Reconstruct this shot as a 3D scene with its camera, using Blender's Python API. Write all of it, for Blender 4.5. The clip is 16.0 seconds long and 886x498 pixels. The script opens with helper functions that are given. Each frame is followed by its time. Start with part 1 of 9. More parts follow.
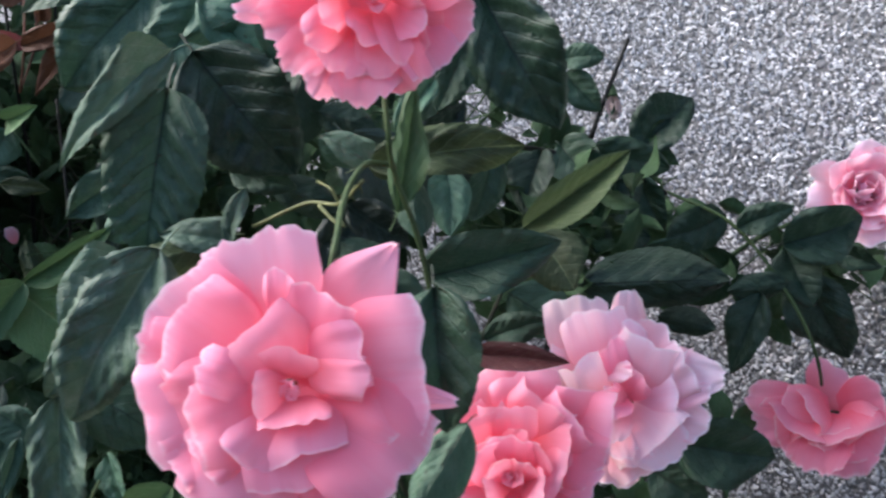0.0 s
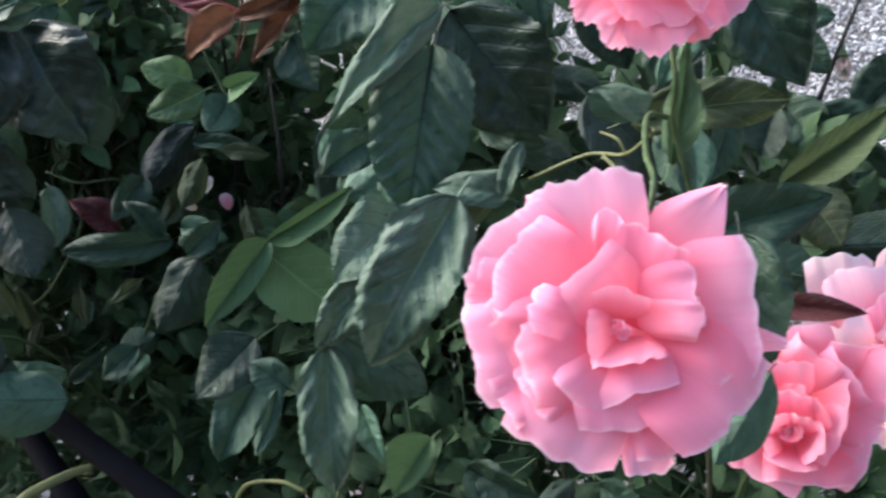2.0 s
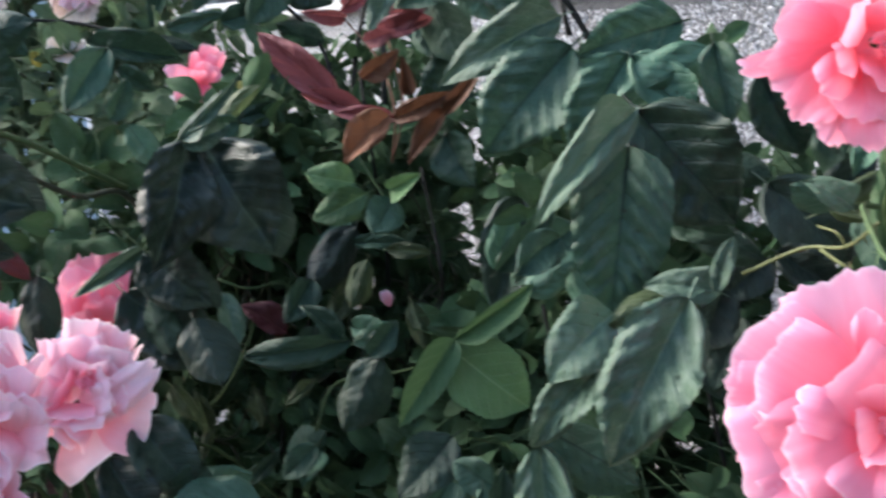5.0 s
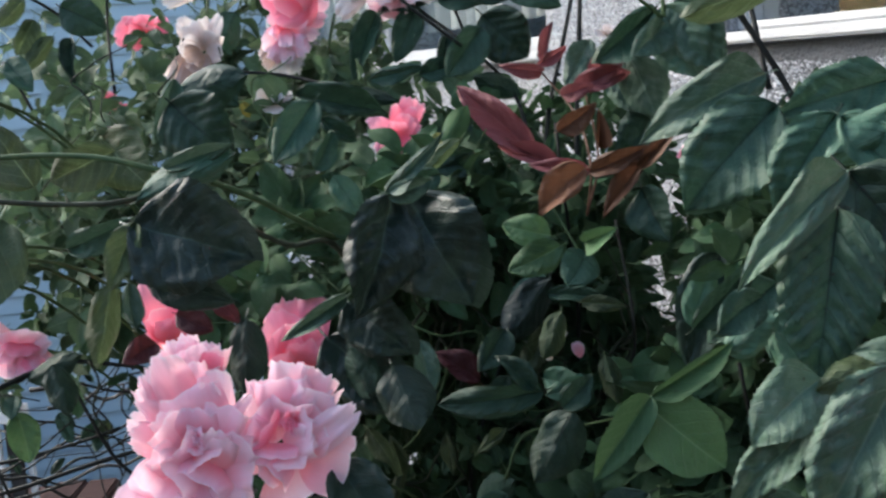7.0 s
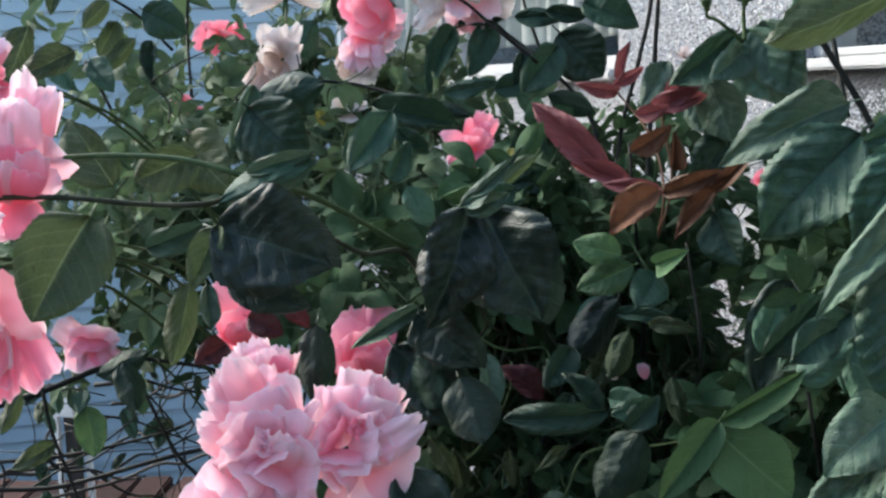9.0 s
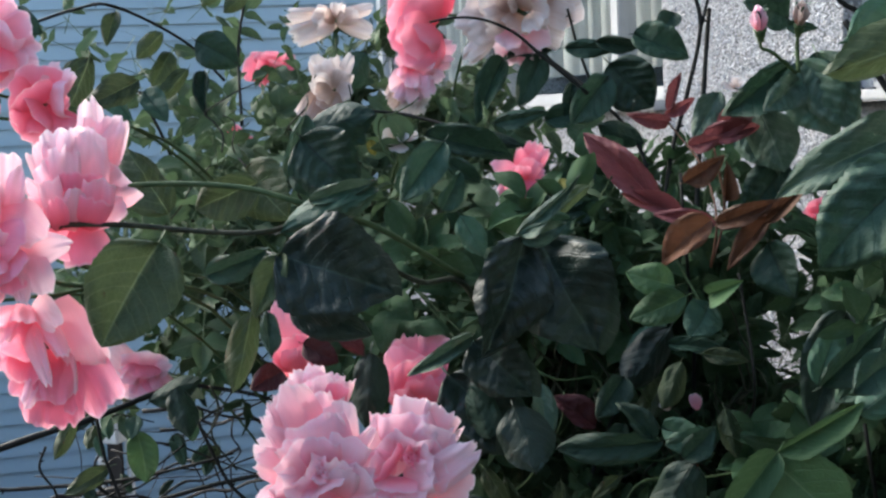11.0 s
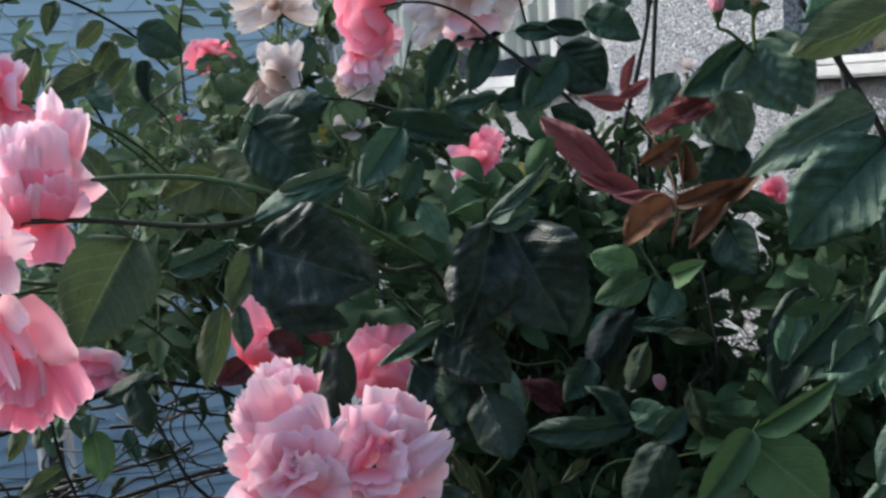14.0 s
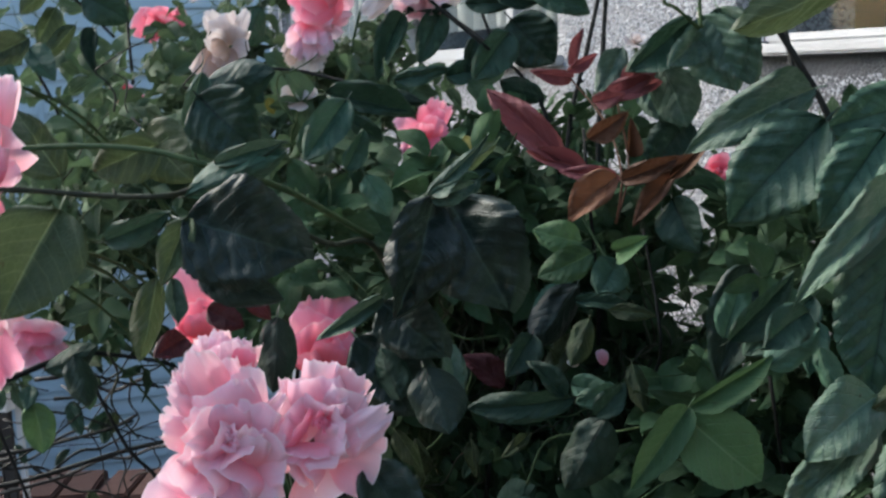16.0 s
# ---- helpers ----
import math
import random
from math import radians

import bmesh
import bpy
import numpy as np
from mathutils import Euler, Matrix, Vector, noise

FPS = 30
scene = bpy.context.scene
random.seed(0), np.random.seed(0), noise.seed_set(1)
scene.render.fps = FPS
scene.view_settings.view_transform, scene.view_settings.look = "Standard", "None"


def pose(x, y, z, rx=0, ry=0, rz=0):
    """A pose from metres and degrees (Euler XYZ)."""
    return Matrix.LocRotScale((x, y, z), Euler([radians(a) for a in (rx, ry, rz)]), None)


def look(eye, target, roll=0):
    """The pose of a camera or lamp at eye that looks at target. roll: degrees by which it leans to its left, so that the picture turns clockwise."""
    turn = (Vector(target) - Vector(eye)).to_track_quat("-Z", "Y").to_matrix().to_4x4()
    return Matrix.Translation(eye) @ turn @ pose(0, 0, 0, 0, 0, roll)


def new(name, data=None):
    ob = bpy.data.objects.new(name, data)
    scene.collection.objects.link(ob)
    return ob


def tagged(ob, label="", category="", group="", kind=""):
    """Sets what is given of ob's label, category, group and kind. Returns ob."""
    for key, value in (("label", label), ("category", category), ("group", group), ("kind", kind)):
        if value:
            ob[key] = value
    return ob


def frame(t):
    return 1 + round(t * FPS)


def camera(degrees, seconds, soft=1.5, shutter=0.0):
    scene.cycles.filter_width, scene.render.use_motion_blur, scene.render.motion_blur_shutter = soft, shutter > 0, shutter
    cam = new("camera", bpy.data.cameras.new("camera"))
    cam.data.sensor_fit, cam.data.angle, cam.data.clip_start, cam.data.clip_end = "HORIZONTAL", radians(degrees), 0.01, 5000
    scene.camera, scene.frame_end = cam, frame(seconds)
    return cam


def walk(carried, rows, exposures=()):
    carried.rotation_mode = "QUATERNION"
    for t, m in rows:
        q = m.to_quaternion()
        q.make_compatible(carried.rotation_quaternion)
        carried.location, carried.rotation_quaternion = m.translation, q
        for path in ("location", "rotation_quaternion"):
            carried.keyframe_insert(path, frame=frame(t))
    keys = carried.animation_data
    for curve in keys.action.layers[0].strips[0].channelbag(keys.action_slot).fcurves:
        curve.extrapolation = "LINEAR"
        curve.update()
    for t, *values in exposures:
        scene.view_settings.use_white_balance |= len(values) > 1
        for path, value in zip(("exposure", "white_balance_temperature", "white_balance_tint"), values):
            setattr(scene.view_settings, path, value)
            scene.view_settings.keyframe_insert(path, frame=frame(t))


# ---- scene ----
# ---------------------------------------------------------------- camera
cam = camera(39.4, 16.0, 2.4, 0.8)
METRES, EYE, TILT, LEAN, TURN = 0.3, 1.35, -14.0, 0.0, 0.0
ROWS = [
    (0.0, 0.0, 0.0, 0.0, 0.0, 0.0, -0.0),
    (0.5, -0.0765, -0.0051, -0.0051, 0.59, 0.02, -0.19),
    (1.0, -0.1626, -0.0134, -0.0319, 2.29, -0.06, -0.16),
    (1.5, -0.2185, -0.0147, -0.0553, 4.2, -0.39, -0.29),
    (2.0, -0.281, -0.0241, -0.0594, 5.44, -0.7, -0.24),
    (2.5, -0.3196, -0.0307, -0.0677, 6.3, -0.82, -0.1),
    (3.0, -0.3595, -0.0333, -0.0687, 6.23, -1.13, 0.65),
    (3.5, -0.3977, -0.0455, -0.0498, 5.12, -0.95, 2.29),
    (4.0, -0.4362, -0.0984, -0.017, 5.19, 0.78, 2.86),
    (4.5, -0.4798, -0.1119, -0.0048, 6.92, 2.08, 2.73),
    (5.0, -0.5161, -0.1231, -0.0008, 9.27, 2.78, 2.47),
    (7.5, -0.5639, -0.1905, 0.0268, 18.25, 5.22, -0.17),
    (8.0, -0.5734, -0.1945, 0.0243, 18.68, 5.36, -0.87),
    (8.5, -0.574, -0.1994, 0.0217, 19.1, 5.48, -1.6),
    (9.0, -0.5935, -0.2151, 0.0235, 19.71, 5.55, -2.19),
    (9.5, -0.5929, -0.2275, 0.0288, 20.45, 5.8, -2.36),
    (10.0, -0.6015, -0.2322, 0.0209, 20.91, 6.03, -2.58),
    (12.5, -0.7164, -0.2801, 0.0126, 21.58, 7.81, -2.73),
    (13.0, -0.7413, -0.2748, 0.0174, 20.91, 7.19, -2.0),
    (13.5, -0.7463, -0.2662, 0.0224, 19.7, 6.65, -1.35),
    (14.0, -0.7482, -0.257, 0.0237, 18.25, 6.26, -0.88),
    (14.5, -0.7377, -0.2379, 0.0222, 17.53, 5.8, -0.13),
    (15.0, -0.7146, -0.2301, 0.0296, 17.09, 5.52, 0.91),
    (15.5, -0.6924, -0.2304, 0.0353, 16.5, 5.36, 0.61),
    (16.0, -0.7027, -0.2213, 0.0313, 16.38, 5.01, -1.26),
]
EXPOSURES = [(0.0, 1.75, 6150, 13), (1.5, 2.0, 6250, 12), (3.0, 2.2, 6300, 12), (5.0, 2.15, 6350, 11), (7.5, 1.8, 6350, 7), (10.0, 1.85, 6350, 6), (12.5, 1.33, 6300, 9), (14.0, 1.5, 6350, 7), (16.0, 1.55, 6350, 7)]
walk(cam, [(t, pose(0, 0, EYE, TILT, LEAN, TURN) @ pose(METRES * x, METRES * y, METRES * z, 90 + pitch, roll, yaw)) for t, x, y, z, yaw, pitch, roll in ROWS], EXPOSURES)

# ---------------------------------------------------------------- light
world = bpy.data.worlds.new("sky")
scene.world = world
world.use_nodes = True
wn = world.node_tree.nodes
sky = wn.new("ShaderNodeTexSky")
sky.sky_type, sky.sun_disc = "NISHITA", False
sky.sun_elevation, sky.sun_rotation = radians(32), radians(-74)
sky.air_density, sky.dust_density, sky.ozone_density = 1.0, 2.5, 1.2
wn["Background"].inputs["Strength"].default_value = 0.15
world.node_tree.links.new(sky.outputs["Color"], wn["Background"].inputs["Color"])
sun = new("sun", bpy.data.lights.new("sun", "SUN"))
sun.data.energy, sun.data.angle, sun.data.color = 2.0, radians(48), (1.0, 0.95, 0.9)
sun.matrix_world = look((-4.2, 2.0, 3.5), (-0.3, 0.9, 1.0))


# ---------------------------------------------------------------- materials
class Mat:
    """A node material with a Principled shader and a few short cuts."""

    def __init__(self, name, rough=0.6, metal=0.0, spec=0.5):
        self.m = bpy.data.materials.new(name)
        self.m.use_nodes = True
        self.t = self.m.node_tree
        self.b = self.t.nodes["Principled BSDF"]
        self.b.inputs["Roughness"].default_value = rough
        self.b.inputs["Metallic"].default_value = metal
        self.b.inputs["Specular IOR Level"].default_value = spec

    def node(self, kind, **values):
        n = self.t.nodes.new(kind)
        for k, v in values.items():
            n.inputs[k.replace("_", " ")].default_value = v
        return n

    def link(self, a, b):
        self.t.links.new(a, b)

    def coords(self, which="Object"):
        return self.node("ShaderNodeTexCoord").outputs[which]

    def noise(self, scale, detail=4.0, rough=0.6, coords=None):
        n = self.node("ShaderNodeTexNoise", Scale=scale, Detail=detail, Roughness=rough)
        self.link(coords if coords else self.coords(), n.inputs["Vector"])
        return n.outputs["Fac"]

    def ramp(self, fac, stops):
        n = self.node("ShaderNodeValToRGB")
        e = n.color_ramp.elements
        e[0].position, e[0].color = stops[0][0], (*stops[0][1], 1)
        e[1].position, e[1].color = stops[-1][0], (*stops[-1][1], 1)
        for p, c in stops[1:-1]:
            x = e.new(p)
            x.color = (*c, 1)
        self.link(fac, n.inputs["Fac"])
        return n.outputs["Color"]

    def value(self, fac, a, b, lo=0.0, hi=1.0):
        n = self.node("ShaderNodeMapRange")
        n.inputs["From Min"].default_value, n.inputs["From Max"].default_value = lo, hi
        n.inputs["To Min"].default_value, n.inputs["To Max"].default_value = a, b
        self.link(fac, n.inputs["Value"])
        return n.outputs["Result"]

    def math(self, op, a, b=0.0, c=0.0):
        n = self.t.nodes.new("ShaderNodeMath")
        n.operation = op
        for i, x in enumerate((a, b, c)):
            if isinstance(x, (int, float)):
                n.inputs[i].default_value = x
            else:
                self.link(x, n.inputs[i])
        return n.outputs[0]

    def mix(self, fac, a, b, how="MIX"):
        n = self.t.nodes.new("ShaderNodeMix")
        n.data_type, n.blend_type = "RGBA", how
        for i, x in ((0, fac), (6, a), (7, b)):
            if isinstance(x, (int, float)):
                n.inputs[i].default_value = x
            elif isinstance(x, tuple):
                n.inputs[i].default_value = (*x, 1)
            else:
                self.link(x, n.inputs[i])
        return n.outputs[2]

    def color(self, c):
        if isinstance(c, tuple):
            self.b.inputs["Base Color"].default_value = (*c, 1)
        else:
            self.link(c, self.b.inputs["Base Color"])
        return self

    def rough(self, r):
        self.link(r, self.b.inputs["Roughness"])
        return self

    def bump(self, height, strength=0.4, distance=0.002):
        n = self.node("ShaderNodeBump", Strength=strength, Distance=distance)
        self.link(height, n.inputs["Height"])
        self.link(n.outputs["Normal"], self.b.inputs["Normal"])
        return self

    def see_through(self, color, share):
        """Lets a share of the light pass diffusely, as a leaf or petal does."""
        tr = self.t.nodes.new("ShaderNodeBsdfTranslucent")
        mx = self.t.nodes.new("ShaderNodeMixShader")
        mx.inputs[0].default_value = share
        if isinstance(color, tuple):
            tr.inputs["Color"].default_value = (*color, 1)
        else:
            self.link(color, tr.inputs["Color"])
        self.link(self.b.outputs[0], mx.inputs[1])
        self.link(tr.outputs[0], mx.inputs[2])
        self.link(mx.outputs[0], self.t.nodes["Material Output"].inputs["Surface"])
        return self


def leaf_material(name, low, high, vein, rough=0.42, island=False, mildew=0.0, through_share=0.12, rim=None, shine=0.27, dark_rib=False):
    """Leaf: midrib and side veins along the blade, blotches, and a tone of its own for each leaf."""
    k = Mat(name, rough, spec=shine)
    uv = k.node("ShaderNodeUVMap").outputs[0]
    sep = k.node("ShaderNodeSeparateXYZ")
    k.link(uv, sep.inputs[0])
    along, across = sep.outputs[0], k.math("ABSOLUTE", k.math("SUBTRACT", sep.outputs[1], 0.5))
    if island:
        own = k.t.nodes.new("ShaderNodeNewGeometry").outputs["Random Per Island"]
    else:
        own = k.t.nodes.new("ShaderNodeObjectInfo").outputs["Random"]
    shift = k.node("ShaderNodeCombineXYZ")
    k.link(k.math("MULTIPLY", own, 37.0), shift.inputs[2])
    k.link(along, shift.inputs[0])
    k.link(sep.outputs[1], shift.inputs[1])
    blot = k.noise(3.2, 5.0, 0.65, shift.outputs[0])
    fine = k.noise(38.0, 3.0, 0.7, shift.outputs[0])
    tone = k.math("ADD", k.math("MULTIPLY", own, 0.75), k.math("MULTIPLY", blot, 0.5))
    base = k.ramp(tone, [(0.1, low), (0.62, high), (1.0, tuple(min(1.0, c * 1.5) for c in high))])
    side = k.math("SINE", k.math("ADD", k.math("MULTIPLY", k.math("SUBTRACT", along, k.math("MULTIPLY", k.math("POWER", across, 1.2), 0.9)), 40.0), k.math("MULTIPLY", k.noise(2.6, 2.0, 0.5, shift.outputs[0]), 5.0)))
    side_line = k.math("POWER", k.math("MULTIPLY", k.math("ADD", side, 1.0), 0.5), 30.0)
    rib = k.math("MULTIPLY", k.value(across, 1.0, 0.0, 0.004, 0.02), k.value(along, 1.0, 0.3))
    net = k.node("ShaderNodeTexVoronoi", Scale=15.0)
    net.feature = "DISTANCE_TO_EDGE"
    k.link(shift.outputs[0], net.inputs["Vector"])
    cell = k.value(net.outputs["Distance"], 0.0, 1.0, 0.0, 0.16)
    base = k.mix(k.value(cell, 0.14, 0.0), base, vein)
    pale = k.value(k.noise(1.7, 3.0, 0.6, shift.outputs[0]), 0.0, 0.3, 0.5, 0.75)
    base = k.mix(pale, base, vein)
    base = k.mix(k.value(k.noise(9.0, 2.0, 0.5, shift.outputs[0]), 0.0, 0.8, 0.7, 0.78), base, (0.03, 0.024, 0.012))
    # dark_rib: the shade in the sunken veins is painted as dark lines
    base = k.mix(k.math("MULTIPLY", side_line, 0.32), base, low if dark_rib else vein)
    base = k.mix(k.math("MULTIPLY", rib, 0.85), base, tuple(c * 0.5 for c in low) if dark_rib else tuple(min(1.0, c * 1.5) for c in vein))
    if mildew:
        patch = k.value(k.noise(5.0, 6.0, 0.7, shift.outputs[0]), 0.0, mildew, 0.48, 0.72)
        base = k.mix(patch, base, (0.16, 0.2, 0.17))
    if rim:
        base = k.mix(k.value(across, 0.0, 0.8, 0.3, 0.5), base, rim)
    k.color(base).rough(k.value(blot, rough - 0.1, rough + 0.2))
    quilt = k.math("ADD", k.math("MULTIPLY", side_line, -0.7), k.math("MULTIPLY", fine, 0.5))
    quilt = k.math("ADD", k.math("SUBTRACT", quilt, k.math("MULTIPLY", rib, 1.2)), k.math("MULTIPLY", cell, 0.4))
    k.bump(quilt, 0.65, 0.0009)
    k.see_through(base, through_share)
    return k.m


def petal_material(name, inner, mid, edge, share=0.4, worn=0.0, pale_rim=0.75):
    """Petal: deeper colour at the base, pale rim, faint streaks along it."""
    k = Mat(name, 0.55, spec=0.25)
    uv = k.node("ShaderNodeUVMap").outputs[0]
    sep = k.node("ShaderNodeSeparateXYZ")
    k.link(uv, sep.inputs[0])
    own = k.t.nodes.new("ShaderNodeObjectInfo").outputs["Random"]
    shift = k.node("ShaderNodeCombineXYZ")
    k.link(k.math("MULTIPLY", own, 23.0), shift.inputs[2])
    k.link(k.math("MULTIPLY", sep.outputs[0], 0.6), shift.inputs[0])
    k.link(k.math("MULTIPLY", sep.outputs[1], 9.0), shift.inputs[1])
    streak = k.noise(2.2, 5.0, 0.6, shift.outputs[0])
    along = k.math("ADD", sep.outputs[0], k.math("MULTIPLY", k.math("SUBTRACT", own, 0.5), 0.4))
    along = k.math("ADD", along, k.math("MULTIPLY", k.math("SUBTRACT", streak, 0.5), 0.3))
    base = k.ramp(along, [(0.12, inner), (0.62, mid), (1.08, edge)])
    # bright edge highlight put into the colour, over the petal's own paler rim
    rim = k.value(k.math("ADD", sep.outputs[0], k.math("MULTIPLY", k.math("SUBTRACT", streak, 0.5), 0.12)), 0.0, pale_rim, 0.94, 1.0)
    base = k.mix(rim, base, tuple(c + (1.0 - c) * 0.5 for c in edge))
    if worn:
        base = k.mix(k.value(k.noise(1.5, 6.0, 0.7, shift.outputs[0]), 0.0, worn, 0.5, 0.75), base, (0.42, 0.24, 0.12))
    k.color(base)
    k.b.inputs["Sheen Weight"].default_value = 0.15
    k.bump(streak, 0.2, 0.0006)
    k.see_through(base, share)
    return k.m


LEAF = {
    "dark": leaf_material("leaf_dark_green", (0.00696, 0.01896, 0.01164), (0.01956, 0.04644, 0.027), (0.037, 0.07, 0.045), 0.46, mildew=0.12, dark_rib=True),
    # darker, greyer copy of the green leaf: the bush's shade sits in its colour
    "shade": leaf_material("leaf_shaded_dark", (0.006, 0.0133, 0.0097), (0.0141, 0.0281, 0.0205), (0.03, 0.049, 0.038), 0.38, mildew=0.07, shine=0.3),
    "mid": leaf_material("leaf_mid_green", (0.01699, 0.04578, 0.02879), (0.03988, 0.0918, 0.05617), (0.0868, 0.1428, 0.0918), 0.47, mildew=0.15, dark_rib=True),
    "grey": leaf_material("leaf_mildewed", (0.0276, 0.0598, 0.03795), (0.0529, 0.09775, 0.0621), (0.1, 0.145, 0.1), 0.5, mildew=0.45),
    "light": leaf_material("leaf_fresh_green", (0.031, 0.07, 0.03), (0.06, 0.12, 0.046), (0.11, 0.17, 0.085), 0.5, through_share=0.2),
    "olive": leaf_material("leaf_olive_backlit", (0.0198, 0.0333, 0.0153), (0.0396, 0.0598, 0.0246), (0.117, 0.153, 0.081), 0.45, through_share=0.28),
    "red": leaf_material("leaf_red_shoot", (0.115, 0.032, 0.036), (0.2, 0.06, 0.064), (0.22, 0.09, 0.09), 0.5, through_share=0.25),
    "bronze": leaf_material("leaf_bronze", (0.06, 0.0288, 0.016), (0.1087, 0.0465, 0.024), (0.136, 0.076, 0.048), 0.5, through_share=0.2),
    "maroon": leaf_material("leaf_dark_maroon", (0.03, 0.009, 0.011), (0.065, 0.015, 0.017), (0.09, 0.035, 0.032), 0.4),
    "yellow": leaf_material("leaf_yellowing", (0.11, 0.12, 0.025), (0.22, 0.21, 0.045), (0.27, 0.25, 0.09), 0.55, through_share=0.25),
}
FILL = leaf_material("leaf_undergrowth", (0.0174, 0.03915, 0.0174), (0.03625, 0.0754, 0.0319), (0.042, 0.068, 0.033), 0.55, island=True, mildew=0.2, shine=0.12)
# lighter, greyer copy of the fill leaf, with light and haze in its colour
FILL_LIT = leaf_material("leaf_lit_growth", (0.0308, 0.0583, 0.0308), (0.0726, 0.121, 0.0594), (0.12, 0.16, 0.09), 0.55, island=True, shine=0.2, through_share=0.25)

PETAL = {
    "pink": petal_material("petal_pink", (0.94, 0.22, 0.31), (0.94, 0.31, 0.43), (0.94, 0.42, 0.57), 0.46),
    "coral": petal_material("petal_coral", (0.92, 0.2, 0.26), (0.94, 0.29, 0.39), (0.94, 0.4, 0.52), 0.42, 0.0, 0.35),
    "lilac": petal_material("petal_pale_pink", (0.92, 0.39, 0.46), (0.92, 0.53, 0.61), (0.92, 0.68, 0.76), 0.38),
    "shell": petal_material("petal_shell_pink", (0.94, 0.35, 0.44), (0.93, 0.48, 0.59), (0.93, 0.65, 0.76), 0.38),
    "faded": petal_material("petal_faded", (0.6, 0.45, 0.38), (0.72, 0.62, 0.59), (0.77, 0.71, 0.69), worn=0.45),
    "brown": petal_material("petal_withered", (0.38, 0.24, 0.18), (0.5, 0.36, 0.31), (0.56, 0.44, 0.4), worn=0.6),
    "hot": petal_material("petal_rose_red", (0.88, 0.14, 0.21), (0.92, 0.24, 0.34), (0.94, 0.36, 0.47)),
}


def bark(name, a, b, rough=0.55):
    k = Mat(name, rough, spec=0.15)
    n = k.noise(60, 5)
    return k.color(k.ramp(n, [(0.3, a), (0.7, b)])).bump(k.noise(180, 3), 0.5, 0.001).m


STEM_GREEN = bark("stem_green", (0.03, 0.058, 0.024), (0.07, 0.105, 0.042), 0.55)
STEM_OLD = bark("cane_brown_green", (0.016, 0.02, 0.012), (0.045, 0.05, 0.028))
STEM_DARK = bark("cane_dark", (0.007, 0.008, 0.007), (0.02, 0.02, 0.017))
STEM_YOUNG = bark("stem_yellow_green", (0.075, 0.088, 0.034), (0.13, 0.14, 0.058), 0.5)
STEM_RED = bark("stem_reddish", (0.07, 0.03, 0.02), (0.12, 0.06, 0.035), 0.55)


def plaster(name, chips):
    """Pebbledash: pale grey bed; past the near stretch the chips are carried by the surface alone."""
    k = Mat(name, 0.85, spec=0.3)
    v = k.node("ShaderNodeTexVoronoi", Scale=170.0)
    k.link(k.coords(), v.inputs["Vector"])
    stone = k.ramp(k.math("FRACT", k.math("MULTIPLY", v.outputs["Distance"], 1.0)), [(0.0, (0.5, 0.505, 0.52)), (0.45, (0.38, 0.385, 0.395)), (0.75, (0.19, 0.19, 0.195))])
    tone = k.ramp(k.noise(2.3, 6), [(0.3, (0.72, 0.72, 0.73)), (0.7, (0.98, 0.98, 0.97))])
    bed = (0.15, 0.153, 0.16) if chips else stone
    k.color(k.mix(1.0, tone, bed, "MULTIPLY"))
    k.bump(k.math("MULTIPLY", v.outputs["Distance"], -1.0), 0.9, 0.004)
    return k.m


BED = plaster("pebbledash_bed", True)
DASH = plaster("pebbledash", False)


def chip_material():
    k = Mat("white_stone_chip", 0.6, spec=0.4)
    own = k.t.nodes.new("ShaderNodeNewGeometry").outputs["Random Per Island"]
    k.color(k.ramp(own, [(0.0, (0.13, 0.135, 0.143)), (0.14, (0.26, 0.268, 0.28)), (0.45, (0.4, 0.41, 0.428)), (1.0, (0.54, 0.552, 0.575))]))
    return k.m


CHIP = chip_material()


def painted(name, a, b, rough=0.5, scale=9.0, bump=0.15):
    k = Mat(name, rough)
    n = k.noise(scale, 6, 0.65)
    k.color(k.ramp(n, [(0.3, a), (0.72, b)])).bump(k.noise(scale * 14, 3), bump, 0.001)
    return k.m


WHITE = painted("white_paint_weathered", (0.33, 0.335, 0.335), (0.45, 0.455, 0.455), 0.55)
BLUE = painted("blue_grey_siding", (0.38, 0.475, 0.515), (0.43, 0.53, 0.56), 0.55, 1.7)
GREYMETAL = painted("aluminium_trim", (0.4, 0.41, 0.42), (0.52, 0.53, 0.54), 0.4)
BLACK = painted("black_coated_metal", (0.003, 0.0035, 0.005), (0.006, 0.0065, 0.009), 0.85)
BLACK.node_tree.nodes["Principled BSDF"].inputs["Specular IOR Level"].default_value = 0.04
WIRE = painted("fence_wire_rusty", (0.012, 0.01, 0.009), (0.03, 0.026, 0.023), 0.75)
SOIL = painted("soil", (0.03, 0.024, 0.018), (0.08, 0.062, 0.045), 0.95, 6.0, 0.8)
PLASTIC = painted("white_plastic", (0.62, 0.62, 0.6), (0.74, 0.74, 0.72), 0.45)
CLAY = painted("terracotta", (0.03, 0.015, 0.013), (0.065, 0.032, 0.026), 0.85, 12.0)


def brick_material():
    k = Mat("worn_brick", 0.85, spec=0.2)
    own = k.t.nodes.new("ShaderNodeObjectInfo").outputs["Random"]
    tone = k.math("ADD", k.math("MULTIPLY", own, 0.6), k.math("MULTIPLY", k.noise(40, 5), 0.45))
    k.color(k.ramp(tone, [(0.15, (0.028, 0.015, 0.013)), (0.5, (0.06, 0.03, 0.024)), (0.9, (0.11, 0.06, 0.047))])).bump(k.noise(120, 4), 0.6, 0.002)
    return k.m


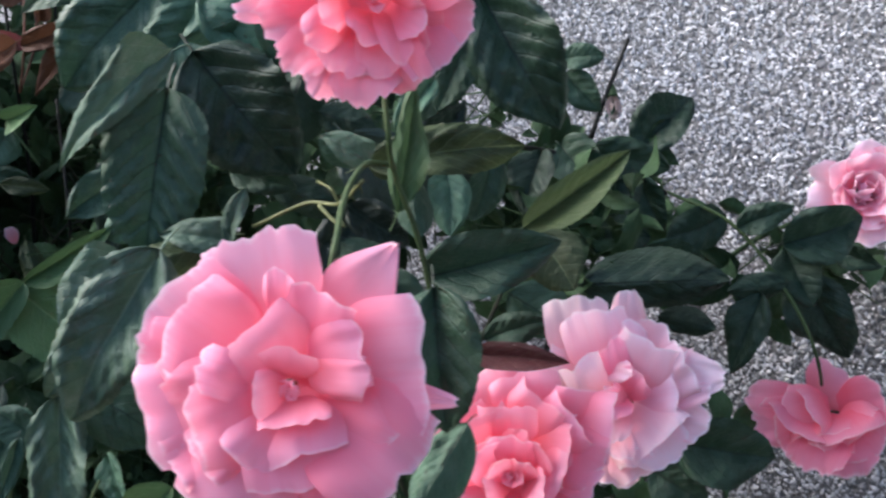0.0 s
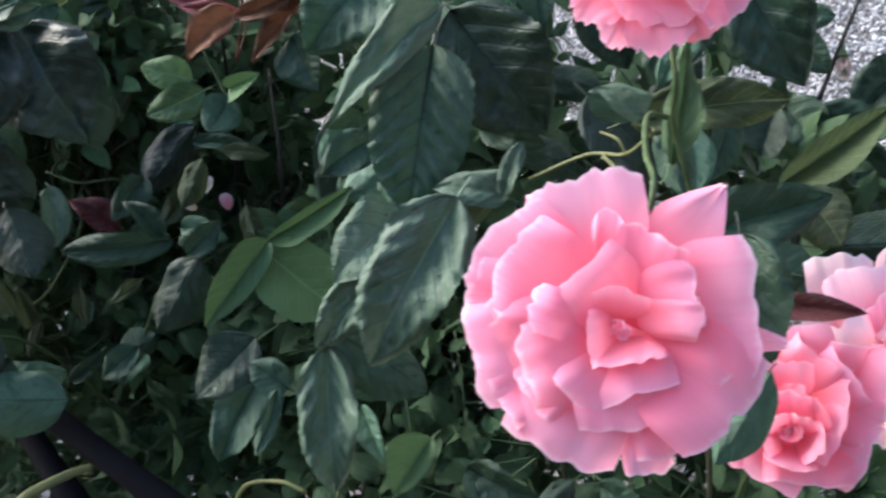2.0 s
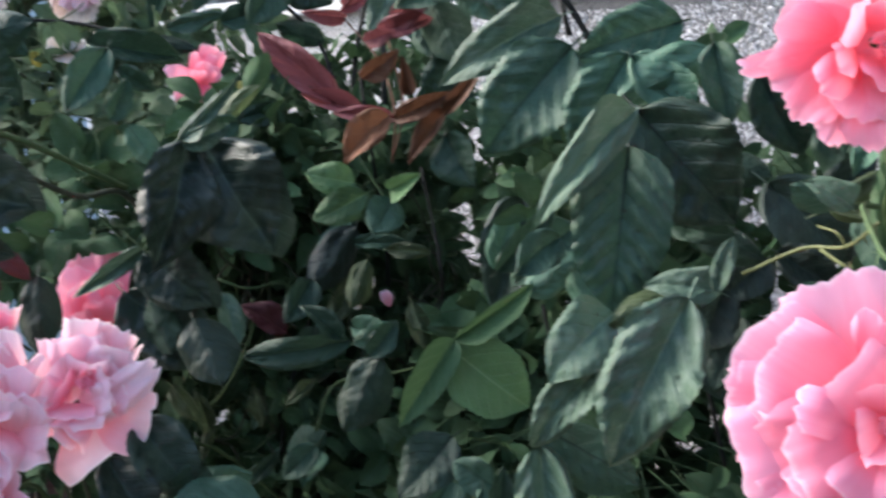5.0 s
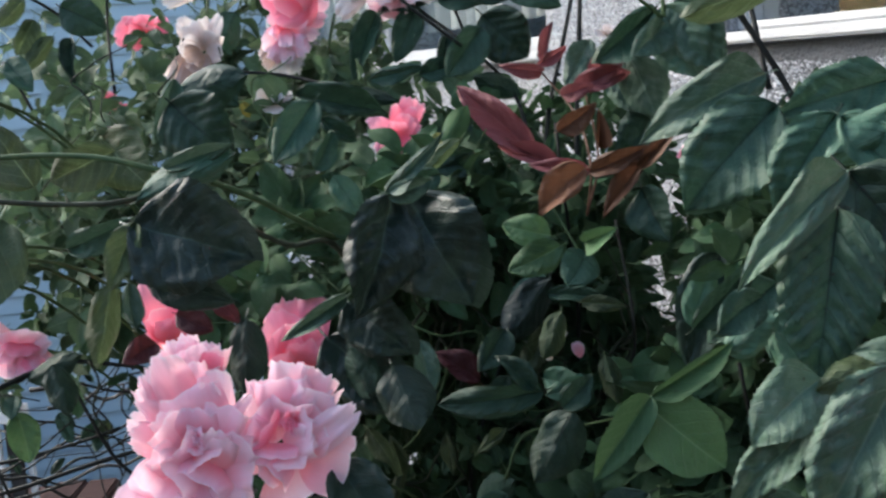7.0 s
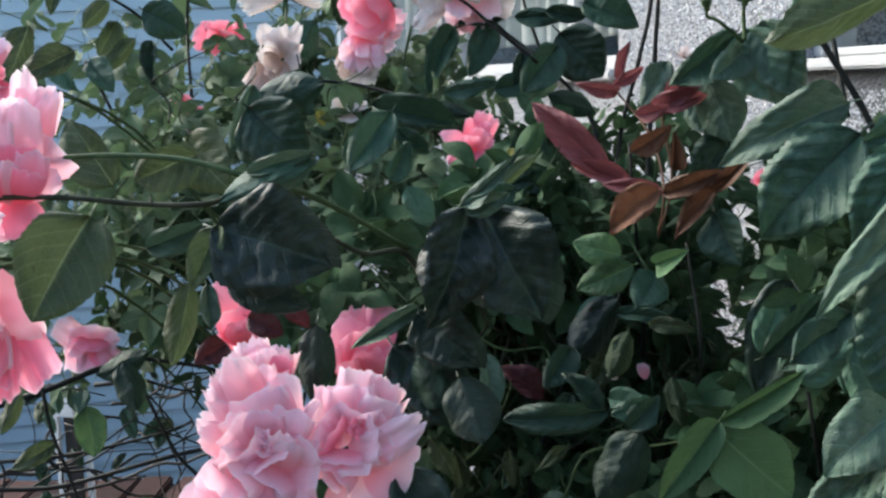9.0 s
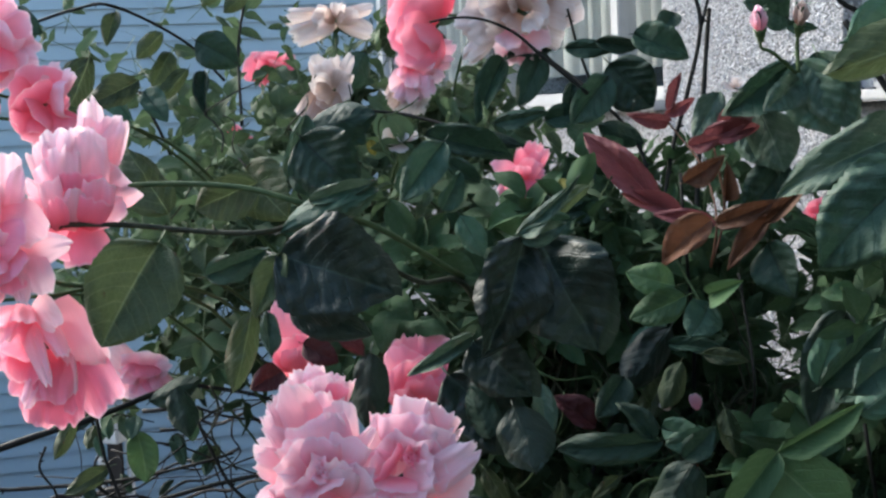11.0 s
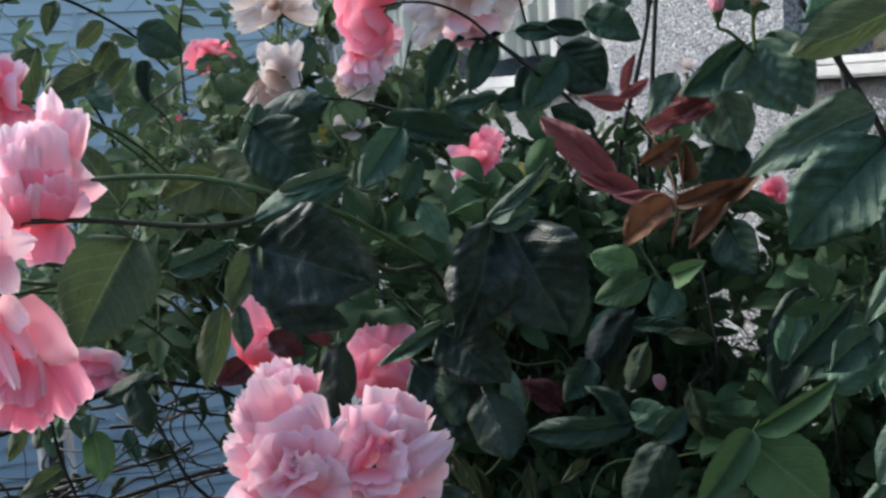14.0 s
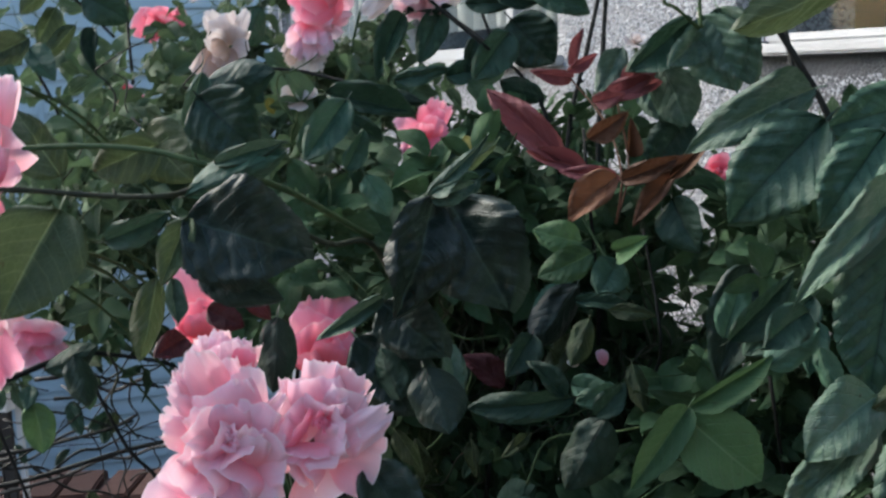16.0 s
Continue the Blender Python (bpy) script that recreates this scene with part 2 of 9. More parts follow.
BRICK = brick_material()
COPING = painted("worn_coping", (0.028, 0.017, 0.015), (0.06, 0.036, 0.03), 0.9, 14.0)
CURTAIN = painted("pale_curtain", (0.26, 0.27, 0.25), (0.4, 0.41, 0.38), 0.9, 3.0)
ROOM = painted("dim_room", (0.2, 0.2, 0.19), (0.3, 0.3, 0.28), 0.9, 2.0)
ROOF = painted("roof_shingle", (0.05, 0.05, 0.055), (0.1, 0.1, 0.1), 0.9, 12.0)


def glass_material():
    k = Mat("window_glass", 0.03, spec=0.7)
    k.b.inputs["Transmission Weight"].default_value = 1.0
    k.b.inputs["IOR"].default_value = 1.15
    k.color((0.93, 0.95, 0.95))
    return k.m


GLASS = glass_material()


# ---------------------------------------------------------------- builders
def mesh_of(name, verts, faces, uvs=None, smooth=True):
    me = bpy.data.meshes.new(name)
    me.from_pydata([tuple(v) for v in verts], [], faces)
    if uvs is not None:
        layer = me.uv_layers.new(name="UVMap")
        for loop in me.loops:
            layer.data[loop.index].uv = uvs[loop.vertex_index]
    if smooth:
        me.polygons.foreach_set("use_smooth", [True] * len(me.polygons))
    return me


def put(name, me, material, parent=None, m=None, label=""):
    """Links a mesh as one object, under its thing when one is given; m is the pose in the thing's own frame."""
    if material and not me.materials:
        me.materials.append(material)
    ob = new(name, me)
    if parent:
        ob.parent = parent
    if m is not None:
        ob.matrix_basis = m
    return tagged(ob, label) if label else ob


def box_mesh(name, x0, y0, z0, x1, y1, z1, bevel=0.0):
    bm = bmesh.new()
    bmesh.ops.create_cube(bm, size=1.0)
    for v in bm.verts:
        v.co = Vector(((x0, x1)[v.co.x > 0], (y0, y1)[v.co.y > 0], (z0, z1)[v.co.z > 0]))
    if bevel:
        bmesh.ops.bevel(bm, geom=bm.edges[:], offset=bevel, segments=2, affect="EDGES")
    me = bpy.data.meshes.new(name)
    bm.to_mesh(me)
    bm.free()
    return me


def thing(name, m, label, category, group="", kind=""):
    ob = new(name)
    ob.empty_display_size = 0.02
    ob.matrix_basis = m
    return tagged(ob, label, category, group, kind)


def smooth_line(points, steps):
    """Points along a smooth line through the given ones."""
    p = [Vector(q) for q in points]
    p = [2 * p[0] - p[1]] + p + [2 * p[-1] - p[-2]]
    out = []
    for i in range(1, len(p) - 2):
        for j in range(steps):
            t = j / steps
            a, b, c, d = p[i - 1], p[i], p[i + 1], p[i + 2]
            out.append(0.5 * (2 * b + (c - a) * t + (2 * a - 5 * b + 4 * c - d) * t * t + (3 * b - a - 3 * c + d) * t ** 3))
    return out + [p[-2]]


def tube_mesh(name, points, r0, r1, sides=7, steps=6, thorns=0, rng=None):
    line = smooth_line(points, steps)
    verts, faces = [], []
    side = Vector((0.31, 0.2, 0.93))
    for i, p in enumerate(line):
        way = (line[min(i + 1, len(line) - 1)] - line[max(i - 1, 0)]).normalized()
        side = (side - way * side.dot(way)).normalized()
        up = way.cross(side)
        r = r0 + (r1 - r0) * i / (len(line) - 1)
        if i % steps == 0:
            r *= 1.12
        for s in range(sides):
            a = 2 * math.pi * s / sides
            verts.append(p + r * (math.cos(a) * side + math.sin(a) * up))
        if i:
            for s in range(sides):
                a, b = (i - 1) * sides, i * sides
                faces.append((a + s, a + (s + 1) % sides, b + (s + 1) % sides, b + s))
    faces.append(tuple(range(sides))[::-1])
    faces.append(tuple(range((len(line) - 1) * sides, len(line) * sides)))
    for _ in range(thorns):
        i = rng.randrange(1, len(line) - 1)
        way = (line[i + 1] - line[i - 1]).normalized()
        out = Vector((rng.uniform(-1, 1), rng.uniform(-1, 1), rng.uniform(-1, 1)))
        out = (out - way * out.dot(way)).normalized()
        r = r0 + (r1 - r0) * i / (len(line) - 1)
        n, cross = len(verts), way.cross(out)
        verts += [line[i] + out * r * 0.8 + way * r * 0.9, line[i] + out * r * 0.8 - way * r * 0.9, line[i] + out * r * 0.8 + cross * r * 0.5,
                  line[i] + out * r * 0.8 - cross * r * 0.5, line[i] + out * (r + 0.005) - way * 0.002]
        faces += [(n, n + 2, n + 4), (n + 2, n + 1, n + 4), (n + 1, n + 3, n + 4), (n + 3, n, n + 4)]
    return mesh_of(name, verts, faces)


def outline(u, broad):
    """Half width of a leaflet along its length: rounded at the base, widest at broad, drawn out to a point."""
    if u < broad:
        return 0.5 * (1 - (1 - u / broad) ** 2.3) ** 0.6
    w = (u - broad) / (1 - broad)
    return 0.5 * (1 - w ** 2.3) ** 0.84 - 0.05 * max(0.0, w - 0.75) * (1 - w) * 16


def blade(rows, cols, rng, fold, curl, wave, broad=0.42, teeth=0.006, pleat=0.03, bend=0.0, crinkle=1.0):
    """A rose leaflet of length 1 along x, width 1 across y: its points, faces and places on the blade.
    fold: the valley along the midrib; curl: how far the tip hangs; wave: unrest of the margin; pleat: the swelling between side veins."""
    verts, faces, uvs = [], [], []
    twist = rng.uniform(-0.35, 0.35)
    ph = rng.uniform(0, 6.28)
    lop = rng.uniform(-0.35, 0.35)
    rich = rows > 12
    veins = rng.choice((6, 7, 7, 8))
    for i in range(rows + 1):
        u = i / rows
        half = outline(u, broad)
        for j in range(cols + 1):
            v = 2 * j / cols - 1
            w = half
            if rich and abs(v) == 1 and 0 < i < rows:
                w += teeth * (0.7 - (i % 3)) + 0.014 * math.sin(13 * u + ph * 3 + v)
            y = v * w
            a = abs(v)
            z = (fold * (1 + lop * v)) * abs(y) - curl * (u - 0.2) * abs(u - 0.2) * 1.1 + twist * y * (u - 0.35)
            z += wave * math.sin(7.0 * u + ph + (2.3 if v > 0 else 0)) * a ** 2.2 * 0.8
            if rich:
                # side veins run forward to the margin; the blade swells between them and sinks along them
                place = veins * (u - 0.34 * a * half * 2) + (0.5 if v > 0 else 0.0) + 0.35 * noise.noise(Vector((u * 3, v * 2, ph)))
                swell = abs(math.sin(math.pi * place)) ** 0.6
                z += pleat * (swell - 0.5) * min(1.0, a * 2.5) * (1.15 - 0.5 * a) * min(1.0, 4 * u, 5 * (1 - u) + 0.1)
                z -= 0.02 * math.exp(-(v / 0.1) ** 2) * (1 - u)
                z += crinkle * (0.04 * noise.noise(Vector((u * 3.5 + ph * 3, v * 1.8, ph))) + 0.018 * noise.noise(Vector((u * 9, v * 4.5 + ph, ph * 2))))
                z -= crinkle * 0.1 * max(0.0, a - 0.8) * (1 + math.sin(9 * u + ph * 2 + 2 * v)) * 2.0
            verts.append((u, y + bend * (u - 0.5) ** 2 - bend * 0.25 * (1 if rich else 0), z))
            uvs.append((u, 0.5 + y))
    for i in range(rows):
        for j in range(cols):
            a = i * (cols + 1) + j
            faces.append((a, a + cols + 1, a + cols + 2, a + 1))
    # the stalk behind the blade
    o = len(verts)
    for x, z in ((0.03, 0.0), (-0.08, -0.03), (-0.16, -0.1)):
        verts += [(x, 0.014, z), (x, -0.014, z), (x, 0.0, z - 0.02)]
        uvs += [(0.3, 0.5)] * 3
    for q in (o, o + 3):
        for a, b in ((0, 1), (1, 2), (2, 0)):
            faces.append((q + a, q + b, q + b + 3, q + a + 3))
    return verts, faces, uvs


blades = random.Random(5)
SHAPES = [blade(42, 16, blades, f, c, w, b, bend=e, crinkle=k) for f, c, w, b, e, k in (
    (0.4, 0.14, 0.05, 0.4, 0.1, 1.0), (0.2, 0.3, 0.08, 0.42, -0.12, 1.2), (0.6, 0.35, 0.08, 0.42, 0.15, 1.6), (0.15, 0.45, 0.12, 0.4, -0.2, 1.9),
    (0.45, -0.1, 0.12, 0.38, 0.2, 1.2), (0.75, 0.2, 0.05, 0.42, 0.1, 0.5), (-0.35, 0.35, 0.09, 0.42, -0.1, 1.2), (0.3, 0.6, 0.14, 0.4, 0.2, 1.4))]
SHAPES.append(blade(48, 16, blades, 0.22, 0.25, 0.04, 0.36, 0.007, 0.085, 0.0, 0.7))
SHAPES.append(blade(36, 14, blades, 0.42, 0.14, 0.03, 0.4, 0.008, 0.012, 0.06, 0.4))
SHAPES.append(blade(48, 18, blades, 0.38, 0.45, 0.15, 0.42, 0.008, 0.06, -0.08, 2.4))
SHAPES.append(blade(48, 18, blades, 0.3, 0.32, 0.1, 0.4, 0.01, 0.065, 0.06, 1.5))
SMALL = [blade(8, 4, blades, f, c, w, 0.4, 0.015) for f, c, w in (
    (0.3, 0.1, 0.08), (0.1, 0.35, 0.1), (0.45, 0.25, 0.05), (-0.2, 0.3, 0.12), (0.2, 0.55, 0.1))]
leaf_meshes = {}


def leaf_pose(base, tip, normal, width):
    b, t = Vector(base), Vector(tip)
    x = t - b
    length = x.length
    x.normalize()
    n = Vector(normal)
    z = (n - x * n.dot(x)).normalized()
    y = z.cross(x)
    m = Matrix((x, y, z)).transposed().to_4x4() @ Matrix.Diagonal((length, length * width, length, 1))
    return Matrix.Translation(b) @ m


BUSHES = {}


def bush(key, base, label):
    BUSHES[key] = thing("rose_bush", Matrix.Translation(base), label, "rose bush", "rose bushes", "")
    return BUSHES[key]


def under(parent, m):
    return Matrix.Translation(-parent.matrix_basis.translation) @ m


def leaf(key, base, tip, normal, width, tone, shape):
    """One leaflet of a bush, from its base to its tip, with its upper face along normal, and its little stalk."""
    if (tone, shape) not in leaf_meshes:
        me = mesh_of("leaf", *SHAPES[shape])
        me.materials.append(LEAF[tone])
        leaf_meshes[tone, shape] = me
    return put("leaf", leaf_meshes[tone, shape], None, BUSHES[key], under(BUSHES[key], leaf_pose(base, tip, normal, width)))


cane_rng = random.Random(11)


def cane(key, points, r0, r1, tone="old", thorns=0):
    material = {"old": STEM_OLD, "green": STEM_GREEN, "dark": STEM_DARK, "red": STEM_RED, "young": STEM_YOUNG}[tone]
    o = BUSHES[key].matrix_basis.translation
    me = tube_mesh("cane", [Vector(p) - o for p in points], r0, r1, thorns=thorns, rng=cane_rng)
    return put("cane", me, material, BUSHES[key])


GAPS = []


def clump(out, centre, radii, count, size, seed, lean=(0, -0.55, 0.75)):
    """Adds many small leaves in threes and fives, strewn through an ellipsoid, to the lists in out."""
    rng = random.Random(seed)
    made = 0
    while made < count:
        d = Vector((rng.gauss(0, 1), rng.gauss(0, 1), rng.gauss(0, 1))).normalized() * rng.random() ** 0.4
        c = Vector(centre) + Vector((d.x * radii[0], d.y * radii[1], d.z * radii[2]))
        if any((c - g).length < r for g, r in GAPS):
            made += 1
            continue
        way = (d + Vector((rng.uniform(-1, 1), rng.uniform(-1, 0.6), rng.uniform(-0.9, 0.5)))).normalized()
        n = (Vector(lean) + Vector((rng.gauss(0, 0.75), rng.gauss(0, 0.75), rng.gauss(0, 0.5)))).normalized()
        side = way.cross(n).normalized()
        s = size * rng.uniform(0.6, 1.25)
        leaflets = [(c + way * s * 0.7, way)]
        for k in range(rng.choice((1, 1, 2))):
            for sgn in (-1, 1):
                leaflets.append((c + way * s * (0.45 - 0.7 * k), (way * 0.35 + side * sgn).normalized()))
        for b, w in leaflets:
            L = s * rng.uniform(0.75, 1.15)
            nn = (n + Vector((rng.gauss(0, 0.25), rng.gauss(0, 0.25), rng.gauss(0, 0.25)))).normalized()
            m = leaf_pose(b, b + w * L, nn, rng.uniform(0.38, 0.75))
            verts, faces, uvs = SMALL[rng.randrange(len(SMALL))]
            o = len(out[0])
            out[0].extend(m @ Vector(v) for v in verts)
            out[1].extend(tuple(i + o for i in f) for f in faces)
            out[2].extend(uvs)
            made += 1
        # the leaf stalk that carries them
        a, e = c - way * s * rng.uniform(0.9, 3.0), c + way * s * 0.7
        t = side * 0.0009
        o = len(out[0])
        up = n * 0.0009
        out[0].extend((a + t, a - t, a + up, e + t, e - t, e + up))
        out[1].extend(((o, o + 3, o + 4, o + 1), (o + 1, o + 4, o + 5, o + 2), (o + 2, o + 5, o + 3, o)))
        out[2].extend([(0.4, 0.5)] * 6)


def finish_clumps(key, out, material, name="undergrowth"):
    o = BUSHES[key].matrix_basis.translation
    me = mesh_of(name, [v - o for v in out[0]], out[1], out[2])
    ob = put(name, me, material, BUSHES[key])
    return tagged(ob, "dense small green leaves inside the bush", "", "", "stuff")


def petal_mesh(length, width, a0, a1, cup, ruffle, reflex, point, seed, rows=9, cols=8, roll=0.0, notch=0.05, square=0.0, fray=0.0):
    """One petal that springs from the origin, leans out along x from the z axis by a0 at its base and a1 towards its rim.
    roll: how far the side edges turn back; point: how far the middle of the rim runs out."""
    rng = random.Random(seed)
    p1, p2, p3, p4 = (rng.uniform(0, 6.28) for _ in range(4))
    skew = rng.uniform(-0.16, 0.16)
    verts, faces, uvs = [], [], []
    for i in range(rows + 1):
        t = i / rows
        for j in range(cols + 1):
            u = 2 * j / cols - 1
            rim = 1 - (0.34 - 0.16 * square) * abs(u) ** (2.4 + 1.6 * square) + point * max(0.0, 1 - abs(u) * 1.6) - notch * math.exp(-((u - skew) / 0.14) ** 2) * (point <= 0)
            rim += 0.03 * math.sin(4.3 * u + p3) + 0.018 * math.sin(11 * u + p4) + fray * (math.sin(23 * u + p1) + math.sin(41 * u + p2))
            v = t * rim
            r = h = 0.0
            n = 6
            for k in range(n):
                s = v * (k + 0.5) / n
                ang = a0 + (a1 - a0) * s + reflex * max(0.0, s - 0.6) ** 2 * 6.0
                r += math.sin(ang) * length * v / n
                h += math.cos(ang) * length * v / n
            ang = a0 + (a1 - a0) * v + reflex * max(0.0, v - 0.6) ** 2 * 6.0
            w = width * (0.2 + 0.8 * math.sin(min(1.0, v / 0.66) * math.pi / 2)) * 0.5
            a = u * w / cup
            inward = cup * (1 - math.cos(a)) - roll * w * max(0.0, abs(u) - 0.55) ** 2 * 3.0 * v
            y = cup * math.sin(a) * (1 - roll * 0.25 * max(0.0, abs(u) - 0.5)) + skew * w * v
            lift = ruffle * length * (v * v * math.sin(2.6 * u + p1) * 0.55 + v ** 4 * (math.sin(7.0 * u + p2 + t) * 0.75 + 0.3 * math.sin(15 * u + p4)) + 0.25 * v * math.sin(4 * t + p3 + u))
            # inward runs against the outer face of the petal
            x = r - inward * math.cos(ang) - lift * math.cos(ang)
            z = h + inward * math.sin(ang) + lift * math.sin(ang)
            verts.append((x, y, z))
            uvs.append((t, (u + 1) / 2))
    for i in range(rows):
        for j in range(cols):
            a = i * (cols + 1) + j
            faces.append((a, a + cols + 1, a + cols + 2, a + 1))
    return mesh_of("petal", verts, faces, uvs)


def axis_pose(centre, axis, spin=0.0):
    z = Vector(axis).normalized()
    q = z.to_track_quat("Z", "Y")
    return Matrix.Translation(centre) @ q.to_matrix().to_4x4() @ Matrix.Rotation(spin, 4, "Z")


def rose(centre, axis, size, tone, opened, seed, label, petals=26, stem=None, ruffle=0.09, inner=None, fine=True, fray=0.0):
    """A rose: petals from the tight heart to the outer ring, hip, sepals, and a stem when its points are given.
    centre: the middle of the bloom; opened: 0 bud-like to 1 wide open."""
    rng = random.Random(seed)
    m = axis_pose(centre, axis, rng.uniform(0, 6.28))
    m = m @ Matrix.Translation((0, 0, -0.2 * size))
    top = thing("rose", m, label, "rose", "roses in bloom")
    rows, cols = (12, 14) if fine else (6, 7)
    for i in range(petals):
        s = i / (petals - 1)
        outer = max(0.0, (s - 0.45) / 0.55)
        wide = max(0.0, opened - 0.5) * 2
        length = size * (0.15 + 0.34 * s ** (0.8 - 0.15 * wide)) * rng.uniform(0.86, 1.08) * (1.0 + 0.5 * max(0.0, 0.5 - opened))
        width = size * (0.22 + 0.4 * s ** 0.8 + 0.16 * outer * opened) * rng.uniform(0.85, 1.2)
        a0 = radians(8 + 36 * wide + (4 + (62 - 34 * wide) * opened) * s + rng.uniform(-8, 8))
        a1 = radians((-95 + 85 * wide) * (1 - s) ** 1.5 + (6 + 92 * opened) * s + rng.uniform(-26, 26))
        cup = size * (0.075 + 0.3 * s + 0.25 * outer) * rng.uniform(0.8, 1.35)
        reflex = rng.uniform(0.0, 1.0) * s
        me = petal_mesh(length, width, a0, a1, cup, ruffle * (0.45 + 0.55 * s + 0.7 * wide * (1 - s)) * rng.uniform(0.7, 1.4), reflex, 0.0, seed * 100 + i, rows, cols,
                        rng.uniform(0.0, 0.5) * (0.3 + s), rng.uniform(0.0, 0.09), outer * rng.uniform(0.5, 1.0), fray)
        spin = i * 2.39996 + rng.uniform(-0.75, 0.75)
        shift = size * 0.05 * (1 - s)
        lean = Matrix.Rotation(radians(rng.gauss(0, 12)), 4, "X") @ Matrix.Rotation(radians(rng.gauss(0, 9)), 4, "Y")
        put("petal", me, PETAL[inner if inner and s < 0.4 else tone], top, Matrix.Rotation(spin, 4, "Z") @ Matrix.Translation((size * (0.01 + 0.03 * rng.random()), 0, shift)) @ lean)
    if opened > 0.7 and fine:
        for i in range(5):
            me = petal_mesh(size * (0.11 + 0.02 * i), size * (0.19 + 0.03 * i), radians(16 + 7 * i), radians(-75 + 12 * i), size * (0.08 + 0.012 * i), 0.09, 0.3, 0.0, seed * 100 + 80 + i, 8, 8)
            put("petal", me, PETAL[inner or tone], top, Matrix.Rotation(i * 2.1, 4, "Z") @ Matrix.Translation((0, 0, size * 0.035)))
    # hip and sepals behind the petals
    r = size * 0.075
    hip = tube_mesh("hip", [(0, 0, 0.06 * size), (0, 0, -0.03 * size), (0, 0, -0.13 * size)], r * 1.05, r * 0.45, 9, 3)
    hip = put("hip", hip, STEM_GREEN, top)
    for k in range(5):
        me = petal_mesh(size * 0.3, size * 0.09, radians(70), radians(135), size * 0.2, 0.05, 0.5, 0.3, seed * 100 + 60 + k, 6, 4)
        put("sepal", me, LEAF["mid"], hip, Matrix.Rotation(k * 1.2566 + 0.3, 4, "Z"))
    if stem:
        back = m.inverted()
        pts = [Vector((0, 0, -0.1 * size)), Vector((0, 0, -0.35 * size))] + [back @ Vector(p) for p in stem]
        put("stem", tube_mesh("stem", pts, 0.0019, 0.0021, 7, 6), STEM_GREEN, top)
    return top


def bloom(centre, axis, up, size, seed, label, hip, stem):
    """A rose whose petals are set one by one: its face looks along axis, up is its upper side; hip in millimetres in its own frame."""
    z, y = Vector(axis).normalized(), Vector(up)
    x = y.cross(z).normalized()
    m = Matrix((x, z.cross(x), z)).transposed().to_4x4()
    m.translation = centre
    top = thing("rose", m, label, "rose", "roses in bloom")
    top["size"], top["seed"] = size, seed * 1000
    h = Vector(hip) / 1000
    out = (h * 0.6 + Vector((0, 0, -0.35 * size))).normalized()
    body = put("hip", tube_mesh("hip", [h - out * 0.06 * size, h + out * 0.03 * size, h + out * 0.13 * size], size * 0.07, size * 0.032, 9, 3), STEM_GREEN, top)
    turn = (-out).to_track_quat("Z", "Y").to_matrix().to_4x4()
    for k in range(5):
        me = petal_mesh(size * 0.28, size * 0.09, radians(80), radians(125), size * 0.2, 0.05, 0.5, 0.3, seed * 100 + 60 + k, 6, 4)
        put("sepal", me, LEAF["mid"], body, Matrix.Translation(h) @ turn @ Matrix.Rotation(k * 1.2566 + 0.3, 4, "Z"))
    back = m.inverted()
    pts = [h + out * 0.1 * size, h + out * 0.3 * size] + [back @ Vector(p) for p in stem]
    put("stem", tube_mesh("stem", pts, 0.0013, 0.0016, 7, 6), STEM_GREEN, top)
    return top


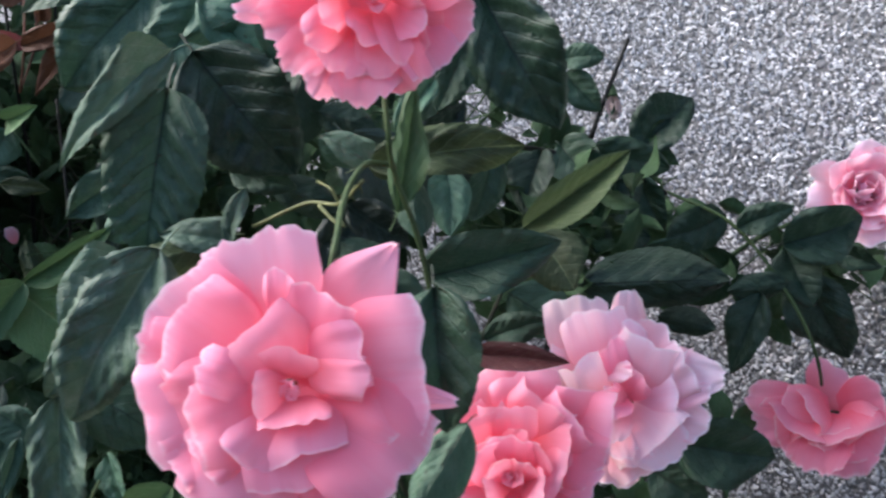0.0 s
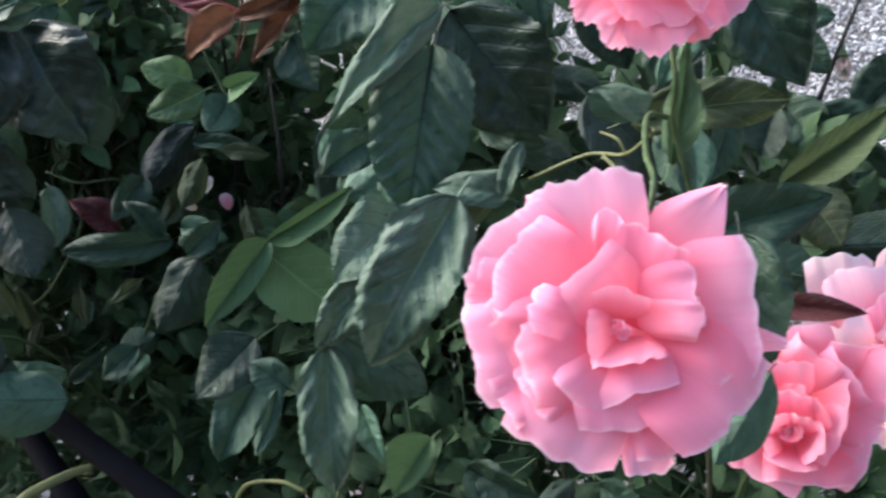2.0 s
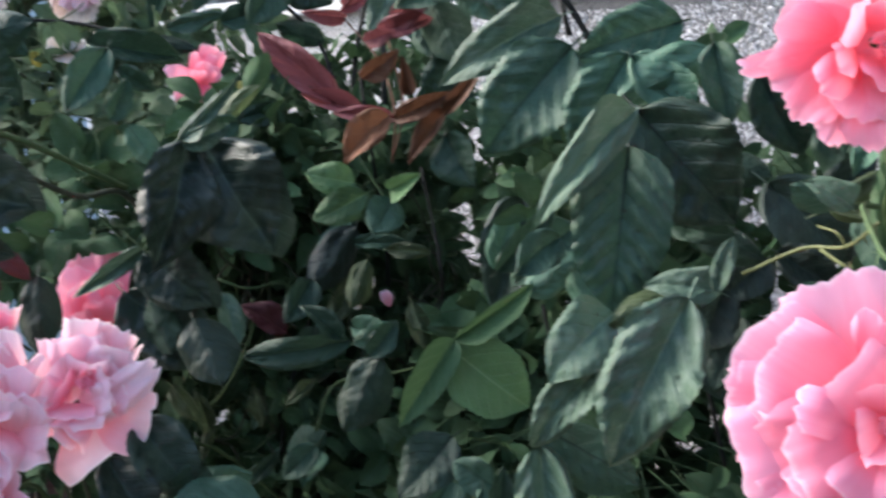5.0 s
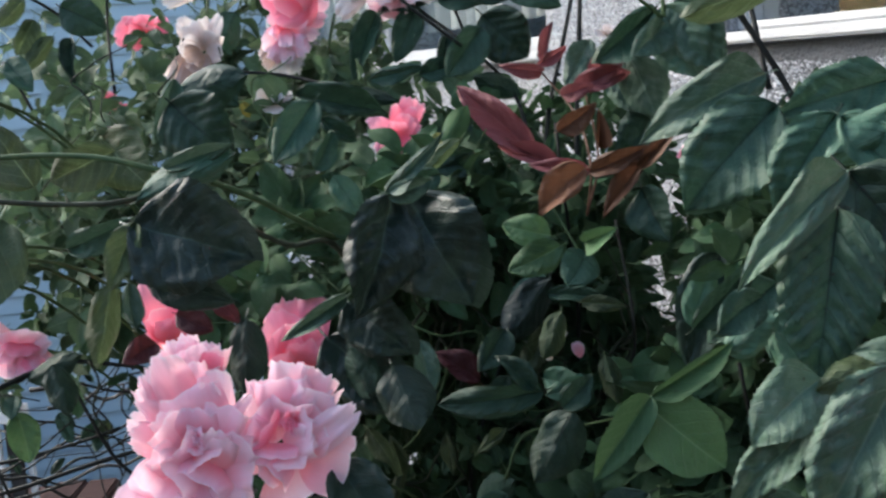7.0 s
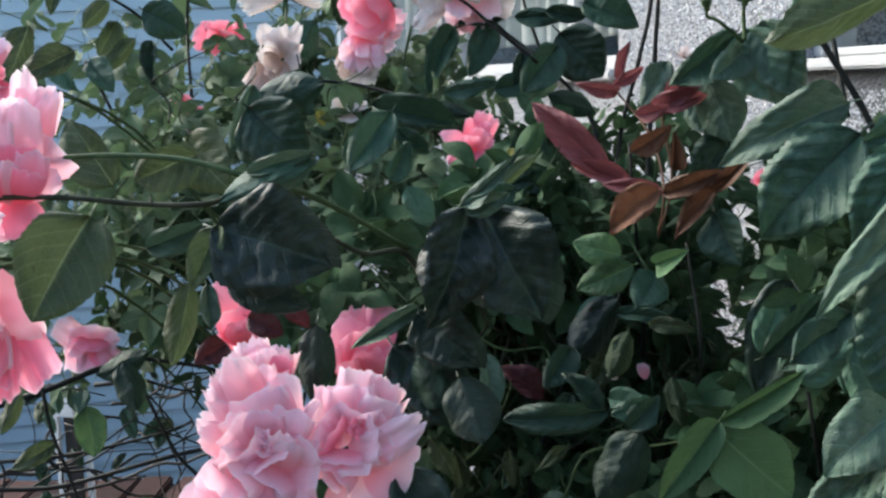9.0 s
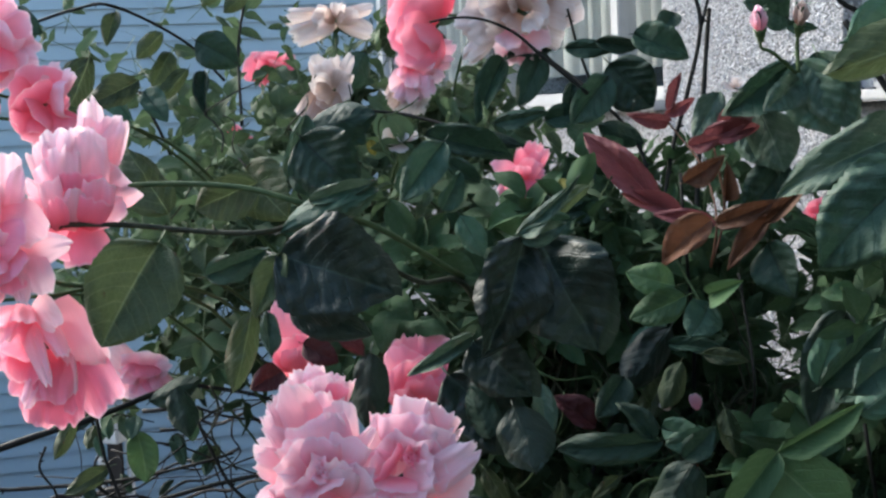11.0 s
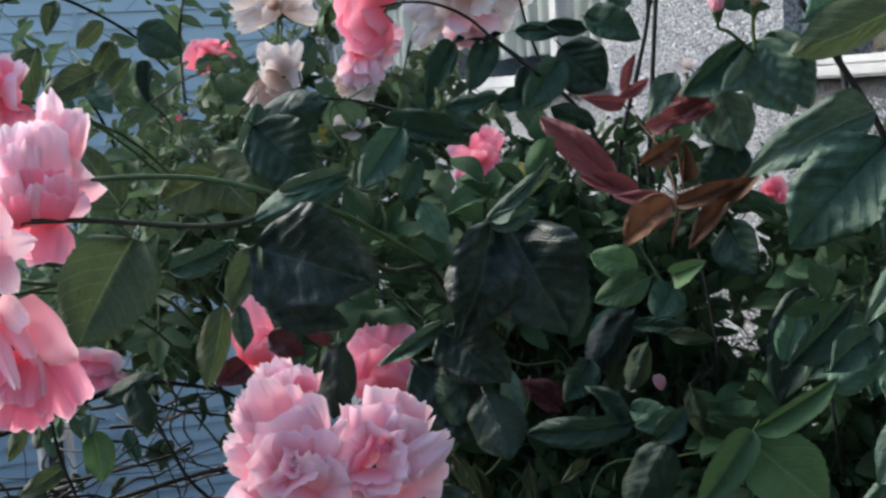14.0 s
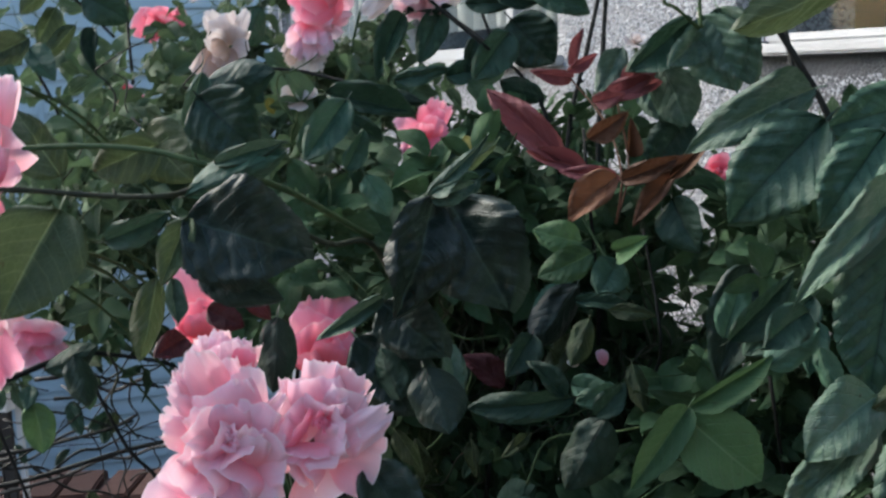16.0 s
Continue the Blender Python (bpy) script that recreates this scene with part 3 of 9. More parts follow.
def petal(top, base, rim, width, tone, point=None, square=0.0, fray=0.0, cup=None, curl=None, fold=None, loose=None, rows=13, cols=18):
    """A petal of a bloom, from its base to the middle of its rim, in millimetres in the bloom's frame.
    point: how far it narrows to a tip; square: broad rim; fray: torn rim; cup: edges lifted (or, below 0, folded back); curl: rim turned back; fold: keel along its middle; loose: how far it may roll about its length."""
    top["seed"] += 1
    rng = random.Random(int(top["seed"]))
    b, e = Vector(base) / 1000, Vector(rim) / 1000
    way = e - b
    length = way.length
    way.normalize()
    side = Vector((0, 0, 1)).cross(way)
    side = side.normalized() if side.length > 0.05 else Vector((1, 0, 0))
    free = loose is None
    if free:
        loose = 0.75 if length < 0.35 * top["size"] else 0.35
    side = (side + way.cross(side) * rng.uniform(-loose, loose)).normalized()
    face = way.cross(side).normalized()
    crisp = 1.0 if tone in ("lilac", "shell", "faded") else 0.6
    if point is None:
        point = 0.0 if square else rng.uniform(0.0, 0.22) * crisp
    fold_own, roll, mid = rng.gauss(0, 0.28) * crisp, rng.uniform(0.2, 1.1) * crisp * (0.25 if point > 0.6 else 1.0), rng.uniform(-0.35, 0.35)
    keel, fold = (fold or 0.0), (fold_own if fold is None else 0.0)
    cup = rng.uniform(-0.1, 0.28) if cup is None else cup
    curl = rng.uniform(0.05, 0.3) if curl is None else curl
    arch = rng.uniform(0.0, 0.1)
    half = width / 2000
    q = [rng.uniform(0, 6.28) for _ in range(6)]
    skew, lop = rng.uniform(-0.12, 0.12), rng.uniform(-0.5, 0.5)
    split, cut = rng.uniform(-0.6, 0.6), rng.uniform(0.0, 0.1) * (1 - point)
    ruffle = rng.uniform(0.02, 0.055)
    round_off = (0.3 - 0.2 * square) * (1 - point)
    tip, tip_at = rng.uniform(0.0, 0.17) * crisp * (1 - 0.5 * square), rng.uniform(-0.45, 0.45)
    tip *= 1.0 if free else 0.25
    tear = [(rng.uniform(-0.9, 0.9), rng.uniform(0.02, 0.07) * crisp, rng.uniform(0.04, 0.09)) for _ in range(3 if free else 1)]
    verts, faces, uvs = [], [], []
    for i in range(rows + 1):
        t = i / rows
        for j in range(cols + 1):
            u = 2 * j / cols - 1
            a = abs(u)
            far = 1 - round_off * a ** 2.6 - cut * math.exp(-((u - split) / 0.13) ** 2)
            far += 0.022 * math.sin(4.1 * u + q[0]) + 0.014 * math.sin(10 * u + q[1]) + fray * (math.sin(17 * u + q[2]) + math.sin(31 * u + q[3]))
            far += tip * max(0.0, 1 - abs(u - tip_at) * 2.4) - sum(c * max(0.0, 1 - abs(u - p) / g) for p, c, g in tear)
            s = t * far
            w = half * (0.45 + 0.55 * math.sin(min(1.0, s / 0.55) * math.pi / 2)) * (1 - point * s ** 1.4)
            lift = 4 * arch * s * (1 - s) * length + cup * w * a * a * (1 + lop * u) * min(1.0, 1.6 * s)
            lift -= curl * length * max(0.0, s - 0.68) ** 2 * 3.2 * (1 + 0.6 * math.sin(2.2 * u + q[4]))
            turned = max(0.0, a - 0.5)
            lift -= roll * w * turned ** 2 * 3.5 * s * (1 + 0.5 * math.sin(5 * s + q[5]))
            lift += (fold * (abs(u - mid) - 0.4) - 1.4 * keel * (math.sqrt((u - 0.4 * mid) ** 2 + 0.01) - 0.4)) * w * s
            lift += length * s * crisp * (0.085 * noise.noise(Vector((u * 1.5 + q[0] * 5, s * 2.0, q[1]))) + 0.032 * noise.noise(Vector((u * 4 + q[2], s * 4.5, q[3] * 5))))
            lift += ruffle * length * (s * s * math.sin(3.1 * u + q[1]) * 0.7 + s ** 4 * (math.sin(6.5 * u + q[2]) * 0.6 + 0.3 * math.sin(14 * u + q[3])) + 0.3 * math.sin(4 * s + q[0]) * u)
            verts.append(b + way * (s * length) + side * (u * w * (1 - 0.3 * roll * turned) + skew * w * s) + face * lift)
            uvs.append((t, (u + 1) / 2))
    for i in range(rows):
        for j in range(cols):
            k = i * (cols + 1) + j
            faces.append((k, k + 1, k + cols + 2, k + cols + 1))
    return put("petal", mesh_of("petal", verts, faces, uvs), PETAL[tone], top)


def ring(top, count, reach, depth, tone):
    """The outermost petals, behind the others."""
    rng = random.Random(int(top["seed"]) + 7)
    for i in range(count):
        a = 6.2832 * i / count + rng.uniform(-0.25, 0.25)
        d = reach * rng.uniform(0.8, 0.95)
        petal(top, (3 * math.cos(a), 3 * math.sin(a), depth), (d * math.cos(a), d * math.sin(a), depth + rng.uniform(-4, 3)), reach * 0.85, tone)


def heart(top, centre, reach, tone):
    """The rolled innermost petals, crowded and uneven, standing towards the face of the bloom."""
    rng = random.Random(int(top["seed"]) + 13)
    x, y, z = centre
    for i in range(13):
        a = i * 2.4 + rng.uniform(-0.6, 0.6)
        d = reach * (1.0 - 0.07 * i) * rng.uniform(0.8, 1.25)
        ox, oy = x + rng.uniform(-0.2, 0.2) * reach, y + rng.uniform(-0.2, 0.2) * reach
        b = (ox + 0.2 * d * math.cos(a), oy + 0.2 * d * math.sin(a), z - reach * 0.5)
        e = (ox + 0.75 * d * math.cos(a), oy + 0.75 * d * math.sin(a), z + reach * rng.uniform(-0.25, 0.15))
        petal(top, b, e, d * rng.uniform(1.0, 1.7), tone, cup=rng.uniform(0.2, 0.8), curl=rng.uniform(0.1, 0.6), rows=8, cols=10)
    for i in range(3):
        a = 2.1 * i + 0.5
        petal(top, (x + 0.18 * reach * math.cos(a), y + 0.18 * reach * math.sin(a), z - reach * 0.5), (x - 0.1 * reach * math.cos(a), y - 0.1 * reach * math.sin(a), z + reach * 0.05), reach * 0.5, tone, cup=-0.7, curl=0.0, rows=7, cols=8)


def bud(centre, axis, size, tone, seed, label, stem=None):
    """A closed bud: a few petals wrapped tight, hip, sepals and stem."""
    rng = random.Random(seed)
    m = axis_pose(centre, axis, rng.uniform(0, 6.28))
    top = thing("rose_bud", m, label, "rose bud", "rose buds")
    for i in range(5):
        me = petal_mesh(size * 0.7, size * 0.7, radians(16), radians(-22), size * 0.16, 0.02, 0.0, 0.1, seed * 50 + i, 7, 6)
        put("petal", me, PETAL[tone], top, Matrix.Rotation(i * 2.4, 4, "Z"))
    hip = put("hip", tube_mesh("hip", [(0, 0, 0.06 * size), (0, 0, -0.12 * size), (0, 0, -0.3 * size)], size * 0.17, size * 0.08, 9, 3), STEM_GREEN, top)
    for k in range(5):
        me = petal_mesh(size * 0.62, size * 0.2, radians(25), radians(-8), size * 0.16, 0.03, 0.6, 0.35, seed * 50 + 20 + k, 6, 4)
        put("sepal", me, LEAF["mid"], hip, Matrix.Rotation(k * 1.2566, 4, "Z"))
    if stem:
        back = m.inverted()
        pts = [Vector((0, 0, -0.25 * size)), Vector((0, 0, -0.5 * size))] + [back @ Vector(p) for p in stem]
        put("stem", tube_mesh("stem", pts, 0.0015, 0.002, 6, 5), STEM_GREEN, top)
    return top


# ---------------------------------------------------------------- the place
# ground
gm = bmesh.new()
bmesh.ops.create_grid(gm, x_segments=90, y_segments=90, size=1.0)
for v in gm.verts:
    far = max(abs(v.co.x), abs(v.co.y))
    v.co *= 2.5 if far < 0.5 else 2.5 * math.exp((far - 0.5) * 13)
    v.co.z = 0.03 * noise.noise(Vector((v.co.x * 1.4, v.co.y * 1.4, 0))) if far < 0.6 else 0.0
    drop = min(1.0, max(0.0, (v.co.y + 0.35 * v.co.x - 2.0) / 0.8))
    v.co.z -= 1.4 * drop * drop * (3 - 2 * drop)
me = bpy.data.meshes.new("ground")
gm.to_mesh(me)
gm.free()
tagged(put("ground", me, SOIL), "dark garden soil under the roses", "ground", "", "structure")

# pebbledash house: the wall runs from the near right towards the far left
WALL_FOOT, WALL_WAY = Vector((0.29, 1.25, 0)), Vector((-0.631, 0.776, 0)).normalized()
WALL_OUT = Vector((-WALL_WAY.y, WALL_WAY.x, 0))
if WALL_OUT.y > 0:
    WALL_OUT = -WALL_OUT
WALL = Matrix((WALL_WAY, -WALL_OUT, Vector((0, 0, 1)))).transposed().to_4x4()
WALL.translation = WALL_FOOT
house = thing("pebbledash_house", WALL, "house wall with grey-white pebbledash and white window frames", "house", "", "structure")
# in the house's own frame x runs along the wall, y into it, z up
T = 0.24                                  # thickness of the wall
LEFT_END, RIGHT_END, TOP, FOOT = 3.72, -3.2, 3.1, -1.4
S0, S1 = 1.565, 2.635                      # the front window, along the wall
Q0, Q1 = -0.35, 0.965                     # the near window
P0, P1 = 2.67, 3.63                       # the grey pane by the corner
SILL, HEAD = 1.365, 2.55


def wall_piece(x0, z0, x1, z1, material, name="wall_section"):
    return put(name, box_mesh(name, x0, 0, z0, x1, T, z1), material, house)


# sections of wall between the openings
wall_piece(RIGHT_END, FOOT, Q1, SILL, BED, "wall_section")
# darker bed up to 1.08: shade behind the bush, given as colour
wall_piece(Q1, FOOT, S0, 1.08, BED)
wall_piece(Q1, 1.08, S0, TOP, DASH)
wall_piece(S0, FOOT, S1, SILL, DASH)
wall_piece(S1, FOOT, P0, TOP, DASH)
wall_piece(P0, FOOT, P1, SILL, DASH)
wall_piece(P1, FOOT, LEFT_END, TOP, DASH)
wall_piece(RIGHT_END, SILL, Q0, TOP, DASH)
for a, b in ((Q0, Q1), (S0, S1), (P0, P1)):
    wall_piece(a, HEAD, b, TOP, DASH)
put("end_wall", box_mesh("end_wall", LEFT_END - T, T, FOOT, LEFT_END, 5.0, TOP), DASH, house)
put("roof", box_mesh("roof", RIGHT_END - 0.3, -0.35, TOP, LEFT_END + 0.3, 5.3, TOP + 0.16, 0.02), ROOF, house)
put("corner_trim", box_mesh("corner_trim", LEFT_END - 0.05, -0.02, FOOT + 0.1, LEFT_END + 0.02, 0.06, TOP - 0.02, 0.006), GREYMETAL, house, None, "grey aluminium corner trim")
put("room_back", box_mesh("room_back", RIGHT_END, 1.9, FOOT, LEFT_END - T, 2.0, TOP), ROOM, house)
put("room_floor", box_mesh("room_floor", RIGHT_END, T, 0.2, LEFT_END - T, 1.9, 0.3), ROOM, house)


def window(x0, x1, z0, z1, bars, curtain, frame_material=WHITE, label="", f=0.05, low=0.065, sill=0.022):
    """A casement with outer frame, sash bars, sill, panes, and cloth hung behind it."""
    w = new("window", box_mesh("window", x0, 0.03, z1 - 0.05, x1, 0.1, z1, 0.004))
    w.data.materials.append(frame_material)
    w.parent = house
    tagged(w, label)
    for a, b, c, d in ((x0, z0 + 0.02, x0 + f, z1 - f), (x1 - f, z0 + 0.02, x1, z1 - f), (x0 + f, z0 + 0.02, x1 - f, z0 + low)):
        put("window_frame", box_mesh("window_frame", a, 0.032, b, c, 0.098, d, 0.004), frame_material, w)
    put("window_sill", box_mesh("window_sill", x0 - 0.02, -0.035, z0 - sill, x1 + 0.02, 0.08, z0 + 0.02, 0.004), frame_material, w)
    edges = [x0 + f] + [x for x in bars] + [x1 - f]
    for x in bars:
        put("mullion", box_mesh("mullion", x - 0.02, 0.04, z0 + low, x + 0.02, 0.09, z1 - f, 0.003), frame_material, w)
    for a, b in zip(edges, edges[1:]):
        pane = put("pane", box_mesh("pane", a, 0.062, z0 + low - 0.005, b, 0.068, z1 - f), GLASS, w)
        pane.visible_shadow = False
    if curtain:
        rng = random.Random(int(x0 * 100) + 7)
        verts, faces = [], []
        n = 90
        for i in range(n + 1):
            x = x0 + 0.06 + (x1 - x0 - 0.12) * i / n
            y = 0.17 + 0.03 * math.sin(i * 0.75 + math.sin(i * 0.21) * 2) + 0.01 * rng.random()
            verts += [(x, y, z0 + curtain), (x, y - 0.005, z1 - 0.02)]
        faces = [(2 * i, 2 * i + 2, 2 * i + 3, 2 * i + 1) for i in range(n)]
        put("curtain", mesh_of("curtain", verts, faces), CURTAIN, w)
    return w


window(S0, S1, SILL, HEAD, (1.87,), 0.1, WHITE, "white-framed window with pale curtains behind the glass", 0.04, 0.05, 0.0)
window(Q0, Q1, SILL, HEAD, (0.35,), 0.12, WHITE, "white-framed window beside the rose canes", 0.03, 0.035, -0.002)
window(P0, P1, SILL, HEAD, (), 0.02, GREYMETAL, "narrow grey-framed window pane near the house corner")

# stone chips that stand out of the wall's bed along the near stretch
chip_rng = np.random.default_rng(3)
n_chips = 105000
cx = chip_rng.uniform(-0.62, Q1, n_chips)
cz = chip_rng.uniform(0.35, SILL - 0.03, n_chips)
cx2 = chip_rng.uniform(Q1 + 0.002, S0 - 0.03, 50000)
cz2 = chip_rng.uniform(0.7, 2.1, 50000)
cx, cz = np.concatenate((cx, cx2)), np.concatenate((cz, cz2))
n_chips = len(cx)
octa = np.array(((1, 0, 0), (-0.9, 0.1, 0), (0, 0, 1), (0.1, 0, -0.9), (0, -1, 0)), float)
chip_faces = np.array(((0, 2, 4), (2, 1, 4), (1, 3, 4), (3, 0, 4)))
size = chip_rng.gamma(9.0, 0.0022 / 9.0, n_chips)
spin = chip_rng.uniform(0, 2 * np.pi, n_chips)
long = chip_rng.uniform(0.65, 1.35, n_chips)
v = np.repeat(octa[None], n_chips, 0) + chip_rng.normal(0, 0.22, (n_chips, 5, 3))
v[:, :, 0] *= (size * long)[:, None]
v[:, :, 2] *= (size / long)[:, None]
v[:, :, 1] *= (size * chip_rng.uniform(0.35, 0.8, n_chips))[:, None]
x = v[:, :, 0] * np.cos(spin)[:, None] - v[:, :, 2] * np.sin(spin)[:, None] + cx[:, None]
z = v[:, :, 0] * np.sin(spin)[:, None] + v[:, :, 2] * np.cos(spin)[:, None] + cz[:, None]
y = v[:, :, 1] - 0.0004
chips = bpy.data.meshes.new("stone_chips")
chips.from_pydata(np.stack((x, y, z), 2).reshape(-1, 3).tolist(), [], (chip_faces[None] + (np.arange(n_chips) * 5)[:, None, None]).reshape(-1, 3).tolist())
tagged(put("stone_chips", chips, CHIP, house), "white and grey stone chips of the pebbledash", "", "", "stuff")

# neighbour's house with blue lap siding
SIDE_WAY = Vector((0.82, 0.572, 0)).normalized()
SIDE = Matrix((SIDE_WAY, Vector((-SIDE_WAY.y, SIDE_WAY.x, 0)), Vector((0, 0, 1)))).transposed().to_4x4()
SIDE.translation = (-4.65, 6.41, -1.4)
near_house = thing("siding_house", SIDE, "neighbouring house with blue-grey lap siding", "house", "", "structure")
put("wall", box_mesh("wall", -5.0, 0.03, 0, 3.4, 0.25, 5.4), BLUE, near_house)
board = None
LAP = 0.1
for i in range(54):
    if board is None:
        bm = bmesh.new()
        a = [bm.verts.new(p) for p in ((-5.0, -0.016, 0), (3.4, -0.016, 0), (3.4, 0.03, 0), (-5.0, 0.03, 0), (-5.0, 0.0, LAP), (3.4, 0.0, LAP), (3.4, 0.03, LAP), (-5.0, 0.03, LAP))]
        for f in ((0, 1, 5, 4), (3, 2, 1, 0), (4, 5, 6, 7), (1, 2, 6, 5), (0, 4, 7, 3)):
            bm.faces.new([a[k] for k in f])
        board = bpy.data.meshes.new("siding_board")
        bm.to_mesh(board)
        bm.free()
        board.materials.append(BLUE)
    put("siding_board", board, None, near_house, Matrix.Translation((0.0, 0.0, 0.3 + i * LAP)))
for x in (-2.6, 0.02, 1.9):
    put("seam_strip", box_mesh("seam_strip", x, -0.022, 0.3, x + 0.03, 0.0, 5.4, 0.003), BLUE, near_house)
put("foundation", box_mesh("foundation", -5.0, -0.05, -0.3, 3.4, 0.03, 0.3, 0.01), CLAY, near_house, None, "brown masonry foundation")
put("roof", box_mesh("roof", -5.3, -0.4, 5.4, 3.7, 4.0, 5.6, 0.03), ROOF, near_house)

# unseen plain wall, added behind the garden to block low sky light
tagged(put("sky_block_wall", box_mesh("sky_block_wall", -7.0, -3.2, -0.1, 6.0, -3.0, 2.1), ROOM), "unseen plain wall that blocks low sky light", "wall", "", "structure")

# ---------------------------------------------------------------- bushes
bush("near", (0.02, 0.95, 0.0), "tall rose bush with large dark leaves beside the pebbledash wall")
bush("mid", (-0.48, 1.25, 0.0), "dense rose bush with dark green leaves and a red new shoot")
bush("left", (-0.85, 1.35, 0.0), "spreading rose bush with pale pink blooms before the blue house")

# ---- roses by the wall
r = bloom((-0.063, 0.448, 1.183), (-0.044, -0.948, 0.314), (-0.011, 0.315, 0.949), 0.111, 1, "large open pink rose with ruffled pale-edged petals", (0, 0, -39), [(-0.046, 0.504, 1.222), (-0.046, 0.548, 1.232), (-0.044, 0.590, 1.237), (-0.039, 0.632, 1.238), (-0.028, 0.651, 1.234)])
ring(r, 7, 40, -27, "pink")
petal(r, (7, -26, -27), (14, -59, -22), 22, "pink", square=1, loose=0.1)
petal(r, (20, 28, -26), (44, 57, -22), 45, "pink", point=0.93, cup=-0.1, curl=0, loose=0)
petal(r, (38, -2, -26), (68, -7, -21), 16, "pink", point=0.75, loose=0.05, curl=0)
petal(r, (-6, 18, -26), (-15, 62, -20), 51, "pink", square=1, fray=0.015, loose=0.05)
petal(r, (-15, 11, -25), (-48, 42, -20), 45, "pink", square=1, loose=0.05)
petal(r, (-24, 14, -25), (-61, 22, -19), 21, "pink", point=0.3, loose=0.1)
petal(r, (-15, 5, -24), (-60, 9, -18), 45, "pink", square=1, loose=0.05)
petal(r, (-11, -4, -24), (-59, -13, -18), 50, "pink", square=1, loose=0.05)
petal(r, (-11, -8, -24), (-49, -28, -17), 45, "pink", square=1, loose=0.1)
petal(r, (-9, -13, -23), (-26, -52, -17), 50, "pink", square=1, loose=0.05)
petal(r, (9, -13, -23), (24, -49, -16), 42, "pink", square=1, loose=0.05)
petal(r, (11, -4, -23), (48, -36, -15), 54, "pink", square=1, loose=0.05)
petal(r, (11, -2, -22), (45, -16, -15), 35, "pink", square=1, loose=0.1)
petal(r, (11, 5, -22), (56, 8, -14), 59, "pink", square=1, loose=0.05)
petal(r, (-11, 5, -21), (-46, 25, -13), 54, "pink", square=1, loose=0.05)
petal(r, (-6, -2, -21), (-50, -2, -13), 35, "pink", square=1, loose=0.1)
petal(r, (-9, -8, -21), (-36, -27, -12), 35, "pink", square=1, loose=0.1)
petal(r, (0, -8, -20), (7, -40, -12), 45, "pink", square=1, loose=0.1)
petal(r, (-6, -13, -20), (-16, -31, -11), 35, "pink", square=1, loose=0.1)
petal(r, (7, 14, -20), (16, 37, -10), 35, "pink", square=1, loose=0.05, curl=0.1, cup=0.05)
petal(r, (-3, 28, -19), (-2, 47, -10), 14, "pink", loose=0.1, curl=0.05)
petal(r, (7, 8, -19), (32, 15, -9), 31, "pink", square=1, loose=0.05, curl=0.1)
petal(r, (-3, -4, -18), (-37, -13, -8), 47, "pink", square=1, loose=0.05, cup=0.05)
petal(r, (-2, -8, -18), (-18, -28, -8), 45, "pink", square=1, loose=0.05, cup=0.05)
petal(r, (2, -6, -18), (8, -27, -7), 42, "pink", square=1, loose=0.05, cup=0.05)
petal(r, (9, 5, -17), (33, 2, -6), 20, "coral", square=1, loose=0.1, curl=0.1)
petal(r, (-1, 2, -17), (-17, 19, -6), 54, "coral", square=1, loose=0, cup=-0.1, curl=0.25)
petal(r, (-6, 0, -17), (-33, 8, -5), 21, "pink", square=1, loose=0.05, curl=0.5)
petal(r, (2, 4, -16), (3, 15, -5), 26, "coral", loose=0.1)
petal(r, (0, -2, -16), (-11, -4, -4), 24, "coral", loose=0.1)
petal(r, (3, -4, -16), (5, -14, -3), 31, "coral", square=1, loose=0.1, curl=0.2)
heart(r, (2, -1, -11), 6, "coral")
r = bloom((-0.033, 0.591, 1.325), (0.048, -0.998, 0.041), (-0.000, 0.041, 0.999), 0.114, 2, "coral pink rose in full bloom on a tall stem", (0, 0, -41), [(-0.028, 0.617, 1.262), (-0.026, 0.641, 1.233), (-0.014, 0.661, 1.192), (-0.007, 0.673, 1.156)])
ring(r, 8, 48, -27, "coral")
petal(r, (-39, -4, -27), (-68, -8, -23), 18, "pink", point=0.4)
petal(r, (0, 5, -27), (0, 42, -21), 53, "coral", square=1)
petal(r, (-15, 3, -26), (-39, 30, -20), 49, "coral")
petal(r, (15, 3, -26), (42, 19, -19), 46, "coral", square=1)
petal(r, (-19, 0, -25), (-49, 8, -17), 42, "coral")
petal(r, (-15, -5, -25), (-53, -16, -16), 38, "coral", fray=0.02)
petal(r, (-16, -11, -24), (-41, -36, -14), 33, "coral", fray=0.02)
petal(r, (15, -5, -24), (48, -11, -13), 42, "pink")
petal(r, (12, -11, -23), (35, -32, -12), 38, "pink", square=1)
petal(r, (-9, -14, -23), (-26, -48, -10), 29, "coral", fray=0.02)
petal(r, (7, -14, -22), (14, -45, -9), 35, "coral", square=1)
petal(r, (-4, -14, -22), (-7, -51, -7), 42, "coral", fray=0.02)
petal(r, (7, -8, -21), (24, -26, -6), 26, "coral", point=0.3)
petal(r, (1, -11, -21), (3, -38, -5), 33, "coral")
petal(r, (-7, -11, -20), (-15, -37, -3), 33, "coral")
petal(r, (-12, -7, -20), (-30, -22, -2), 27, "coral")
petal(r, (8, -4, -19), (23, -14, 0), 27, "pink", point=0.3)
petal(r, (4, -7, -19), (14, -30, 1), 20, "coral")
petal(r, (-4, -7, -18), (-3, -21, 2), 26, "coral")
petal(r, (-12, -3, -18), (-22, -11, 4), 22, "coral")
petal(r, (7, 1, -17), (20, 5, 5), 26, "coral")
petal(r, (0, 5, -16), (0, 18, 7), 31, "coral")
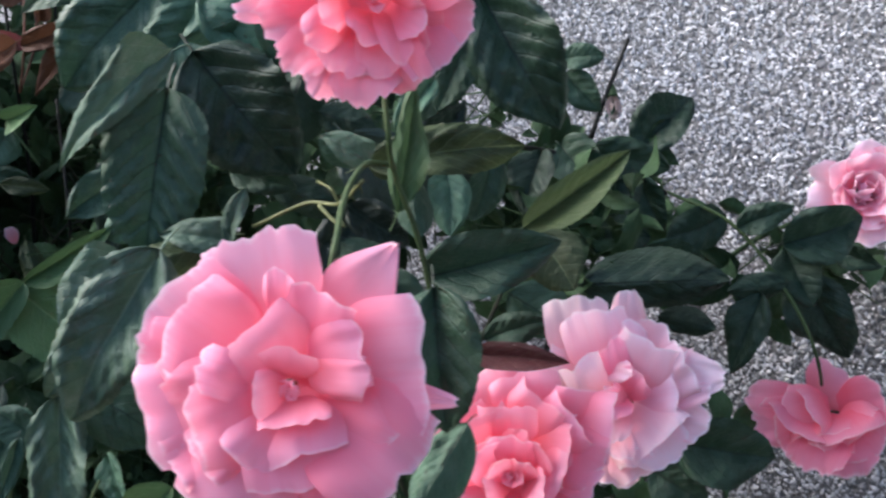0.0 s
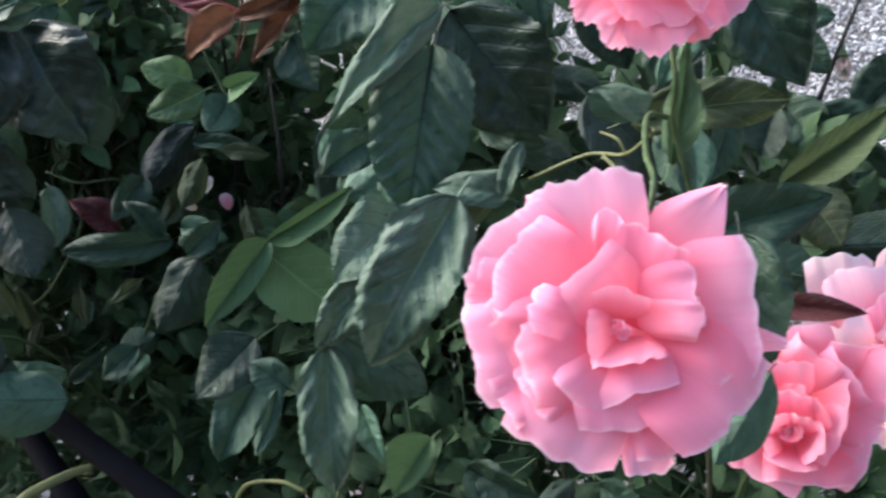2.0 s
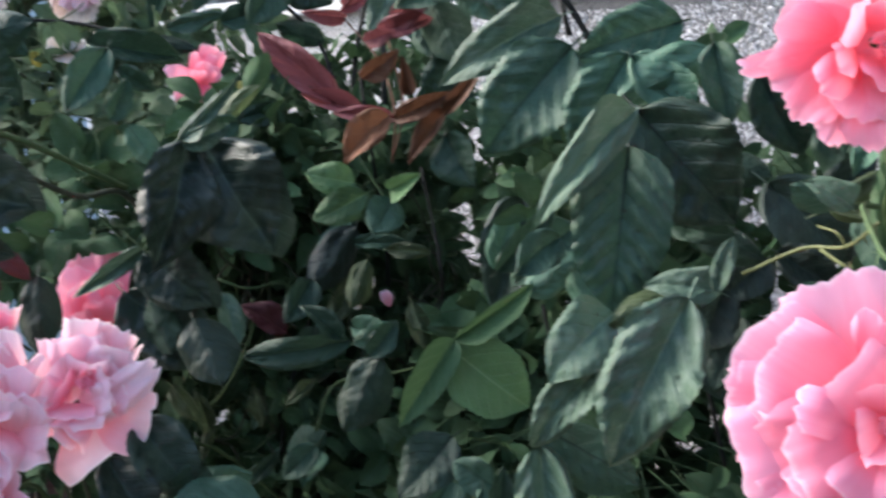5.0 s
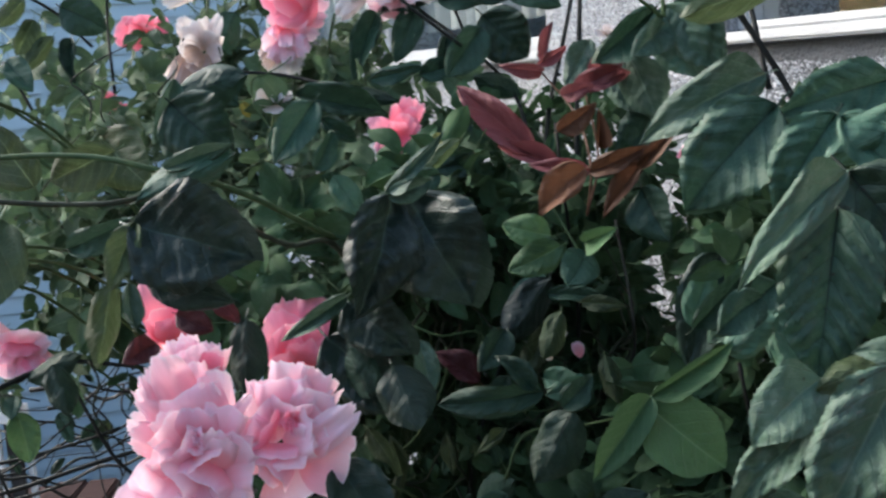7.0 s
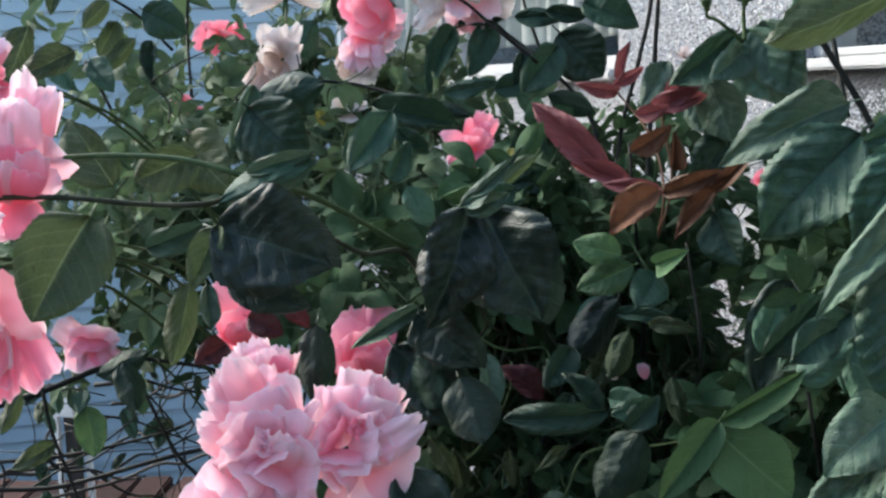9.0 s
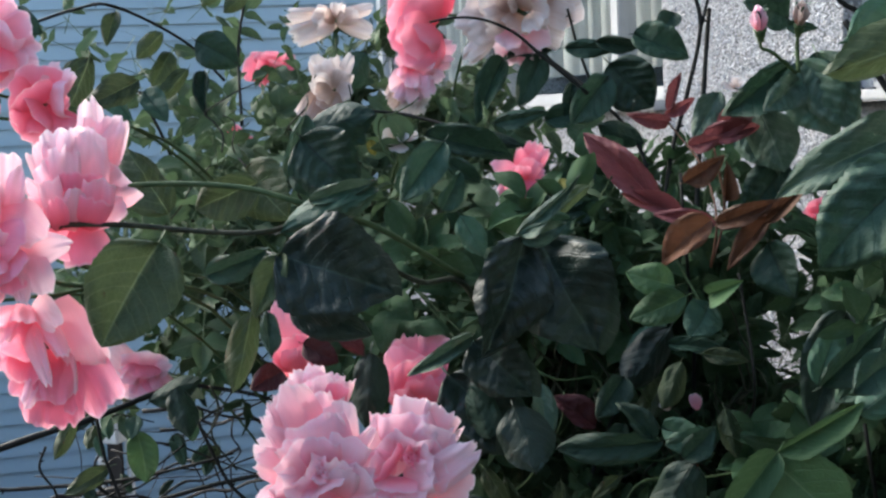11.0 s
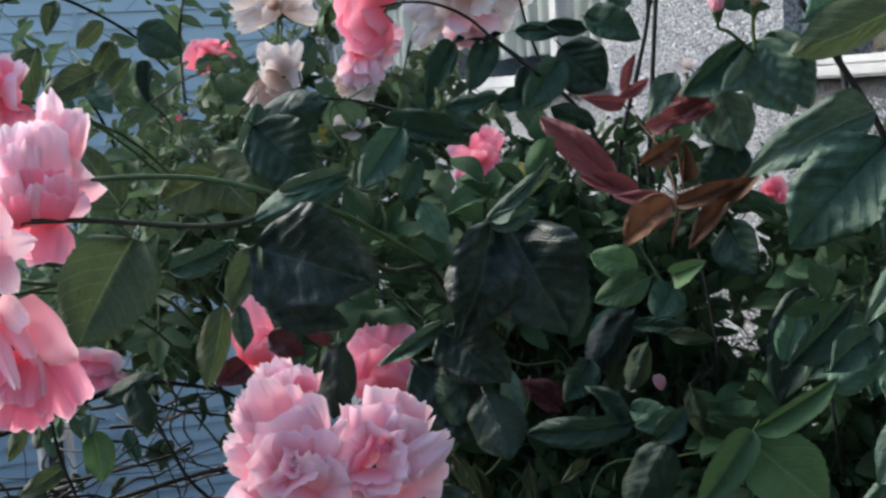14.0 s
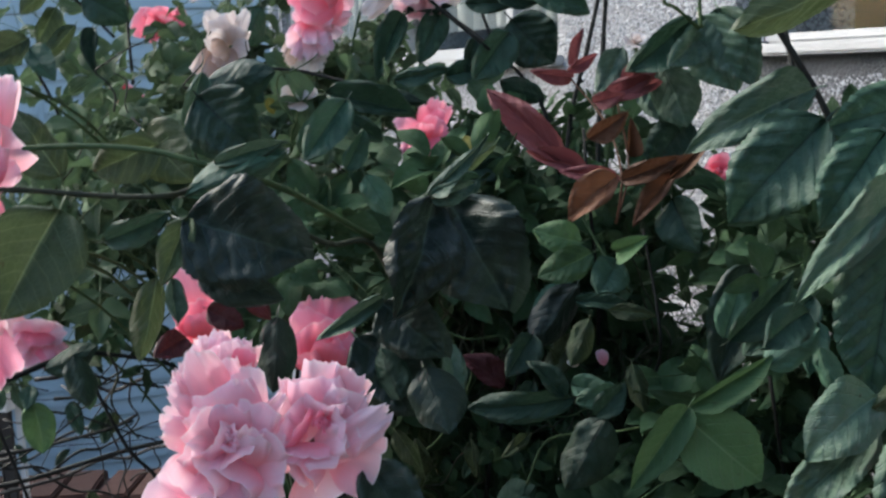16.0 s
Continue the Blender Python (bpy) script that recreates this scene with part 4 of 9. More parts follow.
petal(r, (-8, 4, -16), (-18, 14, 8), 27, "coral")
heart(r, (0, -1, 0), 9, "coral")
r = bloom((0.037, 0.615, 1.088), (-0.076, -0.918, 0.390), (-0.003, 0.391, 0.920), 0.108, 3, "coral pink open rose low beside another bloom", (0, 0, -38), [(0.055, 0.658, 1.036), (0.043, 0.760, 0.986), (0.027, 0.892, 0.796)])
ring(r, 7, 41, -26, "coral")
petal(r, (-2, 14, -26), (-18, 41, -22), 41, "coral", square=1, loose=0.05)
petal(r, (11, 14, -25), (6, 41, -20), 44, "coral", square=1, loose=0.05)
petal(r, (24, 14, -25), (29, 33, -19), 41, "pink", square=1, loose=0.05)
petal(r, (36, 14, -25), (55, 11, -18), 44, "pink", square=1, loose=0.05)
petal(r, (23, 0, -24), (46, -14, -17), 41, "pink", square=1, loose=0.05)
petal(r, (17, -18, -24), (41, -32, -16), 44, "pink", square=1, loose=0.05)
petal(r, (-20, 3, -23), (-30, 17, -15), 34, "coral", square=1, loose=0.1)
petal(r, (-20, -15, -23), (-34, -19, -13), 41, "coral", square=1, loose=0.1)
petal(r, (-5, -21, -22), (-18, -41, -12), 47, "coral", square=1, loose=0.05)
petal(r, (11, -21, -22), (11, -44, -11), 51, "pink", square=1, loose=0.05)
petal(r, (20, 6, -22), (32, 15, -10), 37, "pink", square=1, loose=0.05)
petal(r, (6, 8, -21), (18, 24, -9), 41, "coral", square=1, loose=0.05)
petal(r, (11, 0, -21), (30, -3, -8), 41, "coral", square=1, loose=0.05)
petal(r, (-11, 0, -20), (-20, 15, -6), 37, "coral", square=1, loose=0.05)
petal(r, (-2, 0, -20), (-1, 21, -5), 34, "coral", square=1, loose=0.05)
petal(r, (-14, -15, -19), (-25, -5, -4), 37, "pink", square=1, loose=0.05)
petal(r, (11, -12, -19), (26, -18, -3), 34, "coral", square=1, loose=0.05)
petal(r, (-2, -3, -19), (6, 7, -2), 20, "coral", point=0.3, loose=0.1)
petal(r, (6, -12, -18), (14, 0, -1), 30, "coral", loose=0.1)
petal(r, (-5, -17, -18), (-18, -3, 1), 30, "pink", loose=0.05, curl=0.3)
petal(r, (0, -17, -17), (0, 4, 2), 34, "pink", loose=0.05, curl=0.3)
petal(r, (-2, -21, -17), (-14, -22, 3), 27, "coral", loose=0.1)
petal(r, (6, -20, -16), (15, -24, 4), 27, "coral", loose=0.1)
petal(r, (0, -24, -16), (-2, -35, 5), 30, "pink", loose=0.1)
petal(r, (-3, -18, -16), (-9, -10, 6), 20, "hot", loose=0.1)
petal(r, (3, -18, -15), (6, -10, 8), 20, "hot", loose=0.1)
heart(r, (-1, -16, 0), 7, "hot")
r = bloom((0.102, 0.678, 1.096), (-0.158, -0.925, 0.345), (-0.003, 0.350, 0.937), 0.101, 4, "pale lilac-pink rose with pointed petals", (0, 0, -36), [(0.088, 0.722, 1.067), (0.064, 0.802, 1.017), (0.034, 0.904, 0.812)])
petal(r, (0, -26, -24), (-3, -57, -20), 41, "lilac", point=0.35, loose=0, cup=0, curl=0)
petal(r, (-3, -26, -24), (13, -51, -19), 37, "lilac", square=1, loose=0.05, curl=0.1)
petal(r, (-21, 10, -23), (-24, 57, -18), 41, "lilac", square=1, loose=0, curl=0.05)
petal(r, (-21, 8, -23), (-43, 22, -17), 33, "lilac", square=1, loose=0, curl=0.1)
petal(r, (5, 13, -23), (7, 60, -16), 38, "lilac", point=0.6, loose=0, fold=0.12, curl=0)
petal(r, (13, 8, -22), (62, 7, -15), 50, "lilac", point=0.75, loose=0, cup=0, curl=0)
petal(r, (10, 16, -22), (31, 33, -14), 41, "lilac", point=0.2, loose=0, curl=0.05)
petal(r, (15, -5, -21), (55, 3, -13), 31, "lilac", point=0.45, loose=0, curl=0.05)
petal(r, (13, -10, -21), (51, -21, -11), 35, "lilac", point=0.15, loose=0, curl=0.1)
petal(r, (10, -16, -21), (29, -43, -10), 44, "lilac", point=0.1, loose=0, curl=0.1)
petal(r, (0, -20, -20), (12, -43, -9), 33, "lilac", point=0.2, loose=0, curl=0.1)
petal(r, (-5, 7, -20), (-16, 47, -8), 44, "shell", square=1, loose=0, curl=0.1)
petal(r, (3, 10, -19), (5, 41, -7), 37, "shell", point=0.3, loose=0, curl=0.1)
petal(r, (10, -3, -19), (42, 13, -6), 41, "lilac", square=1, loose=0, curl=0.15)
petal(r, (8, -5, -19), (33, -3, -5), 48, "shell", square=1, loose=0, curl=0.1)
petal(r, (5, -10, -18), (23, -31, -4), 52, "lilac", square=1, loose=0, curl=0.15)
petal(r, (-3, -16, -18), (3, -40, -3), 26, "lilac", point=0.3, loose=0)
petal(r, (8, 0, -17), (21, 28, -2), 52, "lilac", square=1, loose=0, curl=0.15, fold=0.1)
petal(r, (5, 0, -17), (-3, 29, -1), 26, "pink", point=0.2, loose=0, curl=0.1)
petal(r, (-10, 16, -17), (7, 9, 1), 22, "lilac", point=0.5, loose=0, curl=0.05)
petal(r, (-10, -7, -16), (-24, 16, 2), 28, "lilac", square=1, loose=0, fold=0.2, curl=0.1)
petal(r, (3, -3, -16), (12, 10, 3), 26, "pink", loose=0.1)
petal(r, (0, -10, -15), (-3, -28, 4), 22, "lilac", point=0.3, loose=0.1)
petal(r, (2, -5, -15), (-7, 0, 5), 16, "pink", loose=0.1)
petal(r, (5, -8, -15), (-10, -7, 6), 22, "shell", loose=0.1, curl=0.1)
petal(r, (0, -3, -14), (-3, -15, 7), 21, "pink", loose=0.1, curl=0.1)
rose((0.358, 1.030, 1.142), (-0.144, -0.914, 0.184), 0.098, "shell", 0.80, 5, "soft pink rose in front of the pebbledash wall", 22, stem=[(0.365, 1.080, 1.122), (0.245, 1.060, 1.072), (0.089, 1.110, 0.858)])
r = bloom((0.307, 0.938, 0.976), (-0.295, -0.888, 0.353), (-0.001, 0.370, 0.929), 0.110, 6, "nodding coral pink rose hanging from a thin stem", (0, 0, -39), [(0.303, 0.948, 1.020), (0.281, 0.960, 1.069), (0.240, 0.994, 1.122), (0.190, 1.031, 1.143)])
petal(r, (-3, 13, -26), (19, 36, -22), 52, "coral", square=1, loose=0.3)
petal(r, (-10, 6, -26), (-61, 18, -20), 40, "hot", point=0.2, loose=0.3)
petal(r, (13, 6, -25), (49, 10, -18), 56, "hot", loose=0.3)
petal(r, (-3, 3, -24), (-56, -4, -16), 48, "hot", loose=0.3)
petal(r, (16, 3, -23), (46, -25, -14), 63, "hot", loose=0.3)
petal(r, (3, 0, -22), (-32, -27, -11), 59, "hot", loose=0.3)
petal(r, (13, 0, -22), (24, -47, -9), 63, "hot", point=0.3, loose=0.3)
petal(r, (10, 0, -21), (-14, -44, -7), 56, "hot", fray=0.02, loose=0.3)
petal(r, (6, 6, -20), (-29, 2, -5), 52, "hot", loose=0.3)
petal(r, (10, 3, -19), (6, -27, -3), 52, "hot", loose=0.3)
petal(r, (13, 3, -19), (33, -10, -1), 48, "hot", loose=0.3)
petal(r, (0, 0, -18), (0, -14, 1), 63, "hot", loose=0.3)
petal(r, (-10, 3, -17), (-24, -11, 3), 59, "hot", loose=0.3)
petal(r, (13, 3, -16), (21, -17, 6), 63, "hot", loose=0.3)
petal(r, (3, 10, -15), (-10, 6, 8), 44, "hot", loose=0.3)

# ---- leaves of the bush by the wall
leaf("near", (-0.160, 0.720, 1.267), (-0.175, 0.690, 1.169), (0.031, -0.959, 0.280), 0.60, "dark", 8)
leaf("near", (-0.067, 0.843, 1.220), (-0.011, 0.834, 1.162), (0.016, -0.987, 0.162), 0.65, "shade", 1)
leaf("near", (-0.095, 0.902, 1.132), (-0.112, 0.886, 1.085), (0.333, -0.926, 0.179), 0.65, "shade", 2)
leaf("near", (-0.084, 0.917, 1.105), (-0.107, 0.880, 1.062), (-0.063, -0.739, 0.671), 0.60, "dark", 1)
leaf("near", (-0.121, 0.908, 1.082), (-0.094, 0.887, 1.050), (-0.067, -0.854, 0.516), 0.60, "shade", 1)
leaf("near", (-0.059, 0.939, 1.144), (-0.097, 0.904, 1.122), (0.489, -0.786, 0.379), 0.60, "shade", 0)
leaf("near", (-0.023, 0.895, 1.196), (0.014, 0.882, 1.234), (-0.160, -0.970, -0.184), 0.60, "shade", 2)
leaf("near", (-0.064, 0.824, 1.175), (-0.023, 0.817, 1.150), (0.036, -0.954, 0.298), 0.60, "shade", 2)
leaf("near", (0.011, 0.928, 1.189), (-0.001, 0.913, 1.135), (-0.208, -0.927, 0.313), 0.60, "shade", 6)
leaf("near", (-0.016, 0.938, 1.251), (0.009, 0.916, 1.204), (-0.023, -0.906, 0.424), 0.60, "dark", 6)
leaf("near", (-0.153, 0.765, 1.284), (-0.093, 0.752, 1.210), (0.024, -0.980, 0.198), 0.75, "dark", 11)
leaf("near", (-0.155, 0.714, 1.289), (-0.212, 0.667, 1.243), (0.201, -0.794, 0.574), 0.30, "grey", 7)
leaf("near", (-0.198, 0.879, 1.323), (-0.265, 0.854, 1.254), (0.116, -0.965, 0.235), 0.68, "mid", 11)
leaf("near", (-0.158, 0.863, 1.314), (-0.200, 0.835, 1.253), (0.180, -0.935, 0.305), 0.62, "mid", 11)
leaf("near", (-0.207, 0.903, 1.345), (-0.288, 0.861, 1.312), (0.329, -0.890, 0.314), 0.40, "grey", 7)
leaf("near", (-0.116, 0.967, 1.332), (-0.193, 0.925, 1.315), (0.451, -0.880, 0.148), 0.55, "mid", 11)
leaf("near", (-0.102, 0.811, 1.316), (-0.160, 0.784, 1.291), (0.400, -0.913, 0.082), 0.50, "mid", 6)
leaf("near", (-0.104, 0.771, 1.323), (-0.096, 0.757, 1.272), (0.053, -0.962, 0.268), 0.50, "mid", 0)
leaf("near", (-0.066, 0.874, 1.294), (-0.038, 0.865, 1.235), (-0.088, -0.989, 0.118), 0.60, "dark", 2)
leaf("near", (-0.134, 0.568, 1.208), (-0.175, 0.531, 1.138), (0.071, -0.900, 0.429), 0.52, "grey", 11)
leaf("near", (-0.173, 0.668, 1.176), (-0.207, 0.638, 1.151), (0.276, -0.774, 0.569), 0.75, "grey", 7)
leaf("near", (-0.172, 0.675, 1.155), (-0.227, 0.651, 1.104), (-0.005, -0.905, 0.426), 0.40, "grey", 11)
leaf("near", (-0.219, 0.677, 1.103), (-0.161, 0.668, 1.071), (0.155, -0.833, 0.531), 0.62, "dark", 6)
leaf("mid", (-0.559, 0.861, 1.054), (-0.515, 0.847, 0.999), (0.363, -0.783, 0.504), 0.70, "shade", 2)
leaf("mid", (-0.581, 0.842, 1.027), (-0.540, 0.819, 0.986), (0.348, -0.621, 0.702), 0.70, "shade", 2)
leaf("mid", (-0.510, 0.860, 1.017), (-0.538, 0.844, 0.977), (0.506, -0.862, -0.026), 0.70, "dark", 1)
leaf("near", (-0.221, 0.669, 1.096), (-0.216, 0.639, 1.014), (0.091, -0.932, 0.350), 0.42, "grey", 11)
leaf("near", (-0.113, 0.655, 1.189), (-0.152, 0.649, 1.200), (0.247, -0.850, 0.466), 0.50, "grey", 7)
leaf("near", (-0.115, 0.645, 1.192), (-0.108, 0.639, 1.222), (-0.404, -0.911, -0.084), 0.40, "grey", 1)
leaf("near", (-0.120, 0.685, 1.188), (-0.170, 0.649, 1.181), (0.401, -0.683, 0.611), 0.45, "olive", 6)
leaf("near", (-0.211, 0.801, 1.197), (-0.242, 0.771, 1.178), (0.527, -0.779, 0.339), 0.60, "mid", 4)
leaf("near", (-0.204, 0.797, 1.174), (-0.196, 0.784, 1.145), (-0.337, -0.889, 0.310), 0.50, "mid", 6)
leaf("near", (-0.271, 0.935, 1.146), (-0.220, 0.928, 1.200), (0.088, -0.972, -0.220), 0.40, "dark", 0)
leaf("near", (-0.044, 0.710, 1.223), (0.046, 0.706, 1.240), (-0.120, -0.920, 0.374), 0.36, "olive", 1)
leaf("near", (-0.025, 0.663, 1.205), (-0.011, 0.672, 1.276), (0.323, -0.945, 0.055), 0.26, "light", 1)
leaf("near", (-0.040, 0.660, 1.233), (-0.061, 0.652, 1.251), (0.497, -0.838, 0.225), 0.60, "grey", 7)
leaf("near", (-0.042, 0.691, 1.228), (-0.066, 0.677, 1.242), (0.448, -0.882, -0.145), 0.65, "mid", 6)
leaf("near", (-0.005, 0.743, 1.270), (-0.028, 0.730, 1.239), (-0.033, -0.911, 0.410), 0.45, "mid", 4)
leaf("near", (-0.024, 0.730, 1.219), (-0.016, 0.692, 1.190), (-0.170, -0.614, 0.770), 0.45, "mid", 6)
leaf("near", (0.002, 0.838, 1.197), (0.006, 0.800, 1.166), (-0.009, -0.633, 0.775), 0.60, "mid", 1)
leaf("near", (0.036, 0.890, 1.200), (0.025, 0.875, 1.153), (0.316, -0.922, 0.224), 0.60, "dark", 1)
leaf("near", (0.076, 0.940, 1.194), (0.060, 0.911, 1.152), (-0.286, -0.737, 0.613), 0.70, "dark", 0)
leaf("near", (0.051, 0.760, 1.175), (0.116, 0.756, 1.224), (-0.140, -0.986, 0.093), 0.30, "olive", 5)
leaf("near", (-0.009, 0.695, 1.160), (0.063, 0.671, 1.187), (-0.363, -0.920, 0.145), 0.48, "dark", 0)
leaf("near", (0.056, 0.720, 1.178), (0.074, 0.689, 1.159), (-0.292, -0.620, 0.728), 0.90, "olive", 1)
leaf("near", (0.096, 1.007, 1.257), (0.125, 0.989, 1.263), (-0.560, -0.795, 0.235), 0.65, "dark", 1)
leaf("near", (0.098, 1.005, 1.246), (0.126, 0.990, 1.218), (-0.191, -0.937, 0.292), 0.65, "dark", 0)
leaf("near", (0.025, 0.857, 1.317), (0.077, 0.829, 1.229), (-0.142, -0.962, 0.231), 0.62, "dark", 11)
leaf("near", (0.019, 0.911, 1.284), (-0.006, 0.891, 1.233), (-0.171, -0.883, 0.436), 0.60, "dark", 1)
leaf("near", (0.174, 1.088, 1.168), (0.214, 1.086, 1.220), (-0.457, -0.833, 0.310), 0.75, "dark", 2)
leaf("near", (0.123, 1.039, 1.176), (0.193, 1.028, 1.163), (-0.126, -0.981, 0.147), 0.50, "dark", 1)
leaf("near", (0.156, 1.036, 1.166), (0.126, 1.011, 1.118), (0.172, -0.915, 0.365), 0.75, "dark", 2)
leaf("near", (0.167, 1.044, 1.155), (0.187, 1.031, 1.108), (-0.452, -0.889, 0.067), 0.70, "dark", 0)
leaf("near", (0.096, 1.011, 1.187), (0.125, 0.973, 1.159), (-0.392, -0.725, 0.566), 0.80, "dark", 0)
leaf("near", (0.239, 1.026, 1.124), (0.193, 1.006, 1.107), (0.345, -0.929, 0.137), 0.75, "dark", 1)
leaf("near", (0.238, 0.975, 1.125), (0.273, 0.951, 1.146), (-0.559, -0.829, -0.008), 0.50, "dark", 1)
leaf("near", (0.274, 0.971, 1.112), (0.340, 0.967, 1.135), (-0.125, -0.980, 0.157), 0.68, "dark", 2)
leaf("near", (0.327, 1.000, 1.101), (0.352, 0.972, 1.094), (-0.654, -0.681, 0.330), 0.60, "dark", 2)
leaf("near", (0.279, 0.964, 1.082), (0.233, 0.952, 1.078), (0.214, -0.943, 0.255), 0.50, "dark", 6)
leaf("near", (0.258, 0.962, 1.073), (0.228, 0.945, 1.014), (-0.499, -0.731, 0.466), 0.50, "dark", 1)
leaf("near", (0.292, 0.985, 1.086), (0.331, 0.965, 1.011), (-0.470, -0.883, -0.012), 0.60, "dark", 1)
leaf("near", (0.282, 0.990, 1.104), (0.299, 0.956, 1.065), (-0.232, -0.783, 0.577), 0.70, "dark", 0)
leaf("near", (0.101, 0.867, 1.107), (0.203, 0.842, 1.114), (-0.246, -0.962, 0.121), 0.42, "dark", 6)
leaf("near", (0.165, 0.909, 1.070), (0.204, 0.890, 1.064), (-0.422, -0.894, 0.151), 0.50, "dark", 6)
leaf("near", (0.117, 0.972, 1.113), (0.166, 0.967, 1.123), (-0.188, -0.800, 0.570), 0.80, "dark", 1)
leaf("near", (0.163, 0.970, 1.109), (0.213, 0.967, 1.095), (-0.093, -0.993, -0.075), 0.70, "dark", 0)
leaf("near", (0.045, 0.817, 1.115), (0.083, 0.799, 1.092), (-0.319, -0.926, 0.201), 0.80, "dark", 6)
leaf("near", (0.028, 0.762, 1.100), (0.062, 0.740, 1.119), (-0.568, -0.821, 0.057), 0.50, "dark", 1)
leaf("near", (-0.004, 0.539, 1.198), (0.002, 0.518, 1.135), (0.003, -0.950, 0.312), 0.58, "dark", 0)
leaf("near", (0.011, 0.534, 1.134), (-0.015, 0.507, 1.104), (-0.058, -0.723, 0.688), 0.50, "mid", 6)
leaf("near", (0.018, 0.589, 1.149), (0.059, 0.562, 1.154), (-0.545, -0.757, 0.360), 0.30, "maroon", 9)
leaf("near", (0.154, 0.765, 1.028), (0.222, 0.760, 1.017), (-0.039, -0.975, 0.218), 0.68, "dark", 0)
leaf("near", (0.140, 0.779, 1.002), (0.176, 0.759, 0.982), (-0.390, -0.896, 0.214), 0.70, "dark", 1)
leaf("near", (-0.027, 0.599, 1.189), (-0.011, 0.591, 1.162), (0.298, -0.855, 0.425), 0.60, "dark", 0)
leaf("near", (-0.138, 0.789, 1.206), (-0.095, 0.777, 1.198), (-0.163, -0.912, 0.377), 0.50, "dark", 0)
leaf("near", (-0.118, 0.836, 1.190), (-0.071, 0.828, 1.168), (-0.053, -0.968, 0.245), 0.50, "dark", 6)
leaf("near", (-0.106, 0.955, 1.255), (-0.135, 0.935, 1.197), (-0.142, -0.906, 0.398), 0.70, "dark", 6)
leaf("near", (-0.097, 0.947, 1.222), (-0.053, 0.937, 1.210), (-0.164, -0.961, 0.221), 0.60, "dark", 6)
leaf("near", (-0.155, 0.816, 1.316), (-0.116, 0.802, 1.271), (0.215, -0.865, 0.453), 0.55, "mid", 4)
leaf("near", (-0.063, 0.729, 1.172), (-0.032, 0.710, 1.160), (-0.305, -0.823, 0.479), 0.60, "dark", 6)
cane("near", [(0.119, 0.992, 1.195), (0.135, 1.002, 1.237), (0.150, 1.012, 1.273)], 0.0022, 0.0016, "dark", 0)
cane("near", [(-0.101, 0.643, 1.202), (-0.071, 0.627, 1.218), (-0.052, 0.607, 1.222), (-0.039, 0.590, 1.237)], 0.0011, 0.0010, "young", 3)
cane("near", [(-0.063, 0.617, 1.219), (-0.054, 0.605, 1.213), (-0.049, 0.604, 1.211)], 0.0012, 0.0006, "young", 2)
cane("near", [(-0.052, 0.607, 1.222), (-0.056, 0.609, 1.229), (-0.064, 0.620, 1.231)], 0.0010, 0.0006, "young", 1)
cane("near", [(0.037, 0.940, 1.194), (0.071, 0.990, 1.187), (0.152, 1.035, 1.162), (0.190, 1.030, 1.141)], 0.0022, 0.0020, "dark", 0)
bud((0.137, 1.000, 1.229), (0.014, -0.444, -0.893), 0.027, "brown", 7, "dried brown hip on a bare twig")

# ---- middle of the bushes
leaf("near", (-0.298, 0.841, 1.109), (-0.243, 0.839, 1.062), (0.175, -0.951, 0.253), 0.78, "light", 9)
leaf("near", (-0.296, 0.843, 1.116), (-0.334, 0.799, 1.065), (0.310, -0.823, 0.475), 0.36, "light", 9)
leaf("near", (-0.296, 0.843, 1.116), (-0.234, 0.854, 1.152), (0.229, -0.969, -0.093), 0.24, "light", 9)
leaf("mid", (-0.369, 0.907, 1.086), (-0.402, 0.882, 1.034), (0.011, -0.903, 0.430), 0.62, "dark", 6)
leaf("mid", (-0.377, 0.907, 1.088), (-0.353, 0.912, 1.113), (0.114, -0.989, 0.097), 0.65, "dark", 2)
leaf("mid", (-0.407, 0.963, 1.086), (-0.485, 0.922, 1.081), (0.462, -0.886, 0.029), 0.35, "dark", 1)
leaf("mid", (-0.412, 0.953, 1.090), (-0.437, 0.945, 1.123), (0.568, -0.788, 0.238), 0.50, "dark", 2)
leaf("near", (-0.291, 0.772, 1.066), (-0.328, 0.743, 1.036), (0.066, -0.761, 0.645), 0.72, "dark", 1)
leaf("near", (-0.262, 0.741, 1.041), (-0.287, 0.740, 1.059), (0.160, -0.970, 0.185), 0.80, "mid", 0)
leaf("mid", (-0.415, 1.078, 1.205), (-0.454, 1.060, 1.220), (0.486, -0.849, 0.206), 0.70, "light", 1)
leaf("mid", (-0.405, 1.078, 1.195), (-0.449, 1.051, 1.177), (0.432, -0.867, 0.251), 0.60, "light", 1)
leaf("mid", (-0.383, 1.080, 1.188), (-0.391, 1.048, 1.166), (0.542, -0.568, 0.620), 0.95, "mid", 1)
leaf("mid", (-0.383, 1.082, 1.197), (-0.352, 1.060, 1.211), (-0.477, -0.841, -0.255), 0.50, "light", 5)
leaf("mid", (-0.390, 1.145, 1.260), (-0.439, 1.128, 1.221), (0.046, -0.932, 0.360), 0.55, "bronze", 2)
leaf("mid", (-0.384, 1.145, 1.257), (-0.330, 1.130, 1.278), (-0.251, -0.966, -0.059), 0.36, "bronze", 2)
leaf("mid", (-0.334, 1.155, 1.264), (-0.374, 1.129, 1.215), (0.068, -0.905, 0.420), 0.32, "bronze", 0)
leaf("mid", (-0.337, 1.143, 1.258), (-0.295, 1.139, 1.301), (-0.034, -0.998, -0.049), 0.25, "bronze", 5)
